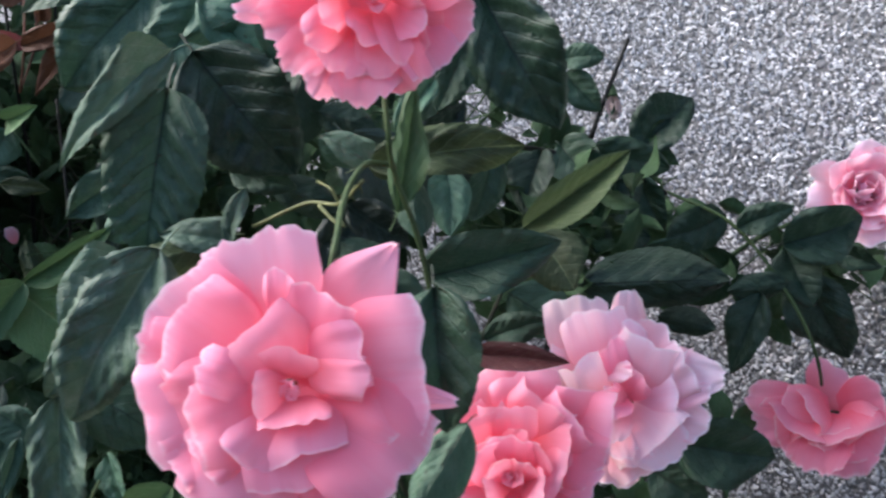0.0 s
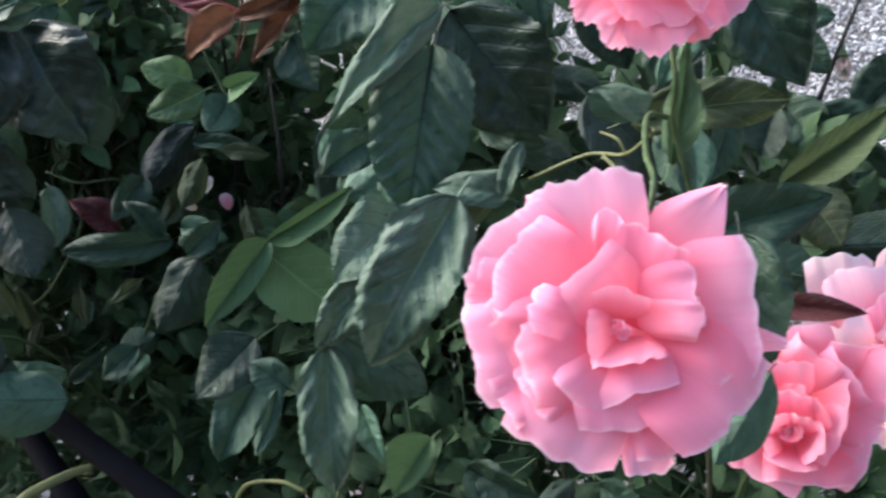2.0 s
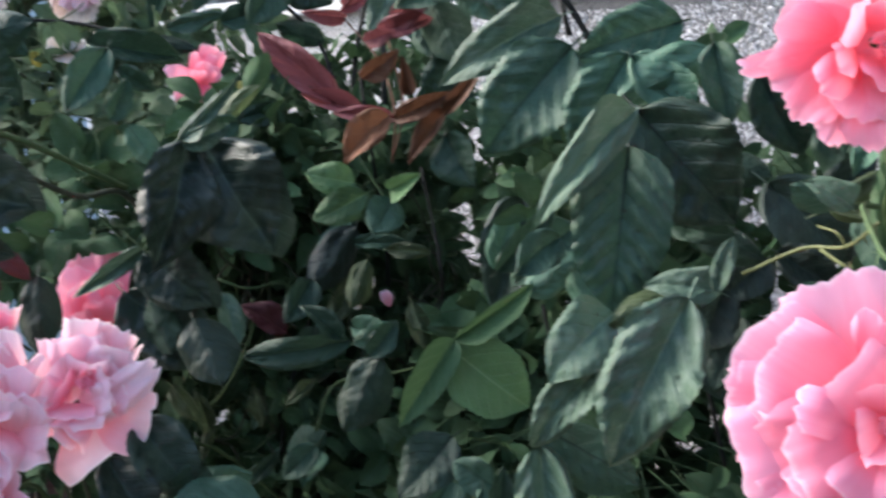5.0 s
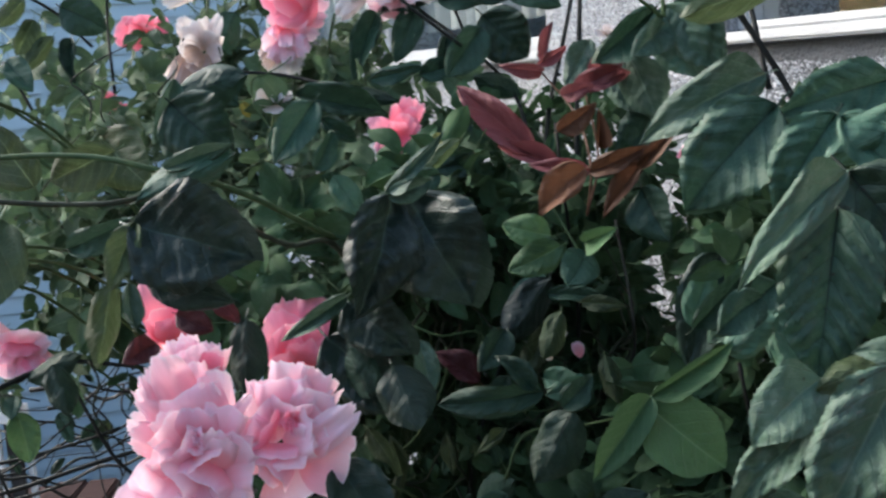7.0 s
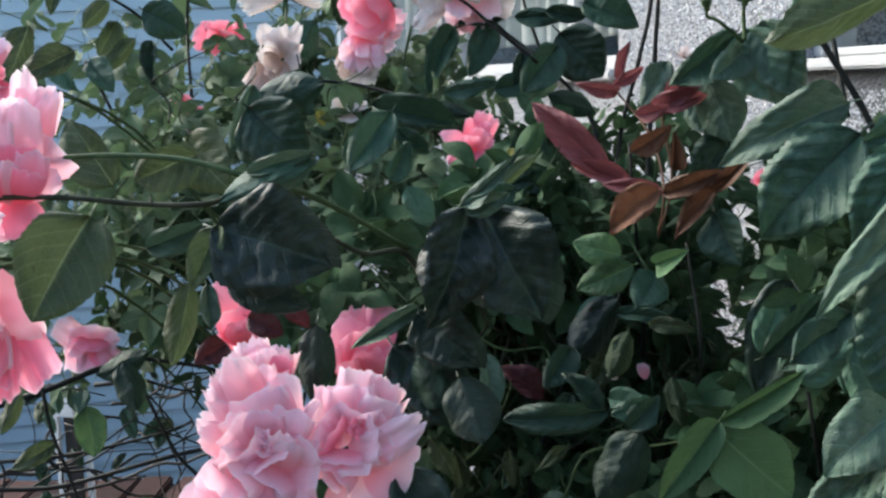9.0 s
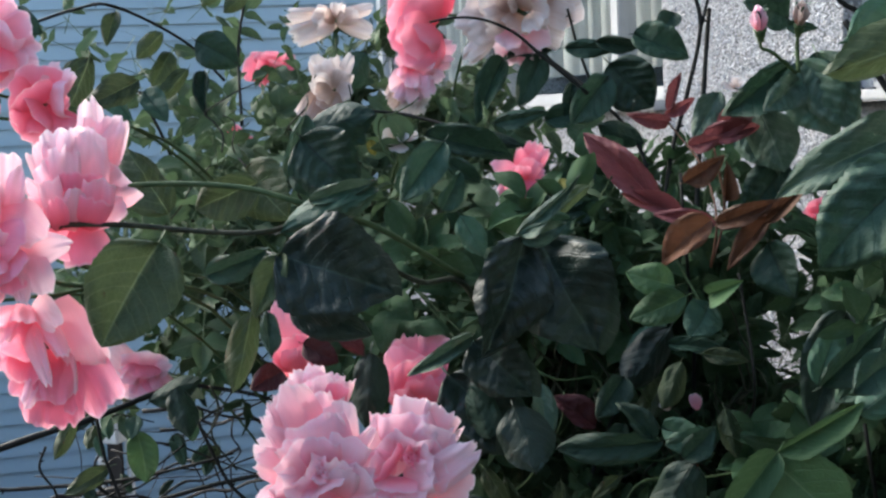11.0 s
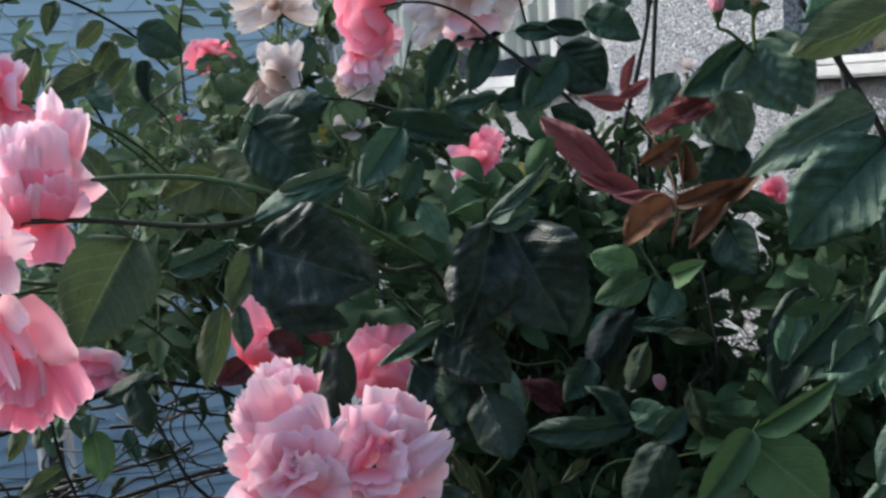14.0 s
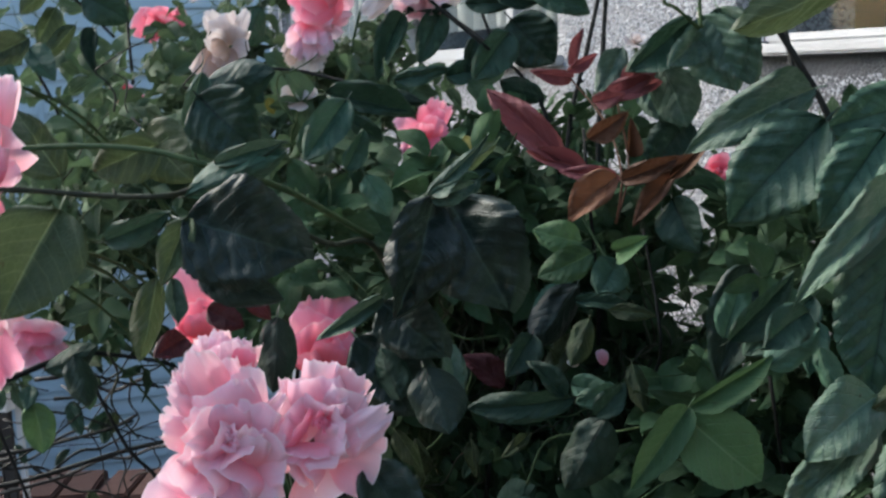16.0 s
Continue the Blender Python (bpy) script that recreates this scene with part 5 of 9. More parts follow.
leaf("mid", (-0.457, 1.219, 1.271), (-0.536, 1.214, 1.350), (0.182, -0.976, 0.119), 0.32, "red", 0)
leaf("mid", (-0.433, 1.220, 1.259), (-0.492, 1.204, 1.284), (0.322, -0.932, 0.165), 0.32, "red", 5)
leaf("mid", (-0.392, 1.185, 1.253), (-0.450, 1.164, 1.265), (0.356, -0.925, 0.135), 0.30, "red", 0)
leaf("mid", (-0.460, 1.294, 1.356), (-0.490, 1.258, 1.361), (0.708, -0.635, -0.308), 0.38, "red", 2)
leaf("mid", (-0.464, 1.294, 1.363), (-0.430, 1.302, 1.380), (0.321, -0.929, -0.183), 0.38, "red", 0)
leaf("mid", (-0.458, 1.297, 1.367), (-0.447, 1.286, 1.406), (-0.173, -0.962, -0.210), 0.30, "red", 2)
leaf("mid", (-0.394, 1.209, 1.343), (-0.353, 1.210, 1.390), (0.319, -0.912, -0.258), 0.48, "red", 2)
leaf("mid", (-0.408, 1.203, 1.338), (-0.352, 1.205, 1.351), (-0.008, -0.993, 0.119), 0.42, "red", 2)
leaf("mid", (-0.419, 1.199, 1.331), (-0.387, 1.183, 1.339), (-0.398, -0.895, -0.202), 0.50, "red", 0)
leaf("mid", (-0.424, 1.192, 1.295), (-0.383, 1.179, 1.319), (-0.064, -0.922, -0.382), 0.50, "bronze", 0)
leaf("mid", (-0.386, 1.202, 1.275), (-0.379, 1.184, 1.313), (0.427, -0.785, -0.449), 0.30, "bronze", 5)
cane("mid", [(-0.392, 1.148, 1.213), (-0.387, 1.157, 1.262), (-0.415, 1.240, 1.309), (-0.461, 1.294, 1.356)], 0.0013, 0.0010, "red", 0)
cane("mid", [(-0.392, 1.148, 1.213), (-0.383, 1.181, 1.266), (-0.397, 1.207, 1.333)], 0.0012, 0.0010, "red", 0)
cane("mid", [(-0.381, 1.159, 1.033), (-0.355, 1.141, 1.068), (-0.350, 1.129, 1.116), (-0.371, 1.187, 1.202)], 0.0018, 0.0014, "dark", 4)
leaf("mid", (-0.493, 1.069, 1.067), (-0.529, 1.055, 1.100), (0.610, -0.698, 0.375), 0.60, "maroon", 0)
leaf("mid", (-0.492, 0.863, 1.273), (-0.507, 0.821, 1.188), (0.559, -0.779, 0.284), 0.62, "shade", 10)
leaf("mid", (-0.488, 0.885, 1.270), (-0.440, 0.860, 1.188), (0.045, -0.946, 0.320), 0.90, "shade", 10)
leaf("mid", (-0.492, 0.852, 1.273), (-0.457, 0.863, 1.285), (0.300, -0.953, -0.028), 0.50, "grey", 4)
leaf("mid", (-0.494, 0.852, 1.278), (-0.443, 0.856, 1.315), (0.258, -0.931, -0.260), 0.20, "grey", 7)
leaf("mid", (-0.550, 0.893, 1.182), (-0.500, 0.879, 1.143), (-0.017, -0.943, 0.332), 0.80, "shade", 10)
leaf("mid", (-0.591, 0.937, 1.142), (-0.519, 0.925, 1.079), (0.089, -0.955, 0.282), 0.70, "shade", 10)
leaf("left", (-0.657, 0.916, 1.165), (-0.659, 0.895, 1.102), (0.261, -0.916, 0.305), 0.50, "shade", 6)
leaf("mid", (-0.545, 0.875, 1.190), (-0.578, 0.830, 1.167), (0.680, -0.668, 0.303), 0.26, "grey", 2)
leaf("mid", (-0.426, 1.107, 1.159), (-0.457, 1.058, 1.112), (0.540, -0.734, 0.412), 0.55, "shade", 6)
leaf("mid", (-0.428, 1.104, 1.144), (-0.372, 1.110, 1.140), (0.134, -0.832, 0.538), 0.35, "mid", 1)
leaf("near", (-0.260, 1.063, 1.183), (-0.283, 1.014, 1.097), (0.183, -0.873, 0.452), 0.50, "shade", 2)
leaf("near", (-0.207, 0.974, 1.174), (-0.258, 0.937, 1.134), (0.357, -0.865, 0.353), 0.60, "mid", 0)
leaf("near", (-0.203, 0.931, 1.163), (-0.212, 0.917, 1.122), (0.365, -0.902, 0.233), 0.50, "mid", 4)
leaf("near", (-0.310, 1.185, 1.411), (-0.278, 1.167, 1.341), (-0.014, -0.972, 0.236), 0.78, "grey", 11)
leaf("near", (-0.321, 1.202, 1.408), (-0.371, 1.167, 1.360), (0.580, -0.815, -0.009), 0.50, "dark", 2)
leaf("mid", (-0.353, 1.227, 1.365), (-0.330, 1.211, 1.305), (-0.060, -0.970, 0.235), 0.75, "grey", 6)
leaf("mid", (-0.398, 1.256, 1.384), (-0.416, 1.216, 1.345), (0.263, -0.727, 0.634), 0.50, "grey", 1)
leaf("mid", (-0.331, 1.270, 1.305), (-0.366, 1.220, 1.256), (0.662, -0.708, 0.245), 0.70, "dark", 11)
leaf("near", (-0.174, 0.936, 1.427), (-0.247, 0.874, 1.391), (0.656, -0.754, -0.022), 0.42, "olive", 6)
leaf("near", (-0.214, 1.118, 1.445), (-0.264, 1.074, 1.422), (0.581, -0.785, 0.214), 0.60, "mid", 4)
leaf("mid", (-0.545, 1.381, 1.426), (-0.496, 1.390, 1.372), (0.205, -0.979, 0.010), 0.92, "dark", 11)
leaf("mid", (-0.546, 1.378, 1.411), (-0.582, 1.352, 1.357), (0.603, -0.797, -0.021), 0.65, "dark", 0)
leaf("mid", (-0.517, 1.396, 1.459), (-0.455, 1.384, 1.436), (-0.026, -0.926, 0.377), 0.65, "dark", 2)
leaf("left", (-0.647, 1.498, 1.454), (-0.708, 1.473, 1.448), (0.331, -0.884, 0.329), 0.45, "dark", 2)
leaf("left", (-0.661, 1.492, 1.448), (-0.682, 1.456, 1.385), (0.364, -0.854, 0.372), 0.50, "dark", 1)
leaf("mid", (-0.611, 1.424, 1.449), (-0.547, 1.424, 1.444), (-0.026, -0.989, -0.145), 0.36, "dark", 1)
leaf("left", (-0.709, 1.474, 1.443), (-0.730, 1.427, 1.370), (0.338, -0.834, 0.436), 0.40, "dark", 2)
leaf("left", (-0.687, 1.363, 1.361), (-0.618, 1.367, 1.369), (0.080, -0.977, -0.198), 0.30, "mid", 1)
leaf("mid", (-0.597, 1.402, 1.404), (-0.596, 1.380, 1.360), (0.537, -0.748, 0.390), 0.50, "dark", 2)
leaf("left", (-0.652, 1.105, 1.346), (-0.685, 1.069, 1.290), (0.511, -0.830, 0.224), 0.52, "mid", 0)
leaf("left", (-0.689, 1.146, 1.352), (-0.600, 1.164, 1.334), (0.244, -0.921, 0.303), 0.36, "dark", 2)
leaf("left", (-0.841, 1.155, 1.355), (-0.780, 1.153, 1.299), (0.222, -0.933, 0.282), 0.95, "dark", 11)
leaf("left", (-0.854, 1.194, 1.360), (-0.776, 1.198, 1.378), (0.037, -0.999, 0.031), 0.60, "dark", 6)
leaf("left", (-0.653, 1.095, 1.277), (-0.636, 1.104, 1.316), (0.654, -0.750, -0.095), 0.60, "mid", 4)
leaf("mid", (-0.547, 1.298, 1.303), (-0.599, 1.246, 1.270), (0.730, -0.679, -0.082), 0.50, "dark", 1)
leaf("mid", (-0.510, 1.200, 1.272), (-0.554, 1.180, 1.262), (0.441, -0.879, -0.181), 0.50, "dark", 0)
leaf("mid", (-0.618, 1.053, 1.275), (-0.595, 1.049, 1.237), (0.229, -0.941, 0.249), 0.60, "mid", 6)
leaf("mid", (-0.516, 1.420, 1.329), (-0.554, 1.380, 1.352), (0.659, -0.731, -0.177), 0.50, "dark", 6)
cane("mid", [(-0.489, 1.365, 1.244), (-0.522, 1.418, 1.329), (-0.579, 1.428, 1.393), (-0.656, 1.493, 1.444), (-0.706, 1.536, 1.496)], 0.0026, 0.0020, "dark", 3)
cane("mid", [(-0.579, 1.429, 1.400), (-0.596, 1.430, 1.449), (-0.603, 1.412, 1.496)], 0.0022, 0.0016, "dark", 3)
cane("mid", [(-0.457, 1.418, 1.163), (-0.467, 1.517, 1.281), (-0.464, 1.556, 1.395), (-0.458, 1.573, 1.496)], 0.0034, 0.0030, "dark", 3)
cane("near", [(-0.185, 1.160, 1.296), (-0.205, 1.159, 1.339), (-0.240, 1.155, 1.400), (-0.265, 1.153, 1.445)], 0.0034, 0.0030, "dark", 3)
leaf("mid", (-0.463, 0.852, 0.986), (-0.523, 0.818, 1.001), (0.515, -0.725, 0.458), 0.72, "mid", 6)
leaf("mid", (-0.371, 0.984, 1.091), (-0.402, 0.967, 1.079), (0.476, -0.878, 0.051), 0.60, "mid", 1)
leaf("near", (-0.300, 0.818, 1.023), (-0.328, 0.795, 0.964), (0.097, -0.945, 0.314), 0.55, "mid", 4)
leaf("near", (-0.273, 0.772, 1.036), (-0.293, 0.764, 1.049), (0.514, -0.811, 0.281), 0.80, "mid", 6)
leaf("near", (-0.266, 0.724, 1.047), (-0.271, 0.696, 1.015), (0.564, -0.657, 0.501), 0.30, "mid", 1)
leaf("near", (-0.161, 0.680, 1.035), (-0.184, 0.662, 1.006), (-0.102, -0.798, 0.594), 0.60, "light", 5)
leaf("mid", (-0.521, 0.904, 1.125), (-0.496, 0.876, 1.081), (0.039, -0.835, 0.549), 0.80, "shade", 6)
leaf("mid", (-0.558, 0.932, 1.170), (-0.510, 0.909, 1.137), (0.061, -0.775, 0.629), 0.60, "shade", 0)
leaf("mid", (-0.507, 1.248, 1.160), (-0.466, 1.238, 1.207), (0.242, -0.882, -0.403), 0.60, "mid", 0)
leaf("mid", (-0.408, 1.065, 1.135), (-0.419, 1.034, 1.101), (0.259, -0.757, 0.600), 0.50, "olive", 6)
leaf("mid", (-0.388, 1.069, 1.142), (-0.348, 1.063, 1.139), (-0.138, -0.964, 0.227), 0.40, "olive", 1)
leaf("mid", (-0.460, 1.055, 1.120), (-0.474, 1.017, 1.091), (0.714, -0.566, 0.413), 0.60, "dark", 0)
leaf("mid", (-0.368, 1.059, 1.094), (-0.354, 1.035, 1.058), (0.083, -0.818, 0.569), 0.45, "olive", 6)
leaf("mid", (-0.536, 1.025, 1.117), (-0.516, 0.994, 1.077), (0.514, -0.535, 0.670), 0.50, "grey", 1)
leaf("mid", (-0.458, 1.044, 1.078), (-0.473, 1.025, 1.053), (0.344, -0.838, 0.423), 0.60, "dark", 1)
leaf("mid", (-0.419, 1.028, 1.080), (-0.376, 1.010, 1.077), (-0.272, -0.758, 0.593), 0.50, "mid", 0)
leaf("mid", (-0.545, 1.211, 1.229), (-0.516, 1.201, 1.190), (0.326, -0.836, 0.442), 0.60, "olive", 1)
leaf("mid", (-0.501, 1.151, 1.185), (-0.511, 1.122, 1.151), (0.745, -0.596, 0.298), 0.50, "olive", 6)
leaf("mid", (-0.565, 1.198, 1.191), (-0.535, 1.161, 1.156), (0.318, -0.509, 0.800), 0.50, "dark", 1)
leaf("mid", (-0.567, 0.952, 1.055), (-0.541, 0.941, 1.028), (0.325, -0.721, 0.612), 0.50, "olive", 6)
leaf("mid", (-0.461, 1.031, 1.031), (-0.479, 1.002, 1.019), (0.466, -0.579, 0.669), 0.35, "olive", 1)
leaf("mid", (-0.474, 1.131, 1.099), (-0.434, 1.124, 1.155), (0.137, -0.965, -0.225), 0.50, "mid", 6)
leaf("mid", (-0.535, 1.095, 0.990), (-0.543, 1.086, 0.964), (0.387, -0.902, 0.192), 0.40, "mid", 0)
leaf("mid", (-0.450, 0.996, 0.973), (-0.463, 0.965, 0.953), (0.259, -0.609, 0.750), 0.60, "mid", 4)
leaf("mid", (-0.556, 0.872, 0.945), (-0.560, 0.844, 0.909), (0.585, -0.675, 0.450), 0.60, "mid", 1)
cane("mid", [(-0.491, 1.075, 1.101), (-0.473, 1.083, 1.111), (-0.453, 1.089, 1.102), (-0.447, 1.110, 1.080)], 0.0010, 0.0008, "green", 0)
cane("mid", [(-0.551, 1.057, 1.125), (-0.525, 1.064, 1.113), (-0.499, 1.095, 1.110), (-0.491, 1.096, 1.096)], 0.0010, 0.0008, "green", 0)
cane("mid", [(-0.593, 1.075, 0.986), (-0.557, 1.060, 1.016), (-0.525, 1.058, 1.070), (-0.522, 1.064, 1.102)], 0.0014, 0.0008, "green", 0)
cane("mid", [(-0.473, 1.063, 0.970), (-0.452, 1.076, 1.012), (-0.392, 1.078, 1.021), (-0.326, 1.021, 1.052)], 0.0016, 0.0010, "green", 0)
cane("near", [(-0.323, 0.788, 0.921), (-0.306, 0.777, 0.953), (-0.278, 0.763, 0.964), (-0.257, 0.754, 0.961)], 0.0019, 0.0014, "young", 0)
cane("mid", [(-0.517, 0.811, 0.897), (-0.486, 0.821, 0.921), (-0.462, 0.837, 0.930), (-0.448, 0.849, 0.931)], 0.0048, 0.0030, "young", 0)
cane("near", [(-0.288, 0.756, 0.981), (-0.284, 0.753, 1.007), (-0.278, 0.758, 1.025), (-0.270, 0.763, 1.038)], 0.0016, 0.0010, "green", 0)
cane("near", [(-0.230, 0.706, 0.964), (-0.218, 0.699, 1.011), (-0.211, 0.704, 1.028)], 0.0014, 0.0010, "green", 0)
cane("mid", [(-0.440, 1.191, 1.228), (-0.408, 1.161, 1.181), (-0.381, 1.154, 1.143)], 0.0016, 0.0012, "green", 0)
leaf("near", (-0.280, 1.006, 1.132), (-0.262, 1.000, 1.185), (0.018, -0.994, -0.109), 0.50, "mid", 1)
leaf("near", (-0.240, 0.857, 1.144), (-0.202, 0.862, 1.172), (0.027, -0.989, 0.143), 0.60, "mid", 6)
leaf("mid", (-0.439, 1.136, 1.103), (-0.453, 1.096, 1.068), (0.598, -0.635, 0.489), 0.50, "olive", 1)
leaf("mid", (-0.508, 1.082, 0.931), (-0.469, 1.064, 0.960), (-0.126, -0.916, -0.380), 0.60, "mid", 6)
leaf("mid", (-0.534, 1.028, 0.934), (-0.499, 1.030, 0.966), (0.101, -0.994, -0.028), 0.35, "mid", 4)
leaf("mid", (-0.545, 0.914, 1.094), (-0.564, 0.914, 1.137), (0.153, -0.985, 0.080), 0.70, "dark", 6)
leaf("mid", (-0.584, 1.084, 0.971), (-0.590, 1.067, 0.942), (0.545, -0.765, 0.342), 0.40, "olive", 6)
leaf("near", (-0.274, 0.859, 0.971), (-0.269, 0.865, 1.006), (0.332, -0.937, 0.107), 0.50, "dark", 0)
leaf("near", (-0.212, 0.727, 1.034), (-0.194, 0.694, 1.013), (-0.326, -0.621, 0.713), 0.40, "mid", 0)
leaf("near", (-0.143, 0.724, 0.996), (-0.100, 0.703, 0.983), (-0.362, -0.904, 0.226), 0.60, "dark", 2)
leaf("near", (-0.076, 0.683, 1.008), (-0.100, 0.656, 0.998), (0.182, -0.485, 0.855), 0.50, "dark", 6)
leaf("near", (-0.059, 0.684, 1.004), (-0.031, 0.661, 0.997), (-0.481, -0.742, 0.467), 0.50, "dark", 0)
leaf("mid", (-0.547, 0.907, 0.969), (-0.490, 0.905, 0.984), (-0.009, -0.996, -0.089), 0.70, "mid", 1)
leaf("mid", (-0.449, 0.978, 0.986), (-0.480, 0.965, 0.960), (0.171, -0.946, 0.274), 0.60, "mid", 0)
leaf("mid", (-0.517, 1.026, 1.025), (-0.513, 1.016, 0.989), (-0.045, -0.964, 0.262), 0.35, "olive", 1)
leaf("mid", (-0.560, 1.012, 0.992), (-0.560, 0.993, 1.031), (0.505, -0.773, -0.383), 0.40, "olive", 0)
leaf("left", (-0.712, 1.303, 1.282), (-0.729, 1.258, 1.212), (0.737, -0.638, 0.222), 0.35, "olive", 0)
leaf("left", (-0.821, 1.502, 1.334), (-0.863, 1.454, 1.266), (0.405, -0.845, 0.348), 0.50, "olive", 0)
leaf("mid", (-0.483, 1.035, 1.304), (-0.518, 1.002, 1.270), (0.626, -0.771, 0.117), 0.30, "olive", 6)
leaf("mid", (-0.472, 0.929, 1.282), (-0.504, 0.912, 1.270), (0.489, -0.872, 0.003), 0.60, "dark", 2)
leaf("mid", (-0.375, 1.269, 1.350), (-0.338, 1.236, 1.308), (0.002, -0.790, 0.614), 0.70, "grey", 11)
leaf("near", (-0.322, 1.278, 1.355), (-0.364, 1.263, 1.321), (0.448, -0.879, -0.164), 0.60, "grey", 1)
leaf("mid", (-0.337, 1.149, 1.236), (-0.312, 1.123, 1.189), (-0.350, -0.883, 0.313), 0.80, "dark", 0)
leaf("mid", (-0.568, 1.231, 1.298), (-0.552, 1.213, 1.277), (0.067, -0.736, 0.673), 0.60, "yellow", 1)
leaf("left", (-0.823, 1.296, 1.347), (-0.815, 1.294, 1.330), (0.489, -0.811, 0.321), 0.70, "yellow", 7)
leaf("left", (-0.671, 1.463, 1.325), (-0.657, 1.453, 1.304), (0.003, -0.915, 0.402), 0.50, "olive", 1)

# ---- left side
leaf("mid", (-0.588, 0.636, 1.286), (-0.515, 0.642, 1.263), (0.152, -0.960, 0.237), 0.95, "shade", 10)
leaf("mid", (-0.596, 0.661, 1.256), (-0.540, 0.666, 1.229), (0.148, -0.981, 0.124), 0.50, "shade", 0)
leaf("left", (-0.622, 0.552, 1.304), (-0.638, 0.513, 1.249), (0.660, -0.695, 0.287), 0.78, "olive", 0)
leaf("left", (-0.678, 0.771, 1.327), (-0.723, 0.750, 1.307), (0.492, -0.835, -0.244), 0.70, "olive", 0)
leaf("mid", (-0.598, 0.702, 1.317), (-0.547, 0.712, 1.330), (0.183, -0.979, 0.092), 0.25, "grey", 4)
leaf("mid", (-0.615, 0.692, 1.296), (-0.545, 0.691, 1.320), (0.058, -0.974, -0.217), 0.35, "mid", 6)
leaf("mid", (-0.586, 0.638, 1.288), (-0.597, 0.616, 1.249), (0.424, -0.840, 0.338), 0.45, "olive", 0)
leaf("left", (-0.635, 0.677, 1.242), (-0.642, 0.661, 1.186), (0.619, -0.770, 0.151), 0.40, "olive", 6)
leaf("left", (-0.645, 0.716, 1.235), (-0.639, 0.706, 1.202), (0.758, -0.576, 0.305), 0.40, "grey", 4)
leaf("left", (-0.742, 0.790, 1.251), (-0.690, 0.803, 1.272), (0.287, -0.946, -0.149), 0.45, "mid", 4)
leaf("left", (-0.713, 0.813, 1.335), (-0.668, 0.794, 1.300), (0.067, -0.841, 0.536), 0.80, "olive", 0)
leaf("left", (-0.768, 0.750, 1.410), (-0.786, 0.710, 1.394), (0.789, -0.502, 0.354), 0.50, "olive", 1)
leaf("left", (-0.945, 1.042, 1.281), (-0.982, 1.035, 1.359), (0.764, -0.571, 0.301), 0.60, "olive", 6)
leaf("left", (-1.034, 1.082, 1.028), (-1.013, 1.067, 0.978), (0.601, -0.668, 0.439), 0.65, "light", 1)
leaf("left", (-0.936, 1.020, 1.098), (-0.910, 1.001, 1.056), (0.432, -0.694, 0.576), 0.60, "dark", 6)
leaf("left", (-0.714, 0.897, 1.175), (-0.682, 0.900, 1.160), (0.272, -0.863, 0.425), 0.70, "maroon", 0)
leaf("left", (-0.732, 0.887, 1.151), (-0.742, 0.853, 1.143), (0.844, -0.340, 0.416), 0.70, "maroon", 0)
leaf("left", (-0.685, 0.909, 1.189), (-0.661, 0.909, 1.164), (0.257, -0.927, 0.273), 0.50, "maroon", 1)
cane("left", [(-0.782, 0.633, 1.308), (-0.729, 0.663, 1.305), (-0.679, 0.691, 1.297), (-0.637, 0.706, 1.295), (-0.645, 0.778, 1.297)], 0.0019, 0.0020, "old", 3)
cane("left", [(-0.750, 0.670, 1.332), (-0.698, 0.689, 1.332), (-0.652, 0.705, 1.327), (-0.614, 0.717, 1.315), (-0.579, 0.770, 1.292), (-0.545, 0.861, 1.242)], 0.0019, 0.0024, "green", 4)
cane("mid", [(-0.600, 0.791, 1.271), (-0.571, 0.830, 1.242), (-0.545, 0.860, 1.237), (-0.536, 0.908, 1.177)], 0.0020, 0.0026, "old", 4)
r = bloom((-0.649, 0.781, 1.097), (0.466, -0.841, 0.275), (-0.062, 0.279, 0.958), 0.105, 8, "pale pink full rose with frilled petals", (0, 0, -37), [(-0.666, 0.826, 1.024), (-0.731, 1.009, 0.974), (-0.813, 1.245, 0.800)])
ring(r, 7, 36, -25, "lilac")
petal(r, (-3, 13, -25), (-34, 59, -21), 30, "lilac", point=0.3, fray=0.03, loose=0.05, curl=0.12)
petal(r, (-7, 13, -25), (-36, 49, -20), 27, "lilac", point=0.3, fray=0.03, loose=0.05, curl=0.12)
petal(r, (-7, 9, -24), (-40, 42, -19), 30, "lilac", point=0.1, fray=0.03, loose=0.05, curl=0.12)
petal(r, (-7, 4, -24), (-44, 25, -18), 33, "lilac", square=1, fray=0.03, loose=0.05, curl=0.12)
petal(r, (-7, -4, -24), (-44, 11, -17), 38, "lilac", point=0.2, fray=0.03, loose=0.05, curl=0.12)
petal(r, (-7, -9, -23), (-30, -3, -16), 30, "lilac", fray=0.03, curl=0.12)
petal(r, (29, 9, -23), (49, 34, -15), 20, "lilac", point=0.6, loose=0.05, curl=0.12)
petal(r, (27, 4, -22), (21, 55, -14), 33, "lilac", square=1, loose=0, curl=0.12)
petal(r, (6, 13, -22), (-23, 69, -13), 43, "lilac", point=0.35, fold=0.25, loose=0.05, curl=0.12)
petal(r, (9, 18, -22), (-4, 59, -12), 40, "shell", square=1, loose=0.05, curl=0.12)
petal(r, (-3, -22, -21), (-30, -22, -10), 40, "lilac", fray=0.02, curl=0.12)
petal(r, (-3, -18, -21), (-21, -45, -9), 60, "lilac", square=1, loose=0.05, curl=0.12)
petal(r, (18, -22, -21), (24, -54, -8), 55, "lilac", square=1, loose=0.05, curl=0.12)
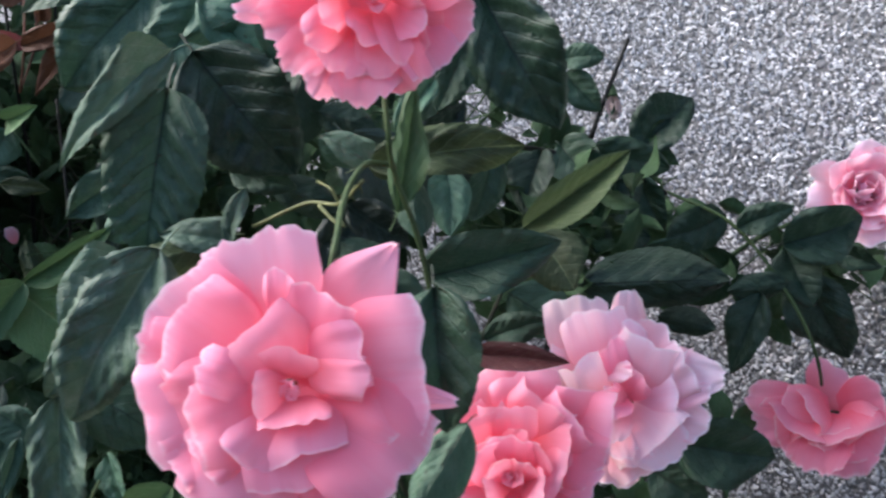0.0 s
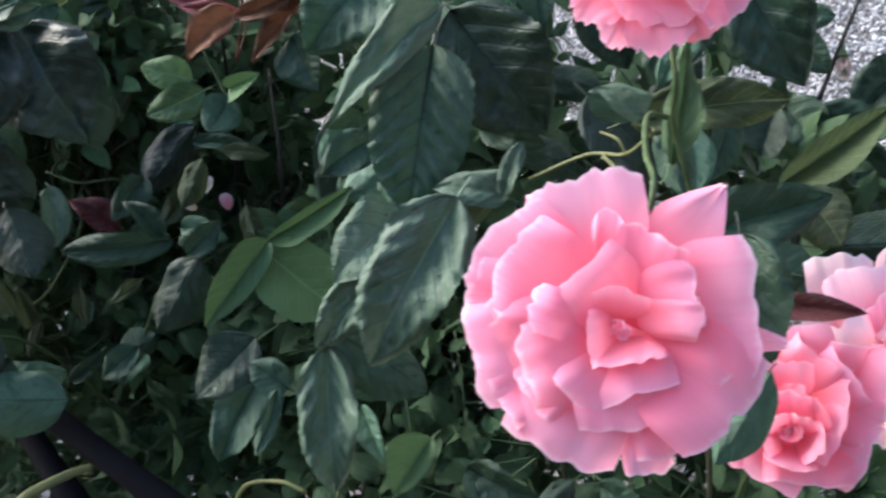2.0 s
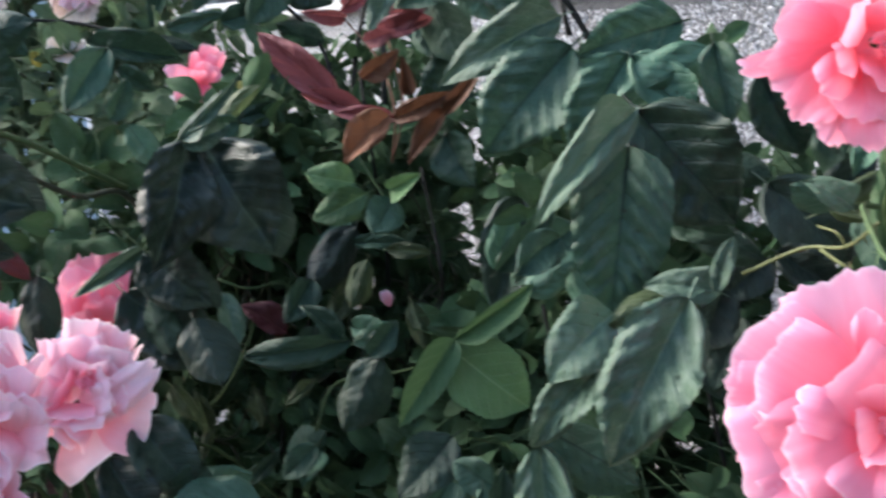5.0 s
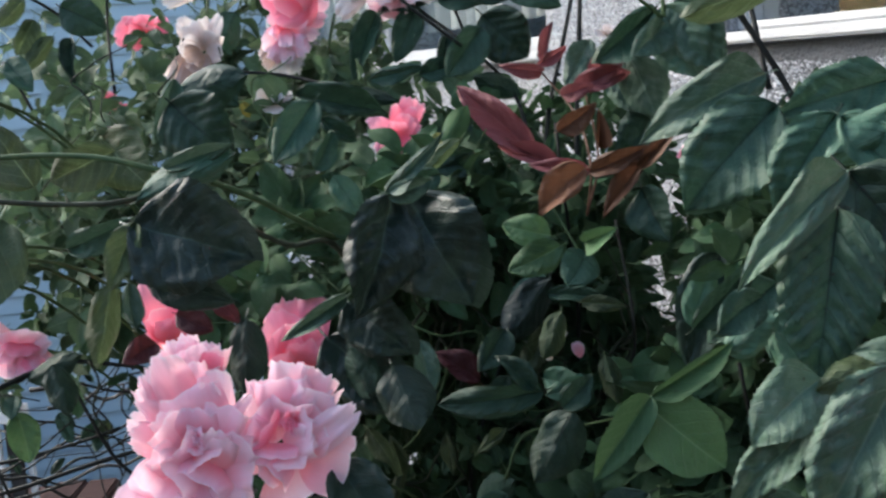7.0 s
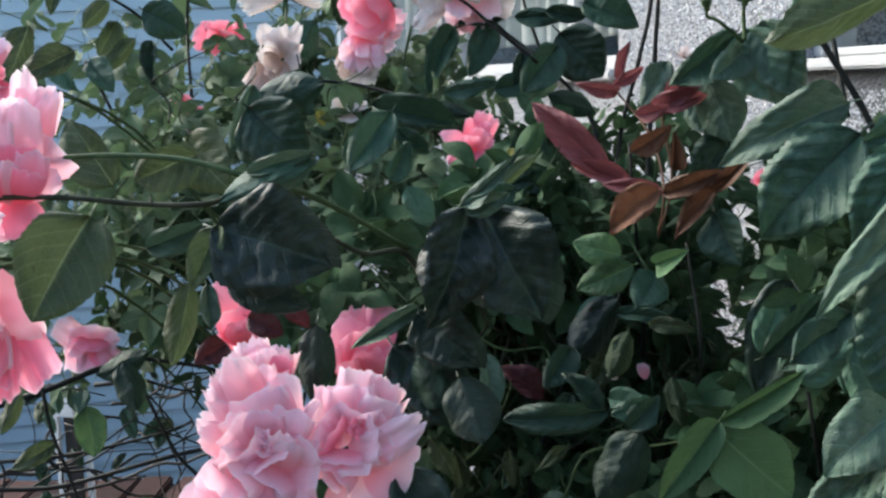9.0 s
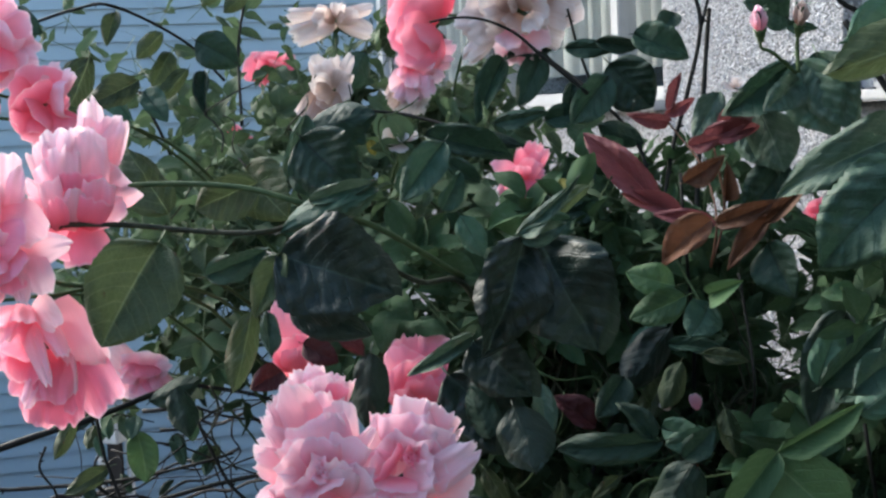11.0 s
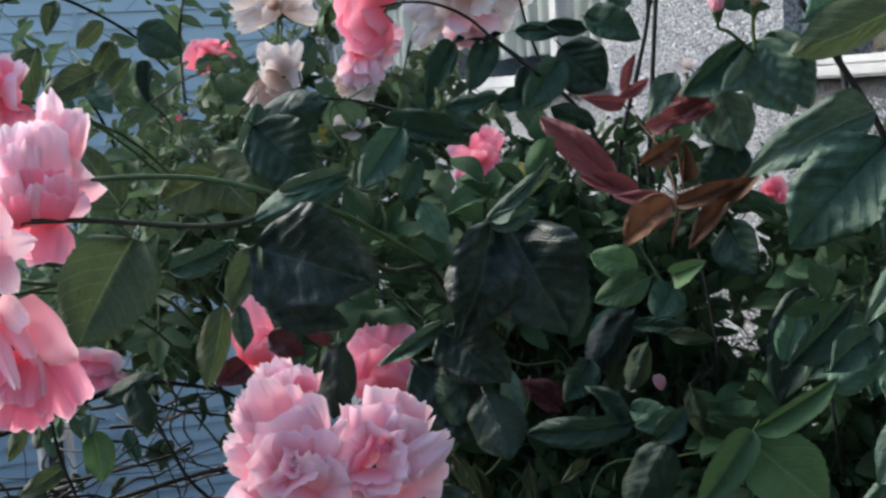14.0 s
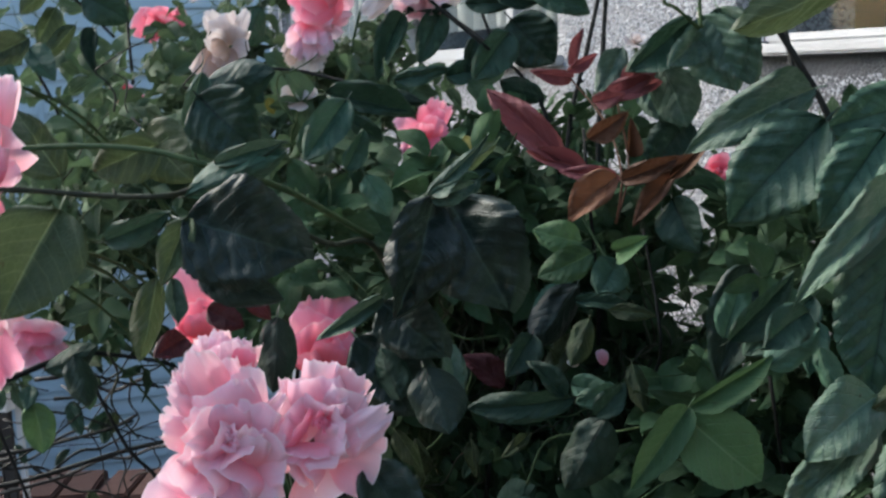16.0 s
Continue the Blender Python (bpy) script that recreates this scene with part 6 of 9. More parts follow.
petal(r, (24, -22, -20), (49, -22, -7), 50, "lilac", square=1, loose=0.05, curl=0.12)
petal(r, (13, 4, -20), (13, 45, -6), 32, "lilac", point=0.3, loose=0.05, curl=0.12)
petal(r, (15, 0, -19), (1, 40, -5), 55, "shell", square=1, loose=0.05, curl=0.12)
petal(r, (2, 0, -19), (-15, 26, -4), 45, "lilac", square=1, fray=0.02, loose=0.05, curl=0.4)
petal(r, (-3, -13, -19), (-27, -5, -3), 45, "lilac", square=1, loose=0.05, curl=0.12)
petal(r, (24, -18, -18), (42, -3, -2), 45, "lilac", square=1, loose=0.05, curl=0.12)
petal(r, (18, -4, -18), (30, 25, -1), 45, "shell", square=1, loose=0.05, curl=0.12)
petal(r, (6, -9, -17), (-19, 16, 0), 48, "lilac", square=1, loose=0.05, curl=0.12)
petal(r, (9, -4, -17), (6, 22, 1), 55, "shell", loose=0.05, curl=0.4)
petal(r, (2, -13, -17), (-17, -22, 2), 55, "lilac", square=1, loose=0.05, curl=0.12)
petal(r, (18, -18, -16), (7, -32, 3), 55, "shell", square=1, loose=0.05, curl=0.12)
petal(r, (22, -22, -16), (27, 0, 4), 35, "lilac", point=0.2, loose=0.05, curl=0.12)
petal(r, (6, -9, -15), (-6, 0, 5), 40, "shell", loose=0.2, curl=0.12)
petal(r, (18, -11, -15), (21, 6, 6), 33, "lilac", point=0.2, loose=0.05, curl=0.12)
petal(r, (6, -9, -15), (13, -17, 7), 40, "lilac", loose=0.2, curl=0.12)
heart(r, (6, -1, 0), 11, "shell")
rose((-0.666, 0.776, 1.032), (0.199, -0.802, 0.490), 0.118, "lilac", 0.60, 9, "pale pink rose under two larger blooms", 24, stem=[(-0.679, 0.828, 0.990), (-0.739, 1.011, 0.940), (-0.816, 1.246, 0.743)], ruffle=0.13, fray=0.02, inner='pink')
r = bloom((-0.672, 0.843, 1.140), (0.465, -0.858, 0.220), (-0.042, 0.227, 0.973), 0.075, 10, "half-open pale pink rose above two full blooms", (0, -9, -25), [(-0.681, 0.858, 1.078), (-0.740, 1.030, 1.028), (-0.816, 1.252, 0.846)])
petal(r, (-1, -11, -18), (-21, 19, -15), 39, "lilac", square=1, fray=0.03, loose=0.1)
petal(r, (-1, -11, -17), (-11, 27, -13), 37, "lilac", square=1, fray=0.03, loose=0.1)
petal(r, (2, -11, -16), (5, 22, -11), 40, "shell", square=1, fray=0.03, loose=0.1)
petal(r, (6, -13, -16), (16, 17, -8), 36, "lilac", square=1, fray=0.03, loose=0.1)
petal(r, (8, -16, -15), (18, 5, -6), 26, "lilac", loose=0.1)
petal(r, (-1, -13, -14), (-9, 15, -4), 33, "shell", square=1, fold=0.2, loose=0.1)
petal(r, (4, -13, -13), (1, 19, -2), 26, "lilac", point=0.1, fold=0.4, loose=0.1)
petal(r, (7, -13, -12), (12, 12, 1), 26, "pink", square=1, loose=0.1)
petal(r, (1, -16, -11), (-4, 2, 3), 36, "lilac", square=1, loose=0.1)
petal(r, (6, -16, -10), (8, 0, 5), 32, "shell", square=1, loose=0.1)
r = bloom((-0.584, 0.826, 1.099), (0.397, -0.877, 0.270), (-0.058, 0.269, 0.961), 0.100, 11, "pale pink full-blown rose with frayed petal edges", (0, 0, -36), [(-0.593, 0.874, 1.026), (-0.554, 1.005, 0.976), (-0.503, 1.175, 0.799)])
ring(r, 5, 26, -24, "lilac")
petal(r, (-8, -38, -24), (10, -64, -20), 77, "lilac", square=1, loose=0.05, curl=0.12)
petal(r, (10, -25, -24), (47, -41, -19), 56, "lilac", square=1, loose=0.05, curl=0.12)
petal(r, (17, 3, -23), (34, 13, -18), 28, "lilac", fray=0.04, curl=0.12)
petal(r, (15, 7, -23), (33, 27, -17), 31, "lilac", fray=0.04, curl=0.12)
petal(r, (-17, 12, -22), (-28, 31, -16), 28, "lilac", point=0.2, fray=0.03, loose=0.05, curl=0.12)
petal(r, (10, 12, -22), (26, 41, -15), 43, "lilac", square=1, fray=0.03, loose=0.05, curl=0.12)
petal(r, (1, 12, -22), (10, 47, -14), 46, "lilac", square=1, fray=0.02, loose=0.05, curl=0.12)
petal(r, (-13, 12, -21), (-13, 35, -12), 39, "lilac", square=1, fray=0.03, loose=0.05, curl=0.12)
petal(r, (-17, -11, -21), (-34, 16, -11), 41, "lilac", loose=0.05, curl=0.12)
petal(r, (-17, -20, -20), (-38, -2, -10), 51, "shell", square=1, loose=0.05, curl=0.12)
petal(r, (-17, -29, -20), (-33, -21, -9), 41, "lilac", loose=0.05, curl=0.12)
petal(r, (-13, -34, -20), (-24, -38, -8), 36, "lilac", curl=0.12)
petal(r, (1, 3, -19), (-1, 35, -7), 56, "shell", square=1, loose=0.05, curl=0.12)
petal(r, (10, -2, -19), (23, 25, -6), 46, "lilac", square=1, loose=0.05, curl=0.1)
petal(r, (15, -6, -18), (28, 3, -5), 41, "lilac", loose=0.05, curl=0.12)
petal(r, (-11, -6, -18), (-27, 4, -4), 56, "shell", square=1, loose=0.05, curl=0.12)
petal(r, (5, 3, -18), (16, 23, -3), 29, "lilac", point=0.2, loose=0.05, curl=0.4)
petal(r, (-6, -34, -17), (55, 8, -2), 32, "lilac", curl=0.4, fray=0.02, loose=0.05)
petal(r, (5, -20, -17), (29, -9, -1), 41, "lilac", loose=0.05, curl=0.12)
petal(r, (-8, -20, -16), (-17, -38, 1), 46, "shell", square=1, loose=0.05, curl=0.12)
petal(r, (1, -20, -16), (10, -33, 2), 46, "lilac", loose=0.05, curl=0.12)
petal(r, (-4, -2, -16), (-1, 17, 3), 51, "shell", loose=0.2, curl=0.12)
petal(r, (-13, -9, -15), (-20, -6, 4), 41, "pink", loose=0.2, curl=0.12)
petal(r, (-4, -20, -15), (17, -14, 5), 36, "lilac", square=1, loose=0.05, curl=0.4)
petal(r, (-11, -16, -14), (-12, -28, 6), 41, "shell", loose=0.2, curl=0.12)
petal(r, (5, -4, -14), (17, -1, 7), 33, "shell", loose=0.2, curl=0.12)
heart(r, (1, -1, 0), 13, "pink")
r = bloom((-0.658, 1.014, 1.101), (0.395, -0.891, 0.225), (-0.042, 0.227, 0.973), 0.085, 12, "coral half-open rose in the shade of dark leaves", (0, -10, -28), [(-0.662, 1.045, 1.066), (-0.728, 1.152, 1.016), (-0.812, 1.289, 0.835)])
ring(r, 3, 21, -20, "coral")
petal(r, (0, -3, -20), (-3, 60, -17), 59, "coral", fray=0.03)
petal(r, (3, -3, -19), (20, 64, -14), 43, "coral", square=1)
petal(r, (-3, -3, -18), (-19, 49, -10), 47, "coral")
petal(r, (5, -3, -17), (27, 26, -7), 43, "coral", point=0.3)
petal(r, (0, -8, -16), (-19, 24, -4), 47, "coral")
petal(r, (1, -8, -14), (4, 38, -1), 63, "hot")
petal(r, (-3, -8, -13), (-14, 9, 3), 43, "coral")
petal(r, (3, -8, -12), (14, 16, 6), 43, "coral")
r = bloom((-0.729, 0.910, 1.153), (0.482, -0.855, 0.193), (-0.032, 0.203, 0.979), 0.085, 13, "coral rose partly hidden behind a dark leaf", (0, -10, -28), [(-0.725, 0.926, 1.103), (-0.769, 1.074, 1.053), (-0.825, 1.265, 0.872)])
ring(r, 3, 17, -20, "coral")
petal(r, (0, -4, -20), (-16, 56, -17), 49, "coral", point=0.4)
petal(r, (3, -5, -19), (15, 23, -13), 33, "coral", point=0.5)
petal(r, (-3, -5, -18), (-22, 3, -9), 33, "coral", point=0.3)
petal(r, (5, -5, -16), (22, 11, -6), 22, "coral", point=0.6)
petal(r, (0, -5, -15), (-5, 26, -2), 43, "hot")
petal(r, (1, -6, -13), (-8, 13, 2), 36, "coral")
petal(r, (3, -6, -12), (6, 11, 6), 30, "coral")
r = bloom((-1.079, 1.159, 1.082), (0.563, -0.805, 0.189), (-0.036, 0.205, 0.978), 0.085, 14, "small soft pink rose", (0, 0, -30), [(-1.121, 1.195, 1.078), (-1.026, 1.249, 1.028), (-0.904, 1.319, 0.802)])
ring(r, 4, 17, -20, "shell")
petal(r, (-1, -7, -20), (-37, 27, -17), 39, "lilac", square=1, loose=0.04, curl=0.09)
petal(r, (-3, -10, -20), (-27, 0, -15), 34, "lilac", curl=0.09)
petal(r, (0, -7, -19), (0, 23, -13), 52, "shell", square=1, loose=0.04, curl=0.09)
petal(r, (7, 0, -18), (22, 19, -12), 39, "lilac", curl=0.09)
petal(r, (7, 0, -18), (34, 8, -10), 36, "lilac", point=0.2, curl=0.09)
petal(r, (8, 0, -17), (44, -22, -8), 28, "lilac", point=0.55, fold=0.4, loose=0, curl=0.09)
petal(r, (8, -3, -16), (34, -35, -6), 28, "lilac", point=0.45, fold=0.4, loose=0, curl=0.09)
petal(r, (7, 0, -16), (20, -38, -5), 25, "shell", point=0.4, loose=0.04, curl=0.09)
petal(r, (-7, 7, -15), (-12, -29, -3), 41, "shell", square=1, loose=0.04, curl=0.09)
petal(r, (1, 7, -15), (1, -35, -1), 49, "shell", square=1, loose=0.04, curl=0.09)
petal(r, (0, 0, -14), (15, -31, 1), 30, "pink", curl=0.09)
petal(r, (-5, 0, -13), (-16, -15, 2), 28, "lilac", curl=0.09)
petal(r, (0, 7, -13), (-4, -7, 4), 39, "pink", loose=0.2, curl=0.09)
petal(r, (4, 7, -12), (12, -7, 6), 34, "pink", curl=0.09)
r = bloom((-0.749, 0.641, 1.316), (0.595, -0.801, 0.064), (0.011, 0.088, 0.996), 0.110, 15, "tall half-open shell pink rose seen from the side", (0, -13, -37), [(-0.767, 0.668, 1.274), (-0.796, 0.907, 1.224), (-0.833, 1.214, 1.049)])
petal(r, (0, -8, -26), (-6, -36, -22), 36, "pink", square=1, loose=0.04, curl=0.09)
petal(r, (4, -8, -26), (7, -39, -21), 38, "pink", square=1, loose=0.04, curl=0.09)
petal(r, (12, 24, -25), (7, 82, -19), 29, "lilac", point=0.45, loose=0, curl=0.09)
petal(r, (14, 24, -25), (31, 69, -18), 28, "lilac", point=0.4, loose=0, curl=0.09)
petal(r, (13, 24, -24), (18, 69, -16), 31, "lilac", square=1, loose=0, curl=0.09)
petal(r, (15, 10, -24), (32, 27, -15), 41, "lilac", square=1, loose=0, curl=0.09)
petal(r, (7, -9, -23), (31, 9, -14), 26, "shell", point=0.2, loose=0.04, curl=0.09)
petal(r, (-6, -6, -23), (-27, 48, -12), 28, "lilac", square=1, loose=0.04, curl=0.09)
petal(r, (-14, -4, -22), (-35, 23, -11), 20, "lilac", point=0.4, loose=0.04, curl=0.09)
petal(r, (-4, -6, -22), (-14, 59, -9), 28, "lilac", square=1, loose=0.04, curl=0.4)
petal(r, (-2, -8, -21), (0, 61, -8), 32, "lilac", square=1, loose=0.04, curl=0.09)
petal(r, (-14, -9, -21), (-35, 9, -6), 20, "shell", point=0.2, loose=0.04, curl=0.09)
petal(r, (-11, -11, -20), (-28, -2, -5), 22, "pink", loose=0.2, curl=0.09)
petal(r, (-5, -9, -20), (-22, 37, -4), 24, "shell", square=1, loose=0.04, curl=0.09)
petal(r, (11, 4, -19), (7, 57, -2), 28, "lilac", square=1, fold=0.3, loose=0.04, curl=0.1)
petal(r, (0, -11, -19), (4, 28, -1), 33, "pink", square=1, loose=0.04, curl=0.09)
petal(r, (-8, -11, -18), (-8, 47, 1), 23, "lilac", square=1, fold=0.4, loose=0.04, curl=0.09)
petal(r, (12, -8, -17), (16, 23, 2), 26, "shell", square=1, loose=0.04, curl=0.09)
petal(r, (-12, -11, -17), (-20, 23, 3), 20, "lilac", square=1, fold=0.4, loose=0.04, curl=0.09)
petal(r, (-6, -13, -16), (0, 17, 5), 21, "lilac", point=0.35, fold=0.4, loose=0.04, curl=0.09)
petal(r, (4, -12, -16), (12, 9, 6), 26, "pink", square=1, loose=0.04, curl=0.09)
petal(r, (-12, -13, -15), (-15, 10, 8), 18, "pink", point=0.2, loose=0.04, curl=0.09)
r = bloom((-0.755, 0.561, 1.298), (0.643, -0.761, 0.091), (-0.001, 0.118, 0.993), 0.115, 17, "large shell pink rose with folded-back petals", (0, 0, -41), [(-0.746, 0.618, 1.268), (-0.783, 0.874, 1.218), (-0.829, 1.204, 1.022)])
ring(r, 5, 28, -28, "shell")
petal(r, (5, 15, -28), (5, 66, -23), 28, "lilac", square=1, loose=0.04, curl=0.09)
petal(r, (7, 15, -27), (15, 55, -22), 19, "lilac", curl=0.09)
petal(r, (0, 18, -27), (-18, 57, -20), 31, "lilac", point=0.4, fold=0.2, loose=0.04, curl=0.09)
petal(r, (11, 0, -26), (49, 6, -19), 37, "lilac", point=0.8, fold=0.25, loose=0, curl=0.09)
petal(r, (18, 4, -26), (33, -29, -17), 25, "lilac", loose=0.04, curl=0.09)
petal(r, (-11, 11, -25), (-15, 45, -16), 23, "lilac", point=0.2, curl=0.09)
petal(r, (-15, 7, -24), (-26, 32, -15), 28, "lilac", point=0.2, curl=0.09)
petal(r, (-22, -7, -24), (-37, 4, -13), 29, "shell", curl=0.09)
petal(r, (4, 29, -23), (30, 8, -12), 42, "lilac", point=0.55, fold=0.3, loose=0, curl=0.09)
petal(r, (-11, -15, -23), (-16, -34, -10), 25, "pink", curl=0.09)
petal(r, (4, -15, -22), (-7, -39, -9), 23, "lilac", point=0.3, fray=0.012, curl=0.09)
petal(r, (0, 29, -22), (-7, 49, -7), 26, "lilac", point=0.3, fold=0.3, curl=0.09)
petal(r, (11, 4, -21), (19, -34, -6), 19, "lilac", point=0.5, fold=0.5, loose=0, curl=0.09)
petal(r, (9, -4, -21), (13, -28, -5), 25, "pink", loose=0.2, curl=0.09)
petal(r, (1, 14, -20), (-2, 43, -3), 13, "lilac", point=0.4, fold=0.5, curl=0.09)
petal(r, (-5, 7, -20), (-25, 18, -2), 29, "shell", square=1, curl=0.09)
petal(r, (0, 11, -19), (18, 4, 0), 34, "pink", loose=0.2, curl=0.09)
petal(r, (-7, 0, -19), (-29, -15, 1), 38, "pink", curl=0.09)
petal(r, (4, -4, -18), (12, -18, 2), 34, "pink", curl=0.09)
petal(r, (7, -15, -18), (-9, -34, 4), 19, "lilac", point=0.3, curl=0.4, loose=0.04)
petal(r, (-7, -7, -17), (-18, -25, 5), 25, "shell", curl=0.09)
petal(r, (-4, 4, -17), (1, 15, 7), 22, "shell", loose=0.2, curl=0.09)
petal(r, (0, -4, -16), (-3, -18, 8), 25, "shell", curl=0.09)
heart(r, (-15, -4, 0), 12, "pink")
r = bloom((-0.752, 0.598, 1.227), (0.613, -0.772, 0.167), (-0.030, 0.189, 0.982), 0.110, 18, "drooping pink rose below a larger bloom", (0, 0, -39), [(-0.770, 0.628, 1.258), (-0.798, 0.881, 1.208), (-0.834, 1.206, 0.950)])
petal(r, (19, 10, -26), (47, -39, -22), 28, "pink", point=0.1, square=1, loose=0.04, curl=0.09)
petal(r, (17, 4, -26), (40, -47, -21), 26, "pink", point=0.2, loose=0.04, curl=0.09)
petal(r, (8, 35, -25), (31, -15, -19), 40, "lilac", square=1, fold=0.15, loose=0, curl=0.3)
petal(r, (2, 19, -25), (23, 4, -18), 30, "lilac", loose=0.04, curl=0.09)
petal(r, (-10, 10, -24), (-26, -8, -17), 28, "pink", loose=0.2, curl=0.09)
petal(r, (-6, 0, -24), (-20, -21, -16), 30, "coral", loose=0.2, curl=0.09)
petal(r, (-4, -4, -24), (-13, -36, -14), 28, "pink", loose=0.2, curl=0.09)
petal(r, (0, -4, -23), (-5, -51, -13), 27, "coral", point=0.2, loose=0.2, curl=0.09)
petal(r, (6, -4, -23), (6, -54, -12), 30, "coral", square=1, loose=0.04, curl=0.09)
petal(r, (10, -4, -22), (16, -54, -10), 28, "coral", square=1, loose=0.04, curl=0.09)
petal(r, (15, 0, -22), (21, -46, -9), 21, "pink", point=0.2, loose=0.04, curl=0.09)
petal(r, (13, 4, -21), (20, -31, -8), 15, "lilac", point=0.4, fold=0.3, loose=0.04, curl=0.09)
petal(r, (-8, 4, -21), (-14, -24, -7), 28, "hot", loose=0.3, curl=0.09)
petal(r, (2, 0, -20), (0, -35, -5), 30, "hot", loose=0.3, curl=0.09)
petal(r, (0, -4, -20), (-10, -41, -4), 15, "shell", point=0.3, fold=0.5, loose=0.2, curl=0.09)
petal(r, (8, -4, -19), (10, -38, -3), 26, "coral", loose=0.2, curl=0.09)
petal(r, (-6, 8, -19), (-22, 0, -1), 30, "pink", curl=0.5, loose=0.04)
petal(r, (-2, 15, -18), (-16, 8, 0), 26, "coral", loose=0.2, curl=0.09)
petal(r, (-13, 25, -18), (-32, 17, 1), 20, "shell", point=0.2, curl=0.09)
petal(r, (-15, 29, -17), (-30, 4, 3), 18, "shell", point=0.3, curl=0.09)
petal(r, (-15, 31, -17), (-10, 18, 4), 22, "shell", fray=0.012, curl=0.09)
petal(r, (-6, 35, -16), (10, 15, 5), 24, "lilac", point=0.2, curl=0.09)
petal(r, (-4, 25, -16), (13, -5, 6), 21, "shell", point=0.55, fold=0.4, loose=0, curl=0.09)
petal(r, (-13, 20, -15), (4, -25, 8), 18, "lilac", point=0.65, fold=0.4, loose=0, curl=0.09)
r = bloom((-0.848, 0.647, 1.237), (0.651, -0.746, 0.141), (-0.021, 0.168, 0.986), 0.090, 19, "pink rose half hidden behind other blooms", (0, 0, -32), [(-0.877, 0.684, 1.244), (-0.867, 0.917, 1.194), (-0.855, 1.217, 0.949)])
petal(r, (4, 4, -22), (10, -41, -18), 42, "coral", point=0.4, fold=0.3, loose=0)
petal(r, (-4, 4, -20), (-9, -30, -13), 46, "pink", point=0.2, loose=0.1)
petal(r, (13, 0, -18), (19, -34, -8), 23, "pink", point=0.2, loose=0.1)
petal(r, (-13, 4, -16), (-29, -21, -3), 46, "coral")
petal(r, (6, 0, -14), (13, -21, 1), 28, "pink", loose=0.2)
petal(r, (-6, 4, -13), (-4, -17, 6), 42, "hot", loose=0.2)
r = bloom((-0.908, 0.752, 1.447), (0.639, -0.766, -0.068), (0.061, -0.037, 0.997), 0.110, 20, "pink rose high on the bush", (0, 0, -39), [(-0.951, 0.786, 1.412), (-0.916, 0.983, 1.362), (-0.870, 1.237, 1.164)])
ring(r, 6, 36, -26, "shell")
petal(r, (-2, 0, -26), (-3, 42, -22), 61, "shell", fray=0.02, loose=0.1)
petal(r, (2, 3, -25), (14, 35, -19), 42, "lilac", loose=0.1, point=0.25, fold=0.2)
petal(r, (2, 0, -24), (31, 18, -16), 42, "shell", loose=0.1)
petal(r, (5, -3, -23), (35, -16, -13), 47, "shell", loose=0.1, point=0.25, fold=0.2)
petal(r, (-2, -7, -22), (20, -30, -10), 52, "shell", loose=0.1)
petal(r, (-5, -7, -21), (-8, -43, -7), 42, "coral", loose=0.1, point=0.25, fold=0.2)
petal(r, (-9, 0, -20), (-27, -17, -4), 56, "shell", loose=0.1)
petal(r, (-9, 7, -19), (-23, 22, -1), 52, "shell", loose=0.1, point=0.25, fold=0.2)
petal(r, (-2, 0, -18), (7, 16, 2), 52, "shell", loose=0.1)
petal(r, (-5, -3, -16), (-2, -23, 5), 52, "pink", loose=0.1, point=0.25, fold=0.2)
petal(r, (-2, -2, -15), (-12, 0, 8), 42, "pink", loose=0.1)
r = bloom((-0.857, 0.746, 1.397), (0.614, -0.789, -0.022), (0.043, 0.006, 0.999), 0.085, 21, "coral pink rose with a pale outer petal", (0, 0, -30), [(-0.880, 0.776, 1.391), (-0.870, 0.977, 1.341), (-0.856, 1.235, 1.116)])
ring(r, 4, 24, -20, "hot")
petal(r, (-2, 0, -20), (2, 31, -17), 49, "hot", loose=0.1)
petal(r, (2, 0, -19), (18, 29, -14), 27, "lilac", square=1, loose=0.1, fray=0.02)
petal(r, (-5, -3, -18), (-28, -3, -10), 49, "hot", loose=0.1)
petal(r, (2, -7, -17), (-16, -28, -7), 44, "hot", loose=0.1, fray=0.02)
petal(r, (5, -7, -16), (7, -25, -4), 53, "hot", loose=0.1)
petal(r, (5, 0, -14), (16, 2, -1), 40, "shell", loose=0.1, fray=0.02)
petal(r, (-2, -3, -13), (-13, 11, 3), 40, "hot", loose=0.1)
petal(r, (2, -5, -12), (-7, -10, 6), 40, "hot", loose=0.1, fray=0.02)
r = bloom((-0.789, 1.431, 1.489), (0.355, -0.932, -0.071), (0.066, -0.051, 0.997), 0.115, 22, "deep pink rose seen from the side in front of the window", (0, 0, -41), [(-0.782, 1.457, 1.503), (-0.734, 1.476, 1.495), (-0.692, 1.490, 1.473)])
petal(r, (5, 5, -28), (-22, 65, -23), 98, "pink")
petal(r, (5, 0, -26), (-49, 46, -19), 84, "coral")
petal(r, (5, 0, -25), (-57, 10, -15), 91, "coral")
petal(r, (2, -5, -23), (-45, -41, -11), 84, "coral")
petal(r, (0, -5, -22), (-22, -49, -7), 70, "coral")
petal(r, (5, 5, -20), (-7, 51, -4), 63, "pink")
petal(r, (0, 0, -19), (-34, 22, 0), 91, "coral")
petal(r, (2, -2, -18), (-35, -22, 4), 77, "coral")
petal(r, (2, 0, -16), (-15, -15, 8), 63, "coral")
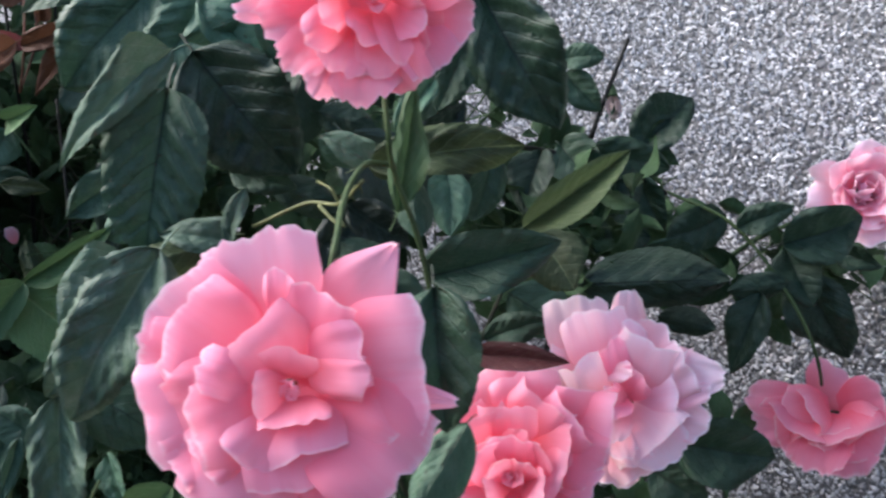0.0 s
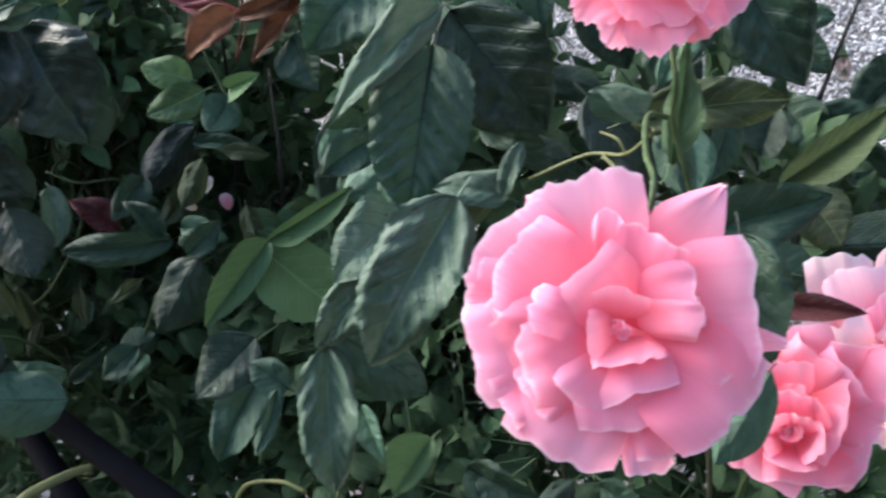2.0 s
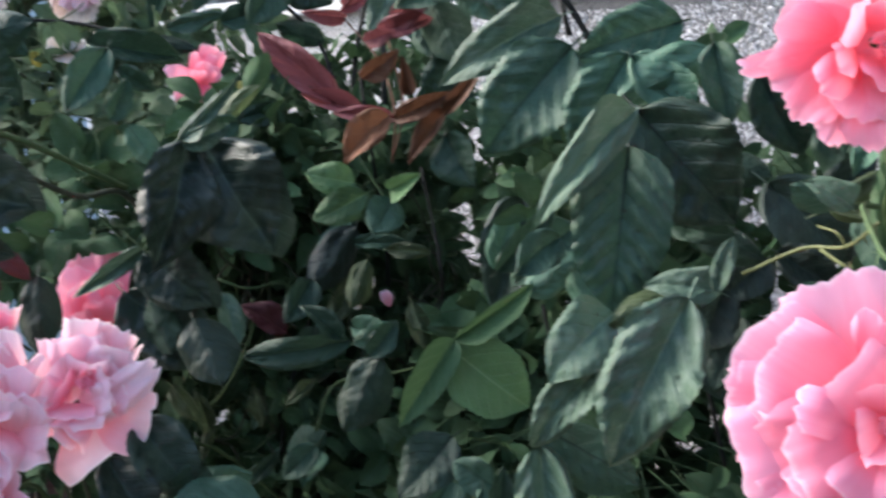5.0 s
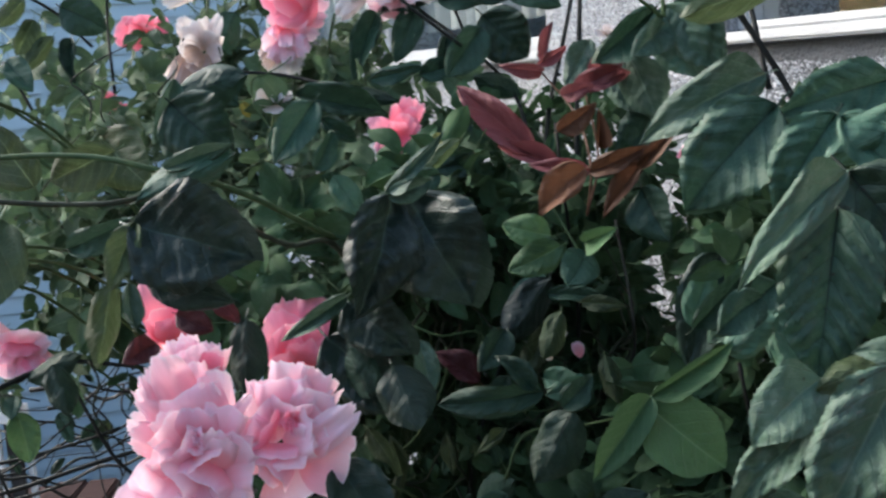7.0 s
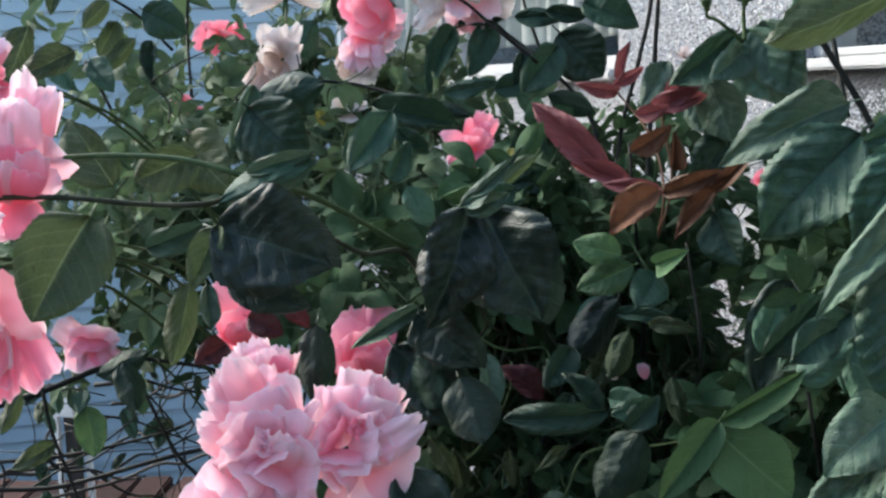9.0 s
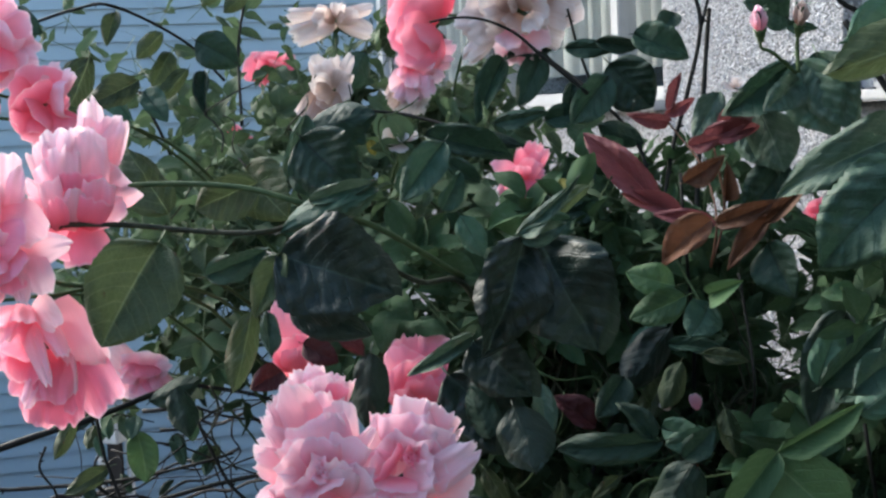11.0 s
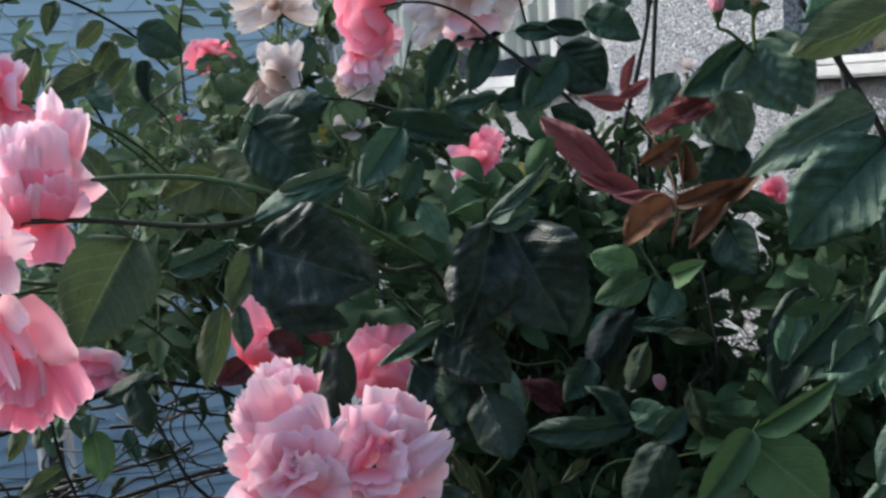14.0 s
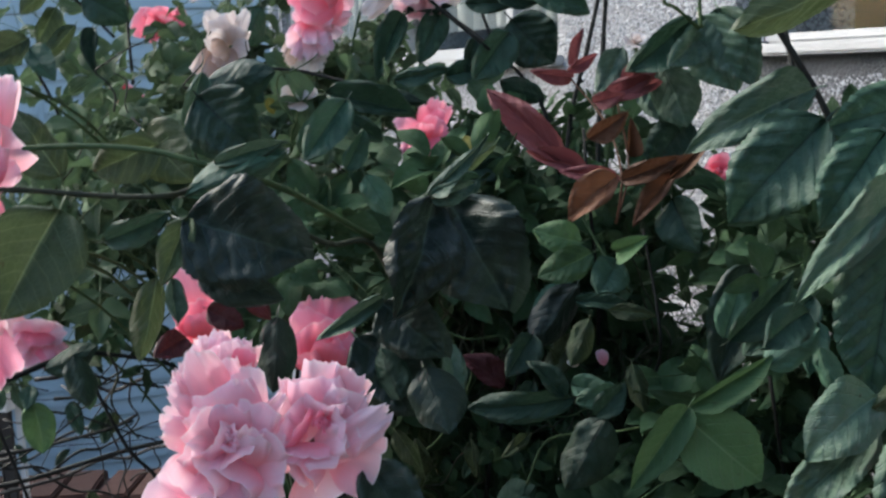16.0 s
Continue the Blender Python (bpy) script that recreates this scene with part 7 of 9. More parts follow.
r = bloom((-0.820, 1.436, 1.434), (0.371, -0.928, -0.037), (0.053, -0.018, 0.998), 0.100, 23, "pale faded pink rose hanging below a deeper one", (0, 0, -36), [(-0.817, 1.480, 1.456), (-0.829, 1.467, 1.406), (-0.843, 1.517, 1.141)])
petal(r, (-1, -5, -24), (-10, -58, -20), 53, "faded", square=1, fray=0.03)
petal(r, (-5, -5, -23), (-31, -47, -18), 41, "brown", point=0.3, fray=0.03)
petal(r, (2, -5, -23), (13, -52, -16), 36, "faded", point=0.3)
petal(r, (0, 10, -22), (55, 34, -15), 36, "shell", point=0.4, loose=0.1)
petal(r, (2, 2, -21), (52, 12, -13), 36, "lilac", point=0.4, loose=0.1)
petal(r, (4, 2, -21), (40, -10, -11), 33, "lilac", point=0.4, loose=0.1)
petal(r, (-1, 2, -20), (-22, 16, -9), 28, "shell", point=0.5, loose=0.1)
petal(r, (-5, -1, -19), (-30, -25, -7), 38, "lilac", point=0.4, fold=0.3, loose=0.1)
petal(r, (-1, -5, -19), (-20, -41, -6), 36, "shell", point=0.4, fold=0.3, loose=0.1)
petal(r, (2, -5, -18), (0, -44, -4), 35, "lilac", point=0.4, fold=0.3, loose=0.1)
petal(r, (4, -1, -17), (21, -36, -2), 36, "shell", point=0.4, fold=0.3, loose=0.1)
petal(r, (0, 0, -17), (-13, -16, 0), 41, "shell", point=0.3, loose=0.1)
petal(r, (1, 0, -16), (17, -21, 2), 40, "shell", point=0.3, loose=0.1)
petal(r, (0, -1, -15), (1, 25, 3), 33, "shell", point=0.4, loose=0.1)
petal(r, (1, -1, -15), (27, 6, 5), 33, "shell", point=0.4, loose=0.1)
petal(r, (0, -1, -14), (0, -24, 7), 33, "lilac", point=0.4, loose=0.1)
r = bloom((-0.972, 1.523, 1.515), (0.426, -0.901, -0.079), (0.068, -0.056, 0.996), 0.110, 24, "overblown faded white-pink rose", (0, -13, -37), [(-0.971, 1.518, 1.468), (-0.967, 1.505, 1.420), (-0.947, 1.466, 1.388)])
petal(r, (-2, 2, -26), (-69, -3, -22), 36, "faded", square=1, fray=0.03, loose=0.1)
petal(r, (0, -5, -25), (-62, -28, -19), 39, "faded", square=1, fray=0.03, loose=0.1)
petal(r, (-6, -2, -24), (-32, 5, -15), 39, "faded", fray=0.02, loose=0.1)
petal(r, (6, 2, -23), (54, 17, -12), 25, "faded", point=0.2, fray=0.03, loose=0.1)
petal(r, (5, -3, -22), (52, -22, -9), 36, "faded", point=0.2, fray=0.02, loose=0.1)
petal(r, (2, -2, -20), (32, 6, -5), 29, "faded", fray=0.03, loose=0.2)
petal(r, (0, 0, -19), (6, 21, -2), 27, "faded", fray=0.03)
petal(r, (-3, -3, -18), (-22, -19, 1), 32, "faded", fray=0.03)
petal(r, (0, -2, -17), (-14, 8, 4), 25, "brown", fray=0.02)
petal(r, (2, -2, -15), (11, 2, 8), 21, "brown", fray=0.02)
r = bloom((-0.864, 1.286, 1.417), (0.430, -0.902, -0.028), (0.049, -0.008, 0.999), 0.095, 25, "withered brownish rose hanging down", (0, 0, -34), [(-0.890, 1.302, 1.447), (-0.876, 1.319, 1.397), (-0.858, 1.359, 1.138)])
petal(r, (0, -7, -23), (-24, 33, -19), 34, "faded", point=0.2, fray=0.02, loose=0.1)
petal(r, (5, -7, -22), (23, 36, -16), 21, "faded", point=0.3, fray=0.02, loose=0.1)
petal(r, (1, -5, -21), (-11, 27, -13), 44, "faded", square=1, fray=0.02, loose=0.1)
petal(r, (4, -5, -20), (11, 16, -10), 38, "faded", fray=0.02, loose=0.1)
petal(r, (5, -5, -19), (22, -12, -8), 29, "faded", point=0.2, loose=0.1)
petal(r, (-3, -5, -18), (-26, 3, -5), 34, "faded", point=0.2, fray=0.02, loose=0.1)
petal(r, (-7, -9, -16), (-32, -44, -2), 43, "brown", square=1, fray=0.02, loose=0.1)
petal(r, (-4, -9, -15), (-19, -48, 1), 43, "brown", square=1, loose=0.1)
petal(r, (-1, -9, -14), (-7, -32, 4), 34, "brown", loose=0.2)
petal(r, (-1, -7, -13), (-18, -16, 7), 34, "brown", loose=0.2)
r = bloom((-0.671, 1.426, 1.505), (0.290, -0.954, -0.083), (0.071, -0.065, 0.995), 0.135, 26, "large faded cream rose against the window", (0, 0, -48), [(-0.711, 1.480, 1.494), (-0.760, 1.453, 1.444), (-0.822, 1.503, 1.230)])
petal(r, (23, 4, -32), (40, 64, -27), 103, "faded", square=1, loose=0.1)
petal(r, (-13, 4, -32), (-38, 64, -25), 95, "faded", square=1, fray=0.02, loose=0.1)
petal(r, (23, 0, -31), (74, 21, -23), 95, "faded", square=1, loose=0.1)
petal(r, (23, -11, -30), (64, -28, -21), 71, "faded", square=1, fray=0.02, loose=0.1)
petal(r, (-20, 0, -29), (-68, 4, -19), 63, "faded", fray=0.03, loose=0.1)
petal(r, (-27, -11, -29), (-78, -25, -17), 48, "faded", point=0.3, fray=0.02, loose=0.1)
petal(r, (-20, -21, -28), (-61, -42, -15), 48, "faded", fray=0.03, loose=0.1)
petal(r, (-30, -32, -27), (-65, -69, -13), 35, "faded", point=0.3, fray=0.02, loose=0.1)
petal(r, (1, -25, -26), (40, -46, -11), 44, "lilac", point=0.2, fray=0.02, loose=0.1)
petal(r, (-6, -28, -26), (-14, -52, -9), 40, "lilac", point=0.2, loose=0.1)
petal(r, (12, 4, -25), (23, 46, -7), 79, "faded", square=1, loose=0.1)
petal(r, (-9, -4, -24), (-33, 25, -5), 63, "faded", fray=0.03, loose=0.1)
petal(r, (16, -11, -23), (38, -11, -3), 63, "faded", fray=0.02, loose=0.1)
petal(r, (-13, -14, -23), (-42, -18, -1), 48, "faded", fray=0.03, loose=0.1)
petal(r, (-2, -4, -22), (-21, 22, 1), 40, "brown", fray=0.03, loose=0.1)
petal(r, (5, -11, -21), (-4, -30, 3), 43, "brown", fray=0.02, loose=0.1)
petal(r, (12, -11, -20), (24, -28, 5), 43, "faded", fray=0.02, loose=0.1)
petal(r, (0, -4, -20), (-11, 8, 7), 27, "brown")
petal(r, (6, -5, -19), (10, 11, 9), 27, "brown", fray=0.03)
rose((-0.687, 1.470, 1.468), (-0.063, -0.948, -0.378), 0.089, "lilac", 0.80, 27, "pale pink rose with loose petals by the window", 12, stem=[(-0.684, 1.517, 1.476), (-0.742, 1.500, 1.426), (-0.817, 1.550, 1.190)], ruffle=0.18)
rose((-0.788, 1.310, 1.349), (0.433, -0.628, 0.649), 0.050, "faded", 0.90, 28, "spent cream rose losing its petals", 7, stem=[(-0.800, 1.327, 1.321), (-0.818, 1.340, 1.271), (-0.840, 1.390, 1.063)])
r = bloom((-1.181, 1.704, 1.457), (0.476, -0.878, -0.041), (0.053, -0.018, 0.998), 0.110, 29, "coral red rose among far leaves", (0, -13, -37), [(-1.211, 1.745, 1.432), (-1.084, 1.733, 1.382), (-0.922, 1.783, 1.184)])
petal(r, (-1, 0, -26), (-41, 17, -22), 61, "hot")
petal(r, (2, 0, -24), (-13, 29, -16), 53, "hot")
petal(r, (5, 0, -22), (12, 25, -10), 53, "hot")
petal(r, (8, 0, -20), (42, 15, -4), 45, "hot")
petal(r, (-1, -3, -18), (-22, -2, 2), 53, "hot")
petal(r, (5, -1, -15), (20, 5, 8), 45, "coral")
r = bloom((-0.615, 1.245, 1.302), (0.289, -0.956, 0.052), (0.022, 0.061, 0.998), 0.080, 30, "deep pink rose low before the wall", (0, 0, -28), [(-0.616, 1.273, 1.273), (-0.698, 1.300, 1.223), (-0.803, 1.335, 1.023)])
petal(r, (1, -3, -19), (21, 36, -16), 31, "hot", square=1, fray=0.03, loose=0.1)
petal(r, (1, -3, -18), (8, 31, -14), 31, "hot", square=1, fray=0.03, loose=0.1)
petal(r, (0, -2, -17), (25, 9, -11), 27, "pink", fray=0.03, loose=0.1)
petal(r, (-3, 0, -17), (-33, 16, -9), 25, "pink", point=0.3, fray=0.03, loose=0.1)
petal(r, (-3, -3, -16), (-23, -25, -6), 32, "hot", point=0.2, fray=0.03, loose=0.1)
petal(r, (-1, -3, -15), (1, -36, -4), 32, "pink", square=1, fray=0.03, loose=0.1)
petal(r, (-1, -3, -14), (15, -21, -2), 28, "hot", fray=0.03, loose=0.1)
petal(r, (0, -3, -13), (14, 18, 1), 28, "coral", loose=0.1)
petal(r, (-1, -4, -12), (-13, -17, 3), 28, "coral", loose=0.1)
petal(r, (0, -3, -11), (-1, 12, 6), 24, "coral", loose=0.1)
rose((-1.234, 1.672, 1.347), (0.501, -0.845, 0.186), 0.068, "hot", 0.60, 31, "small coral red rose among far leaves", 12, stem=[(-1.253, 1.704, 1.330), (-1.112, 1.702, 1.280), (-0.931, 1.752, 1.064)], fine=False)
rose((-0.302, 1.279, 1.250), (0.063, -0.994, 0.090), 0.041, "coral", 0.60, 32, "pink rose behind large leaves", 14, stem=[(-0.303, 1.301, 1.238), (-0.190, 1.309, 1.188), (-0.045, 1.359, 0.968)], fine=False)
rose((-1.189, 1.046, 1.406), (0.654, -0.756, -0.021), 0.048, "hot", 0.60, 33, "small coral rose near the blue siding", 12, stem=[(-1.206, 1.066, 1.396), (-1.082, 1.166, 1.346), (-0.921, 1.293, 1.124)], fine=False)
leaf("left", (-1.168, 1.283, 1.523), (-1.168, 1.259, 1.482), (0.509, -0.745, 0.431), 0.50, "olive", 0)
leaf("left", (-1.170, 1.388, 1.502), (-1.193, 1.363, 1.468), (0.774, -0.632, -0.050), 0.60, "olive", 6)
leaf("left", (-1.160, 1.390, 1.475), (-1.179, 1.373, 1.429), (0.799, -0.588, -0.126), 0.60, "olive", 0)
leaf("left", (-1.138, 1.396, 1.451), (-1.161, 1.363, 1.409), (0.794, -0.606, 0.047), 0.45, "olive", 6)
leaf("left", (-1.127, 1.404, 1.489), (-1.072, 1.413, 1.455), (0.180, -0.983, 0.044), 0.80, "dark", 1)
leaf("left", (-1.117, 1.404, 1.446), (-1.107, 1.379, 1.392), (0.206, -0.873, 0.443), 0.40, "dark", 2)
leaf("left", (-1.112, 1.526, 1.566), (-1.138, 1.504, 1.534), (0.678, -0.733, -0.058), 0.60, "olive", 6)
leaf("left", (-1.150, 1.510, 1.560), (-1.172, 1.498, 1.544), (0.597, -0.737, -0.318), 0.50, "olive", 6)
leaf("left", (-0.870, 1.396, 1.458), (-0.876, 1.361, 1.418), (0.753, -0.552, 0.357), 0.80, "dark", 6)
leaf("left", (-0.874, 1.278, 1.380), (-0.819, 1.271, 1.351), (0.155, -0.840, 0.520), 0.60, "dark", 1)
leaf("left", (-0.948, 0.930, 1.443), (-0.948, 0.893, 1.389), (0.850, -0.431, 0.302), 0.60, "olive", 6)
leaf("left", (-1.116, 1.186, 1.425), (-1.088, 1.189, 1.383), (0.234, -0.967, 0.098), 0.60, "mid", 4)
leaf("left", (-1.135, 1.286, 1.419), (-1.093, 1.271, 1.385), (0.298, -0.685, 0.665), 0.60, "mid", 0)
leaf("left", (-1.297, 1.232, 1.529), (-1.248, 1.223, 1.503), (-0.027, -0.965, 0.261), 0.60, "dark", 1)
leaf("left", (-0.848, 1.181, 1.380), (-0.862, 1.160, 1.312), (0.745, -0.665, 0.046), 0.40, "grey", 2)
leaf("left", (-0.866, 1.168, 1.324), (-0.807, 1.161, 1.304), (0.021, -0.921, 0.388), 0.80, "dark", 6)
leaf("left", (-0.709, 1.120, 1.293), (-0.663, 1.119, 1.345), (0.197, -0.961, -0.192), 0.50, "mid", 0)
leaf("left", (-0.709, 1.342, 1.352), (-0.650, 1.335, 1.337), (-0.037, -0.958, 0.285), 0.35, "dark", 6)
leaf("left", (-0.700, 1.235, 1.323), (-0.664, 1.245, 1.296), (0.377, -0.913, 0.154), 0.50, "dark", 2)
leaf("left", (-0.626, 1.376, 1.362), (-0.581, 1.393, 1.373), (0.332, -0.940, 0.076), 0.60, "dark", 0)
leaf("near", (-0.319, 1.183, 1.452), (-0.352, 1.146, 1.468), (0.718, -0.683, -0.134), 0.70, "dark", 0)
leaf("near", (-0.329, 1.233, 1.450), (-0.296, 1.236, 1.442), (0.016, -0.951, -0.309), 0.40, "dark", 1)
leaf("mid", (-0.344, 1.180, 1.516), (-0.322, 1.157, 1.469), (0.085, -0.883, 0.461), 0.90, "dark", 0)
leaf("near", (-0.309, 1.181, 1.392), (-0.332, 1.137, 1.366), (0.806, -0.547, 0.225), 0.60, "grey", 0)
leaf("near", (-0.294, 1.190, 1.418), (-0.263, 1.165, 1.347), (-0.096, -0.950, 0.297), 0.70, "grey", 11)
leaf("mid", (-0.568, 1.408, 1.454), (-0.517, 1.426, 1.445), (0.309, -0.947, -0.085), 0.40, "dark", 2)
leaf("mid", (-0.479, 1.447, 1.484), (-0.491, 1.418, 1.460), (0.470, -0.676, 0.568), 0.70, "dark", 0)
cane("left", [(-1.297, 1.229, 1.503), (-1.216, 1.264, 1.529), (-1.168, 1.283, 1.530), (-1.142, 1.398, 1.489), (-1.091, 1.413, 1.433)], 0.0022, 0.0020, "dark", 2)
cane("left", [(-1.200, 1.368, 1.423), (-1.164, 1.375, 1.344), (-1.132, 1.378, 1.242)], 0.0020, 0.0028, "dark", 2)
cane("left", [(-1.161, 1.617, 1.594), (-1.151, 1.557, 1.488), (-1.121, 1.503, 1.370)], 0.0020, 0.0024, "dark", 2)
cane("mid", [(-0.489, 1.557, 1.550), (-0.467, 1.559, 1.480), (-0.483, 1.544, 1.389), (-0.504, 1.527, 1.303), (-0.506, 1.462, 1.193)], 0.0028, 0.0030, "dark", 3)
cane("mid", [(-0.449, 1.574, 1.548), (-0.462, 1.562, 1.490), (-0.467, 1.558, 1.469)], 0.0020, 0.0024, "dark", 2)
cane("near", [(-0.305, 1.303, 1.511), (-0.278, 1.310, 1.474), (-0.245, 1.320, 1.443), (-0.218, 1.265, 1.320)], 0.0028, 0.0030, "dark", 3)
cane("left", [(-0.904, 1.375, 1.387), (-0.823, 1.407, 1.376), (-0.725, 1.389, 1.351)], 0.0020, 0.0024, "dark", 3)
cane("left", [(-0.757, 1.536, 1.317), (-0.717, 1.548, 1.284), (-0.654, 1.461, 1.237)], 0.0026, 0.0030, "dark", 2)
bud((-0.338, 1.120, 1.438), (-0.002, -0.488, 0.886), 0.034, "shell", 35, "small pink rose bud beside another bud", stem=[(-0.328, 1.133, 1.418), (-0.310, 1.160, 1.399)])
bud((-0.306, 1.155, 1.442), (0.168, -0.343, 0.915), 0.033, "brown", 36, "green rose bud still closed in its sepals", stem=[(-0.309, 1.163, 1.423), (-0.308, 1.161, 1.399)])
r = bloom((-0.479, 1.562, 1.551), (0.159, -0.982, -0.106), (0.083, -0.094, 0.992), 0.075, 40, "coral pink rose nodding from a tall dark cane", (0, 0, -27), [(-0.480, 1.575, 1.600), (-0.478, 1.570, 1.550), (-0.467, 1.559, 1.480)])
ring(r, 5, 22, -18, "coral")
petal(r, (0, -4, -18), (-27, 33, -15), 61, "coral")
petal(r, (0, -4, -17), (28, 37, -12), 61, "coral")
petal(r, (-1, -4, -16), (-25, -24, -8), 41, "shell")
petal(r, (0, -4, -14), (-3, -42, -5), 35, "shell", point=0.2)
petal(r, (6, -4, -13), (37, -30, -2), 37, "shell", point=0.3)
petal(r, (0, 0, -12), (2, 40, 2), 61, "coral")
petal(r, (0, -4, -10), (17, -28, 5), 31, "coral")
rose((-0.396, 1.363, 1.395), (0.105, -0.503, 0.858), 0.034, "faded", 0.70, 38, "withered cream flower remnant on a dark twig", 6, stem=[(-0.398, 1.372, 1.369), (-0.427, 1.393, 1.319), (-0.464, 1.443, 1.109)], fine=False)

leaf("left", (-1.057, 1.057, 0.993), (-1.092, 1.019, 0.970), (0.5, -0.8, 0.3), 0.40, "olive", 1)
leaf("left", (-1.081, 1.034, 1.054), (-1.088, 1.005, 1.016), (0.6, -0.75, 0.2), 0.40, "olive", 6)
leaf("left", (-1.029, 1.075, 1.049), (-1.022, 1.054, 1.032), (0.3, -0.8, 0.5), 0.70, "mid", 1)
leaf("left", (-1.026, 1.100, 1.060), (-0.969, 1.104, 1.088), (0.2, -0.9, 0.3), 0.50, "dark", 6)

def shed_petal(place, size, tone, seed):
    """A single fallen petal caught between the leaves."""
    me = petal_mesh(size, size * 0.8, radians(40), radians(80), size * 0.5, 0.1, 0.4, 0.0, seed, 8, 8)
    return tagged(put("fallen_petal", me, PETAL[tone], None, axis_pose(place, (0.3, -0.8, 0.5), seed)), "pale fallen rose petal caught among dark stems", "petal", "fallen petals")


shed_petal((-0.427, 1.119, 1.091), 0.020, "faded", 70)
shed_petal((-0.407, 1.144, 1.070), 0.018, "shell", 71)
shed_petal((-0.425, 1.096, 1.082), 0.014, "faded", 72)

# ---- strewn leaves, with a few open gaps
GAPS.append((Vector((-0.300, 0.943, 1.194)), 0.062))
GAPS.append((Vector((-0.318, 1.094, 1.167)), 0.067))
GAPS.append((Vector((-0.331, 1.245, 1.128)), 0.072))
GAPS.append((Vector((-0.348, 1.394, 1.094)), 0.072))
GAPS.append((Vector((-0.366, 1.545, 1.065)), 0.067))
GAPS.append((Vector((-0.314, 1.138, 1.093)), 0.057))
GAPS.append((Vector((-0.336, 1.338, 1.046)), 0.057))
GAPS.append((Vector((-0.301, 1.039, 1.171)), 0.047))
GAPS.append((Vector((-0.320, 1.185, 1.145)), 0.052))
GAPS.append((Vector((-0.340, 1.332, 1.120)), 0.057))

GAPS.append((Vector((-0.650, 0.970, 1.140)), 0.095))
GAPS.append((Vector((-0.725, 0.880, 1.160)), 0.080))
GAPS.append((Vector((-1.060, 1.110, 1.100)), 0.095))

# ---- canes from the ground
trellis = thing("trellis", Matrix.Translation((-0.7, 1.2, 0)), "black coated metal trellis tubes leaning in the bush", "trellis")
put("tube", tube_mesh("tube", [Vector(p) - trellis.matrix_basis.translation for p in [(-0.705, 1.006, 1.040), (-0.610, 0.962, 0.995), (-0.393, 0.874, 0.886), (-0.162, 0.786, 0.772)]], 0.011, 0.011, 10, 4), BLACK, trellis)
put("tube", tube_mesh("tube", [Vector(p) - trellis.matrix_basis.translation for p in [(-0.669, 1.018, 0.993), (-0.557, 0.952, 0.932), (-0.495, 0.912, 0.876), (-0.349, 0.835, 0.721)]], 0.011, 0.011, 10, 4), BLACK, trellis)
fence = thing("wire_fence", Matrix.Translation((-1.6, 2.1, 0)), "rusty wire fence with a galvanised post and dry twigs", "fence")
FO = fence.matrix_basis.translation
put("post_strip", box_mesh("post_strip", -2.202, 2.506, -0.1, -2.187, 2.518, 0.616, 0.002), PLASTIC, fence, Matrix.Translation(-FO))
put("post_strip", box_mesh("post_strip", -2.134, 2.534, -0.1, -2.117, 2.546, 0.613, 0.002), PLASTIC, fence, Matrix.Translation(-FO))
put("post_strip", box_mesh("post_strip", -2.181, 2.520, -0.1, -2.138, 2.532, 0.614, 0.002), WIRE, fence, Matrix.Translation(-FO))
put("post_cap", box_mesh("post_cap", -2.162, 2.464, 0.580, -2.104, 2.504, 0.652, 0.004), PLASTIC, fence, Matrix.Translation(-FO), "white plastic post cap")
low = thing("low_wall", pose(-2.516, 2.788, 0, 0, 0, 14.2), "low brown masonry wall with a worn coping", "garden wall", "", "structure")
put("masonry", box_mesh("masonry", -1.2, 0, -1.4, 0.84, 0.2, 0.167, 0.01), CLAY, low)
put("mortar_bed", box_mesh("mortar_bed", -1.2, 0.01, 0.167, 0.84, 0.19, 0.205), COPING, low)
brick = box_mesh("brick", 0, -0.02, 0, 0.094, 0.21, 0.066, 0.006)
brick_rng = random.Random(17)
for i in range(19):
    put("brick", brick, BRICK, low, pose(-1.2 + i * 0.105, brick_rng.gauss(0, 0.005), 0.155 + brick_rng.gauss(0, 0.003), brick_rng.gauss(0, 1), brick_rng.gauss(0, 1), brick_rng.gauss(0, 1.5)))
put("twig", tube_mesh("wire", [Vector(p) - FO for p in [(-1.541, 1.414, 0.793), (-1.480, 1.424, 0.797), (-1.440, 1.427, 0.817), (-1.417, 1.451, 0.812), (-1.376, 1.465, 0.832), (-1.343, 1.483, 0.831), (-1.302, 1.479, 0.844), (-1.262, 1.505, 0.861), (-1.196, 1.493, 0.872), (-1.158, 1.500, 0.889)]], 0.003, 0.0021, 6, 3), WIRE, fence)
put("twig", tube_mesh("wire", [Vector(p) - FO for p in [(-1.421, 1.442, 0.764), (-1.340, 1.450, 0.782), (-1.276, 1.483, 0.796), (-1.199, 1.467, 0.831), (-1.163, 1.474, 0.831), (-1.123, 1.467, 0.849), (-1.088, 1.467, 0.856)]], 0.003, 0.0021, 6, 3), WIRE, fence)
put("twig", tube_mesh("wire", [Vector(p) - FO for p in [(-1.395, 1.464, 0.946), (-1.402, 1.479, 0.905), (-1.387, 1.469, 0.879), (-1.389, 1.455, 0.858), (-1.371, 1.463, 0.823), (-1.358, 1.446, 0.794), (-1.359, 1.461, 0.752)]], 0.0025, 0.00175, 6, 3), WIRE, fence)
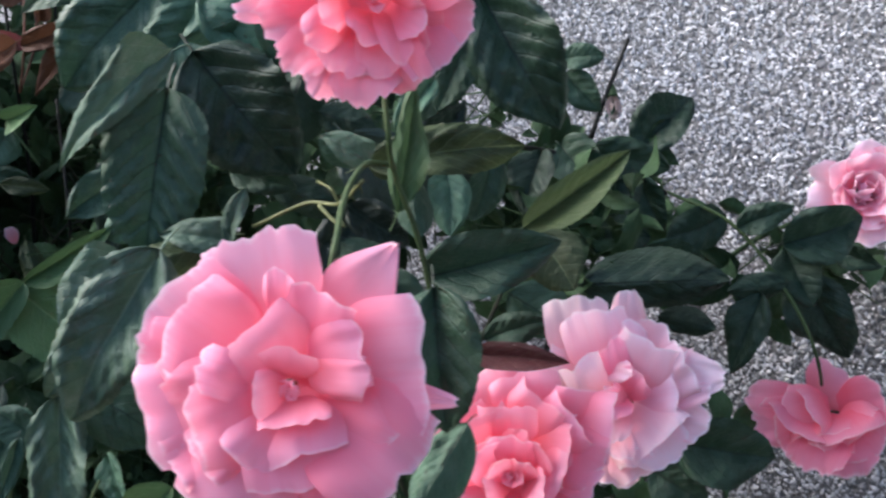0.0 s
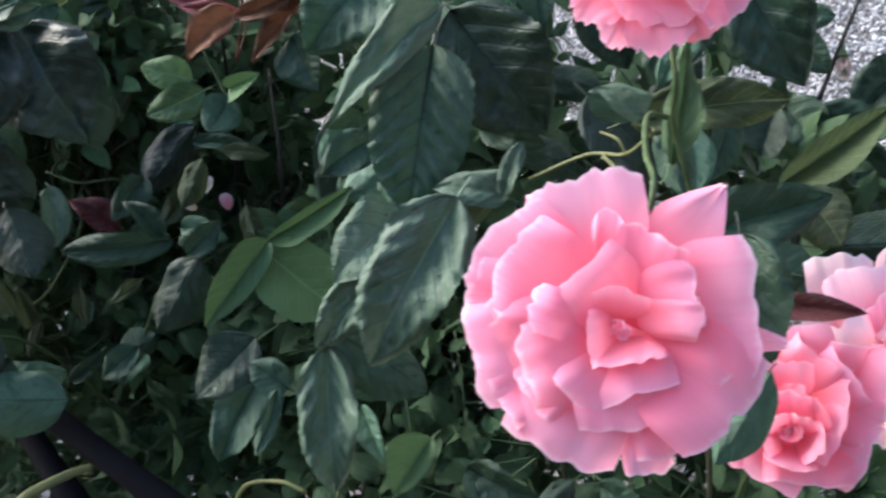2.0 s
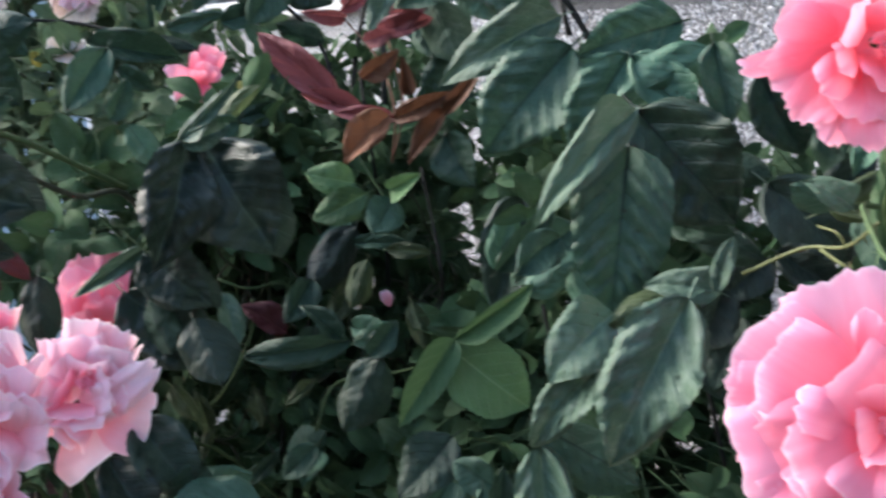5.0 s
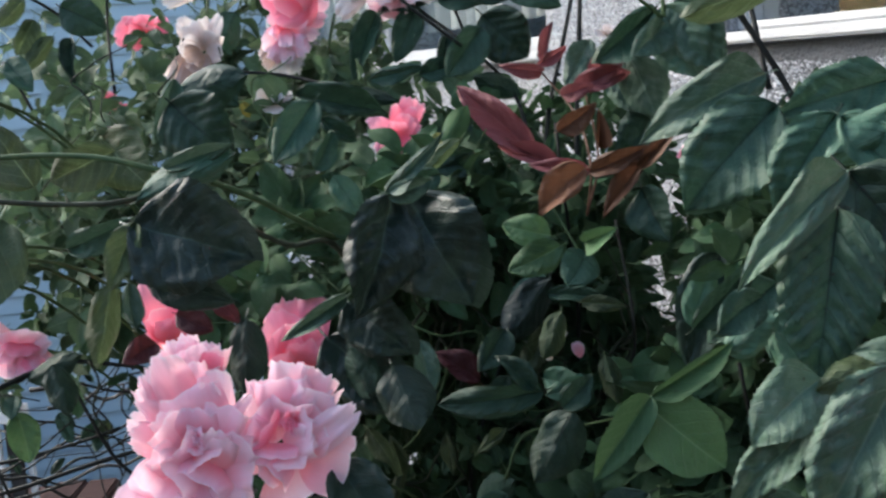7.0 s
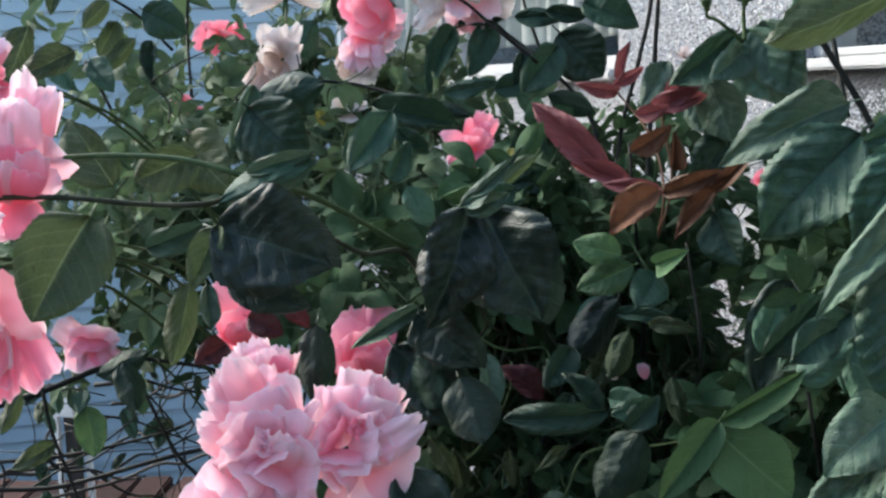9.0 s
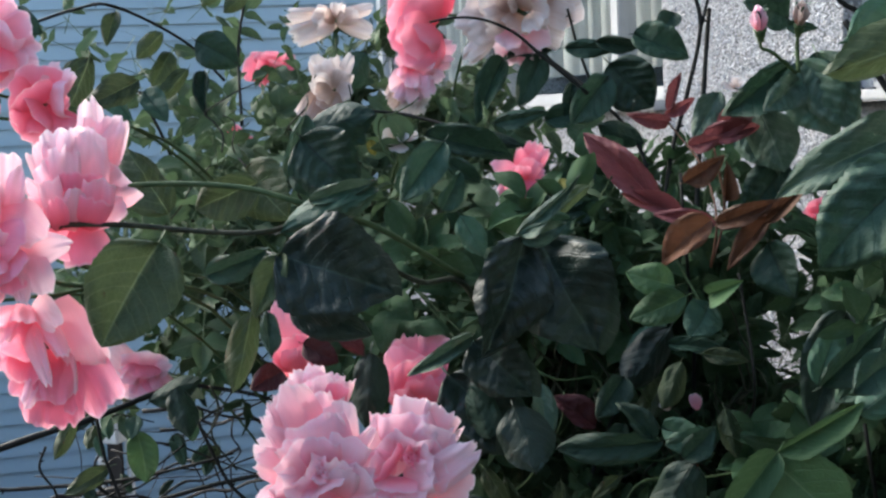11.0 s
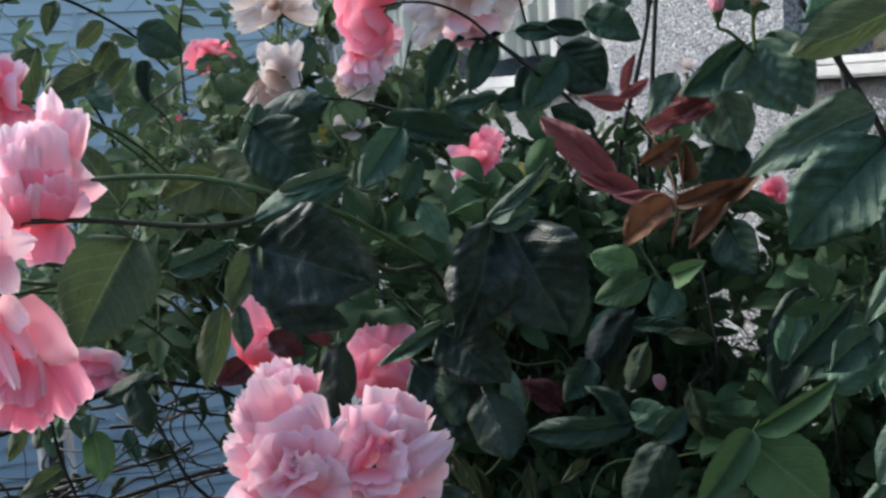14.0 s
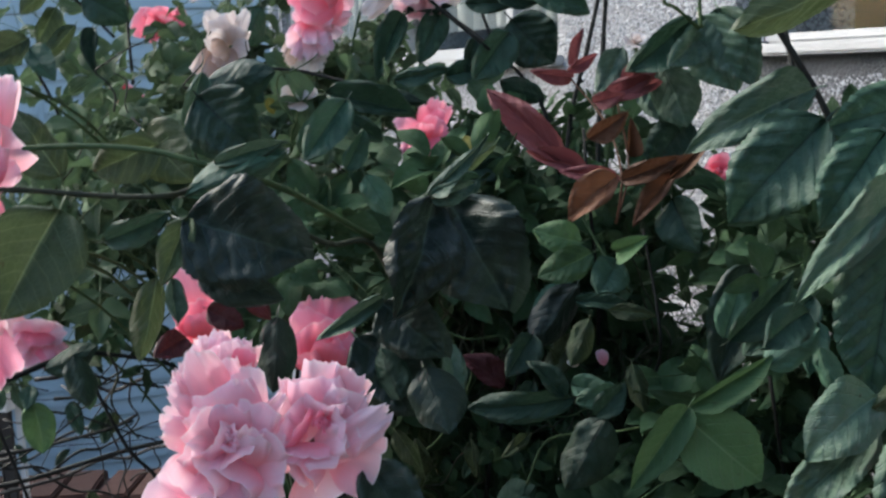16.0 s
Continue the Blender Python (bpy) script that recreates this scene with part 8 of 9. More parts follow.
put("twig", tube_mesh("wire", [Vector(p) - FO for p in [(-1.269, 1.526, 0.945), (-1.244, 1.522, 0.918), (-1.212, 1.532, 0.873), (-1.221, 1.527, 0.853), (-1.202, 1.528, 0.801), (-1.204, 1.522, 0.783), (-1.192, 1.520, 0.744)]], 0.002, 0.0014, 6, 3), WIRE, fence)
put("wire", tube_mesh("wire", [Vector(p) - FO for p in [(-1.763, 1.757, 0.729), (-1.681, 1.745, 0.735), (-1.635, 1.785, 0.723), (-1.579, 1.799, 0.722), (-1.502, 1.837, 0.722), (-1.424, 1.877, 0.719), (-1.336, 1.895, 0.728)]], 0.0012, 0.00084, 6, 3), WIRE, fence)
put("wire", tube_mesh("wire", [Vector(p) - FO for p in [(-1.751, 1.759, 0.810), (-1.677, 1.782, 0.817), (-1.602, 1.800, 0.816), (-1.529, 1.828, 0.809), (-1.463, 1.854, 0.818), (-1.405, 1.888, 0.822), (-1.337, 1.909, 0.826)]], 0.0012, 0.00084, 6, 3), WIRE, fence)
put("wire", tube_mesh("wire", [Vector(p) - FO for p in [(-1.709, 1.791, 0.889), (-1.699, 1.794, 0.846), (-1.683, 1.781, 0.811), (-1.659, 1.763, 0.773), (-1.672, 1.776, 0.720), (-1.667, 1.778, 0.669), (-1.652, 1.765, 0.623)]], 0.0012, 0.00084, 6, 3), WIRE, fence)
put("wire", tube_mesh("wire", [Vector(p) - FO for p in [(-1.413, 1.886, 0.883), (-1.452, 1.870, 0.841), (-1.481, 1.849, 0.802), (-1.520, 1.842, 0.763), (-1.540, 1.821, 0.714), (-1.560, 1.802, 0.668), (-1.583, 1.790, 0.620)]], 0.0012, 0.00084, 6, 3), WIRE, fence)
put("twig", tube_mesh("wire", [Vector(p) - FO for p in [(-1.351, 1.535, 0.928), (-1.317, 1.542, 0.931), (-1.303, 1.565, 0.933), (-1.281, 1.544, 0.937), (-1.242, 1.567, 0.903), (-1.180, 1.556, 0.928), (-1.152, 1.559, 0.914)]], 0.0035, 0.00245, 6, 3), WIRE, fence)
put("twig", tube_mesh("wire", [Vector(p) - FO for p in [(-1.462, 1.446, 0.927), (-1.439, 1.453, 0.938), (-1.400, 1.467, 0.933), (-1.381, 1.465, 0.944), (-1.371, 1.487, 0.931), (-1.361, 1.489, 0.939), (-1.331, 1.500, 0.956)]], 0.003, 0.0021, 6, 3), WIRE, fence)
put("twig", tube_mesh("wire", [Vector(p) - FO for p in [(-1.459, 1.418, 0.809), (-1.450, 1.424, 0.810), (-1.437, 1.431, 0.812), (-1.414, 1.443, 0.808), (-1.392, 1.443, 0.813), (-1.373, 1.448, 0.823), (-1.324, 1.432, 0.839)]], 0.004, 0.0028, 6, 3), WIRE, fence)
put("twig", tube_mesh("wire", [Vector(p) - FO for p in [(-1.297, 1.524, 0.923), (-1.251, 1.497, 0.907), (-1.280, 1.505, 0.873), (-1.258, 1.515, 0.862), (-1.239, 1.522, 0.822), (-1.243, 1.534, 0.775), (-1.216, 1.512, 0.745)]], 0.0015, 0.00105, 6, 3), WIRE, fence)
put("twig", tube_mesh("wire", [Vector(p) - FO for p in [(-1.145, 1.473, 0.953), (-1.137, 1.448, 0.924), (-1.133, 1.464, 0.896), (-1.131, 1.431, 0.881), (-1.140, 1.446, 0.838), (-1.153, 1.437, 0.812), (-1.162, 1.429, 0.778)]], 0.0015, 0.00105, 6, 3), WIRE, fence)
put("twig", tube_mesh("wire", [Vector(p) - FO for p in [(-1.298, 1.509, 0.969), (-1.274, 1.514, 0.950), (-1.235, 1.527, 0.925), (-1.212, 1.557, 0.931), (-1.201, 1.543, 0.933), (-1.160, 1.550, 0.942), (-1.135, 1.571, 0.956)]], 0.0018, 0.00126, 6, 3), WIRE, fence)
put("twig", tube_mesh("wire", [Vector(p) - FO for p in [(-1.441, 1.569, 0.851), (-1.400, 1.565, 0.848), (-1.355, 1.577, 0.865), (-1.340, 1.582, 0.860), (-1.320, 1.610, 0.863), (-1.288, 1.608, 0.870), (-1.271, 1.620, 0.893)]], 0.0015, 0.00105, 6, 3), WIRE, fence)
put("twig", tube_mesh("wire", [Vector(p) - FO for p in [(-1.528, 1.499, 0.749), (-1.511, 1.516, 0.764), (-1.483, 1.522, 0.797), (-1.458, 1.555, 0.818), (-1.424, 1.561, 0.843), (-1.407, 1.556, 0.823), (-1.383, 1.572, 0.844)]], 0.0014, 0.00098, 6, 3), WIRE, fence)
put("twig", tube_mesh("wire", [Vector(p) - FO for p in [(-1.241, 1.602, 0.750), (-1.245, 1.633, 0.749), (-1.216, 1.623, 0.759), (-1.208, 1.641, 0.765), (-1.190, 1.594, 0.810), (-1.145, 1.597, 0.834), (-1.119, 1.564, 0.860)]], 0.0015, 0.00105, 6, 3), WIRE, fence)
put("twig", tube_mesh("wire", [Vector(p) - FO for p in [(-1.097, 1.501, 1.070), (-1.119, 1.488, 1.040), (-1.114, 1.471, 1.022), (-1.136, 1.482, 1.001), (-1.168, 1.476, 0.956), (-1.202, 1.505, 0.920), (-1.249, 1.517, 0.867)]], 0.0016, 0.00112, 6, 3), WIRE, fence)
leaf("left", (-1.236, 1.439, 0.853), (-1.240, 1.413, 0.838), (0.890, -0.334, 0.310), 0.44, "dark", 6)
leaf("left", (-1.309, 1.359, 0.952), (-1.299, 1.328, 0.932), (0.330, -0.450, 0.830), 0.59, "olive", 6)
leaf("left", (-1.179, 1.368, 0.944), (-1.159, 1.363, 0.930), (0.253, -0.722, 0.644), 0.48, "dark", 2)
leaf("left", (-1.208, 1.476, 0.982), (-1.202, 1.472, 0.969), (0.410, -0.805, 0.428), 0.44, "mid", 0)
leaf("left", (-1.324, 1.368, 0.843), (-1.318, 1.348, 0.823), (0.830, -0.253, 0.497), 0.59, "dark", 0)
leaf("left", (-1.243, 1.299, 0.992), (-1.223, 1.277, 0.963), (0.386, -0.601, 0.700), 0.41, "mid", 6)
leaf("left", (-1.059, 1.451, 0.958), (-1.045, 1.427, 0.926), (0.323, -0.681, 0.658), 0.52, "olive", 0)
leaf("left", (-1.338, 1.373, 0.859), (-1.322, 1.357, 0.824), (0.498, -0.682, 0.535), 0.43, "dark", 1)
leaf("left", (-1.333, 1.425, 0.930), (-1.343, 1.387, 0.915), (0.819, -0.391, 0.420), 0.46, "dark", 6)
leaf("left", (-1.246, 1.279, 0.996), (-1.247, 1.244, 0.978), (0.709, -0.334, 0.621), 0.52, "dark", 0)
leaf("left", (-1.065, 1.432, 0.924), (-1.041, 1.417, 0.892), (0.265, -0.790, 0.553), 0.56, "olive", 0)
leaf("left", (-1.007, 1.353, 0.946), (-1.015, 1.338, 0.925), (0.469, -0.804, 0.367), 0.56, "dark", 6)
leaf("left", (-1.127, 1.367, 0.914), (-1.111, 1.340, 0.903), (0.449, -0.097, 0.888), 0.54, "mid", 1)
leaf("left", (-1.163, 1.368, 0.816), (-1.144, 1.361, 0.789), (0.523, -0.654, 0.546), 0.58, "olive", 1)
leaf("left", (-1.224, 1.325, 1.015), (-1.213, 1.305, 1.005), (0.374, -0.241, 0.896), 0.41, "olive", 6)
leaf("left", (-1.109, 1.368, 0.933), (-1.118, 1.350, 0.899), (0.615, -0.754, 0.232), 0.49, "olive", 6)
leaf("left", (-1.089, 1.291, 1.025), (-1.073, 1.289, 1.009), (0.514, -0.620, 0.593), 0.35, "dark", 1)
leaf("left", (-1.126, 1.284, 0.966), (-1.097, 1.265, 0.938), (0.340, -0.584, 0.737), 0.45, "mid", 1)
leaf("left", (-1.113, 1.531, 0.962), (-1.105, 1.524, 0.936), (0.701, -0.619, 0.354), 0.44, "dark", 2)
leaf("left", (-1.246, 1.331, 0.892), (-1.232, 1.332, 0.866), (0.779, -0.473, 0.410), 0.39, "dark", 0)
leaf("left", (-1.236, 1.378, 0.915), (-1.233, 1.347, 0.889), (0.493, -0.533, 0.687), 0.54, "olive", 0)
leaf("left", (-1.283, 1.327, 0.946), (-1.265, 1.322, 0.918), (0.624, -0.608, 0.491), 0.44, "mid", 6)
leaf("left", (-1.236, 1.257, 0.856), (-1.234, 1.241, 0.824), (0.511, -0.752, 0.416), 0.51, "dark", 6)
leaf("left", (-1.123, 1.376, 0.929), (-1.146, 1.355, 0.909), (0.673, -0.739, -0.022), 0.59, "dark", 0)
leaf("left", (-1.025, 1.366, 0.830), (-1.042, 1.355, 0.820), (0.546, -0.837, -0.043), 0.35, "olive", 0)
leaf("left", (-1.156, 1.411, 1.000), (-1.153, 1.398, 0.988), (0.730, -0.357, 0.583), 0.52, "olive", 6)
cane("mid", [(-0.368, 1.226, 1.071), (-0.371, 1.220, 1.078), (-0.377, 1.223, 1.105), (-0.364, 1.231, 1.104), (-0.376, 1.219, 1.135), (-0.380, 1.216, 1.152), (-0.387, 1.209, 1.172)], 0.0014, 0.0008, "old", 0)
cane("mid", [(-0.580, 1.124, 1.011), (-0.584, 1.135, 1.018), (-0.577, 1.156, 1.024), (-0.559, 1.142, 1.033), (-0.577, 1.138, 1.050), (-0.561, 1.126, 1.068), (-0.566, 1.129, 1.073)], 0.0014, 0.0008, "old", 0)
cane("mid", [(-0.518, 1.170, 1.057), (-0.513, 1.170, 1.079), (-0.509, 1.170, 1.085), (-0.502, 1.168, 1.092), (-0.517, 1.176, 1.110), (-0.529, 1.164, 1.128), (-0.532, 1.153, 1.153)], 0.0014, 0.0008, "old", 0)
cane("mid", [(-0.392, 1.212, 0.974), (-0.399, 1.199, 0.987), (-0.411, 1.208, 0.988), (-0.408, 1.202, 1.007), (-0.400, 1.205, 1.036), (-0.381, 1.203, 1.069), (-0.360, 1.205, 1.079)], 0.0014, 0.0008, "old", 0)
cane("mid", [(-0.554, 1.136, 0.905), (-0.541, 1.138, 0.915), (-0.550, 1.145, 0.935), (-0.535, 1.136, 0.945), (-0.543, 1.131, 0.959), (-0.542, 1.132, 0.969), (-0.546, 1.126, 0.994)], 0.0014, 0.0008, "old", 0)
cane("mid", [(-0.571, 1.161, 1.073), (-0.566, 1.148, 1.096), (-0.580, 1.147, 1.104), (-0.574, 1.153, 1.109), (-0.574, 1.144, 1.127), (-0.578, 1.154, 1.137), (-0.571, 1.139, 1.156)], 0.0014, 0.0008, "green", 0)
cane("mid", [(-0.460, 1.190, 0.966), (-0.455, 1.188, 0.977), (-0.455, 1.189, 0.986), (-0.450, 1.194, 1.001), (-0.456, 1.182, 1.025), (-0.456, 1.167, 1.042), (-0.457, 1.168, 1.067)], 0.0014, 0.0008, "old", 0)
cane("mid", [(-0.400, 1.188, 0.903), (-0.402, 1.188, 0.919), (-0.407, 1.192, 0.939), (-0.411, 1.188, 0.945), (-0.418, 1.167, 0.960), (-0.429, 1.180, 0.973), (-0.429, 1.168, 0.989)], 0.0014, 0.0008, "old", 0)
cane("mid", [(-0.550, 1.169, 1.069), (-0.553, 1.160, 1.081), (-0.567, 1.171, 1.095), (-0.559, 1.152, 1.110), (-0.574, 1.133, 1.135), (-0.567, 1.142, 1.160), (-0.586, 1.137, 1.177)], 0.0014, 0.0008, "old", 0)
cane("mid", [(-0.582, 1.146, 1.085), (-0.573, 1.121, 1.112), (-0.570, 1.148, 1.122), (-0.572, 1.155, 1.122), (-0.564, 1.151, 1.141), (-0.558, 1.145, 1.148), (-0.555, 1.146, 1.159)], 0.0014, 0.0008, "old", 0)
cane("mid", [(-0.452, 1.196, 0.955), (-0.450, 1.158, 0.977), (-0.458, 1.176, 0.982), (-0.474, 1.166, 1.007), (-0.452, 1.179, 1.005), (-0.431, 1.176, 1.017), (-0.414, 1.178, 1.027)], 0.0014, 0.0008, "green", 0)
cane("mid", [(-0.418, 1.194, 1.001), (-0.411, 1.205, 1.003), (-0.401, 1.199, 1.016), (-0.399, 1.230, 1.028), (-0.396, 1.206, 1.049), (-0.400, 1.208, 1.067), (-0.396, 1.195, 1.096)], 0.0014, 0.0008, "old", 0)
cane("mid", [(-0.522, 1.165, 1.039), (-0.524, 1.161, 1.054), (-0.512, 1.146, 1.075), (-0.517, 1.160, 1.077), (-0.510, 1.194, 1.087), (-0.486, 1.168, 1.110), (-0.484, 1.167, 1.124)], 0.0014, 0.0008, "old", 0)
cane("mid", [(-0.488, 1.186, 0.966), (-0.471, 1.179, 0.978), (-0.465, 1.180, 0.986), (-0.467, 1.166, 0.996), (-0.449, 1.190, 1.010), (-0.447, 1.190, 1.022), (-0.432, 1.174, 1.040)], 0.0014, 0.0008, "old", 0)
cane("mid", [(-0.511, 1.161, 1.047), (-0.533, 1.182, 1.063), (-0.537, 1.167, 1.075), (-0.541, 1.178, 1.085), (-0.534, 1.162, 1.115), (-0.510, 1.145, 1.134), (-0.498, 1.164, 1.141)], 0.0014, 0.0008, "old", 0)
cane("mid", [(-0.388, 1.208, 1.017), (-0.389, 1.208, 1.019), (-0.389, 1.214, 1.035), (-0.379, 1.221, 1.050), (-0.396, 1.219, 1.060), (-0.407, 1.213, 1.078), (-0.414, 1.187, 1.088)], 0.0014, 0.0008, "old", 0)
cane("mid", [(-0.509, 1.151, 0.937), (-0.519, 1.149, 0.948), (-0.525, 1.147, 0.961), (-0.533, 1.147, 0.968), (-0.512, 1.151, 0.978), (-0.486, 1.153, 0.993), (-0.468, 1.155, 1.005)], 0.0014, 0.0008, "old", 0)
cane("mid", [(-0.424, 1.186, 0.968), (-0.428, 1.190, 0.984), (-0.429, 1.185, 1.011), (-0.432, 1.189, 1.015), (-0.416, 1.205, 1.021), (-0.388, 1.189, 1.058), (-0.371, 1.202, 1.080)], 0.0014, 0.0008, "old", 0)
cane("mid", [(-0.424, 1.176, 0.921), (-0.435, 1.188, 0.937), (-0.435, 1.176, 0.947), (-0.448, 1.189, 0.961), (-0.434, 1.178, 0.980), (-0.432, 1.170, 1.006), (-0.409, 1.180, 1.026)], 0.0014, 0.0008, "old", 0)
cane("mid", [(-0.389, 1.197, 0.905), (-0.396, 1.180, 0.927), (-0.406, 1.189, 0.936), (-0.411, 1.188, 0.935), (-0.389, 1.190, 0.954), (-0.360, 1.185, 0.980), (-0.340, 1.199, 0.983)], 0.0014, 0.0008, "green", 0)
cane("mid", [(-0.403, 1.199, 0.988), (-0.414, 1.183, 1.005), (-0.426, 1.206, 0.998), (-0.421, 1.188, 1.025), (-0.436, 1.184, 1.043), (-0.430, 1.174, 1.057), (-0.442, 1.173, 1.064)], 0.0014, 0.0008, "old", 0)
cane("mid", [(-0.416, 1.194, 0.983), (-0.414, 1.193, 1.000), (-0.402, 1.187, 1.009), (-0.404, 1.215, 1.014), (-0.399, 1.193, 1.033), (-0.395, 1.223, 1.037), (-0.384, 1.195, 1.066)], 0.0014, 0.0008, "green", 0)
cane("mid", [(-0.427, 1.176, 0.935), (-0.426, 1.193, 0.936), (-0.439, 1.192, 0.945), (-0.425, 1.183, 0.962), (-0.438, 1.190, 0.979), (-0.430, 1.170, 1.009), (-0.433, 1.172, 1.031)], 0.0014, 0.0008, "old", 0)
cane("mid", [(-0.576, 1.134, 0.903), (-0.582, 1.137, 0.919), (-0.590, 1.139, 0.931), (-0.604, 1.110, 0.947), (-0.576, 1.120, 0.946), (-0.554, 1.115, 0.979), (-0.529, 1.131, 0.988)], 0.0014, 0.0008, "old", 0)
cane("mid", [(-0.566, 1.140, 0.921), (-0.550, 1.144, 0.933), (-0.540, 1.141, 0.949), (-0.541, 1.144, 0.962), (-0.535, 1.145, 0.981), (-0.530, 1.140, 0.990), (-0.525, 1.137, 1.025)], 0.0014, 0.0008, "green", 0)
cane("mid", [(-0.565, 1.139, 1.054), (-0.563, 1.150, 1.053), (-0.551, 1.146, 1.070), (-0.559, 1.144, 1.079), (-0.551, 1.154, 1.107), (-0.552, 1.138, 1.124), (-0.547, 1.147, 1.145)], 0.0014, 0.0008, "old", 0)
cane("mid", [(-0.440, 1.198, 0.998), (-0.448, 1.175, 1.027), (-0.457, 1.184, 1.029), (-0.460, 1.178, 1.040), (-0.452, 1.177, 1.056), (-0.440, 1.191, 1.060), (-0.431, 1.179, 1.075)], 0.0014, 0.0008, "old", 0)
cane("mid", [(-0.423, 1.180, 0.928), (-0.418, 1.180, 0.950), (-0.431, 1.194, 0.944), (-0.426, 1.187, 0.962), (-0.424, 1.182, 0.979), (-0.428, 1.177, 1.004), (-0.425, 1.174, 1.022)], 0.0014, 0.0008, "green", 0)
cane("mid", [(-0.402, 1.193, 0.973), (-0.409, 1.201, 0.975), (-0.387, 1.219, 0.991), (-0.377, 1.208, 1.008), (-0.388, 1.212, 1.017), (-0.400, 1.202, 1.040), (-0.399, 1.187, 1.050)], 0.0014, 0.0008, "old", 0)
cane("mid", [(-0.471, 1.172, 1.081), (-0.464, 1.173, 1.083), (-0.467, 1.200, 1.105), (-0.471, 1.209, 1.113), (-0.478, 1.185, 1.135), (-0.484, 1.177, 1.152), (-0.491, 1.171, 1.170)], 0.0014, 0.0008, "old", 0)
cane("mid", [(-0.532, 1.187, 0.937), (-0.528, 1.188, 0.946), (-0.528, 1.193, 0.958), (-0.526, 1.202, 0.965), (-0.549, 1.186, 0.983), (-0.558, 1.195, 1.005), (-0.570, 1.185, 1.031)], 0.0014, 0.0008, "old", 0)
cane("left", [(-0.672, 1.166, 1.006), (-0.699, 1.186, 1.012), (-0.698, 1.184, 1.013), (-0.698, 1.177, 1.037), (-0.696, 1.205, 1.036), (-0.671, 1.208, 1.046), (-0.632, 1.186, 1.060)], 0.0014, 0.0008, "old", 0)
cane("left", [(-0.658, 1.193, 0.972), (-0.651, 1.196, 0.971), (-0.654, 1.183, 0.993), (-0.646, 1.187, 1.002), (-0.650, 1.194, 1.020), (-0.635, 1.186, 1.058), (-0.634, 1.189, 1.072)], 0.0014, 0.0008, "old", 0)
cane("mid", [(-0.378, 1.225, 1.041), (-0.372, 1.237, 1.054), (-0.380, 1.223, 1.061), (-0.369, 1.245, 1.070), (-0.370, 1.230, 1.098), (-0.371, 1.238, 1.096), (-0.379, 1.232, 1.123)], 0.0014, 0.0008, "old", 0)
cane("mid", [(-0.525, 1.149, 0.867), (-0.530, 1.167, 0.877), (-0.536, 1.161, 0.884), (-0.539, 1.164, 0.896), (-0.518, 1.180, 0.908), (-0.499, 1.161, 0.927), (-0.469, 1.171, 0.934)], 0.0014, 0.0008, "old", 0)
cane("mid", [(-0.572, 1.212, 1.016), (-0.573, 1.213, 1.015), (-0.561, 1.214, 1.033), (-0.565, 1.225, 1.052), (-0.537, 1.218, 1.057), (-0.527, 1.216, 1.079), (-0.512, 1.211, 1.102)], 0.0014, 0.0008, "green", 0)
cane("mid", [(-0.371, 1.217, 0.998), (-0.370, 1.195, 1.015), (-0.368, 1.234, 1.020), (-0.354, 1.232, 1.042), (-0.354, 1.232, 1.059), (-0.348, 1.213, 1.081), (-0.356, 1.226, 1.093)], 0.0014, 0.0008, "old", 0)
cane("mid", [(-0.567, 1.179, 0.961), (-0.586, 1.194, 0.969), (-0.579, 1.209, 0.973), (-0.590, 1.180, 0.994), (-0.570, 1.188, 1.006), (-0.548, 1.192, 1.018), (-0.527, 1.190, 1.030)], 0.0014, 0.0008, "green", 0)
cane("left", [(-0.665, 1.194, 1.013), (-0.652, 1.189, 1.027), (-0.658, 1.205, 1.028), (-0.664, 1.214, 1.050), (-0.681, 1.200, 1.061), (-0.680, 1.187, 1.069), (-0.704, 1.185, 1.086)], 0.0014, 0.0008, "old", 0)
cane("mid", [(-0.595, 1.122, 0.785), (-0.599, 1.138, 0.793), (-0.582, 1.130, 0.814), (-0.582, 1.155, 0.816), (-0.562, 1.152, 0.835), (-0.548, 1.143, 0.872), (-0.543, 1.150, 0.888)], 0.0014, 0.0008, "old", 0)
cane("mid", [(-0.583, 1.193, 0.987), (-0.584, 1.208, 1.004), (-0.567, 1.191, 1.014), (-0.551, 1.202, 1.026), (-0.552, 1.208, 1.058), (-0.548, 1.202, 1.073), (-0.552, 1.205, 1.097)], 0.0014, 0.0008, "old", 0)
cane("mid", [(-0.584, 1.163, 0.912), (-0.574, 1.177, 0.923), (-0.558, 1.174, 0.923), (-0.549, 1.189, 0.938), (-0.564, 1.176, 0.958), (-0.573, 1.177, 0.967), (-0.582, 1.170, 0.978)], 0.0014, 0.0008, "green", 0)
cane("mid", [(-0.416, 1.163, 0.795), (-0.424, 1.157, 0.820), (-0.415, 1.181, 0.815), (-0.401, 1.152, 0.844), (-0.406, 1.178, 0.853), (-0.395, 1.163, 0.868), (-0.393, 1.163, 0.873)], 0.0014, 0.0008, "old", 0)
cane("mid", [(-0.557, 1.191, 0.972), (-0.540, 1.206, 0.982), (-0.546, 1.195, 0.997), (-0.535, 1.203, 1.014), (-0.543, 1.210, 1.029), (-0.547, 1.205, 1.045), (-0.559, 1.193, 1.054)], 0.0014, 0.0008, "green", 0)
cane("mid", [(-0.568, 1.210, 1.046), (-0.579, 1.227, 1.053), (-0.574, 1.208, 1.067), (-0.577, 1.228, 1.086), (-0.565, 1.207, 1.100), (-0.564, 1.222, 1.109), (-0.550, 1.214, 1.128)], 0.0014, 0.0008, "old", 0)
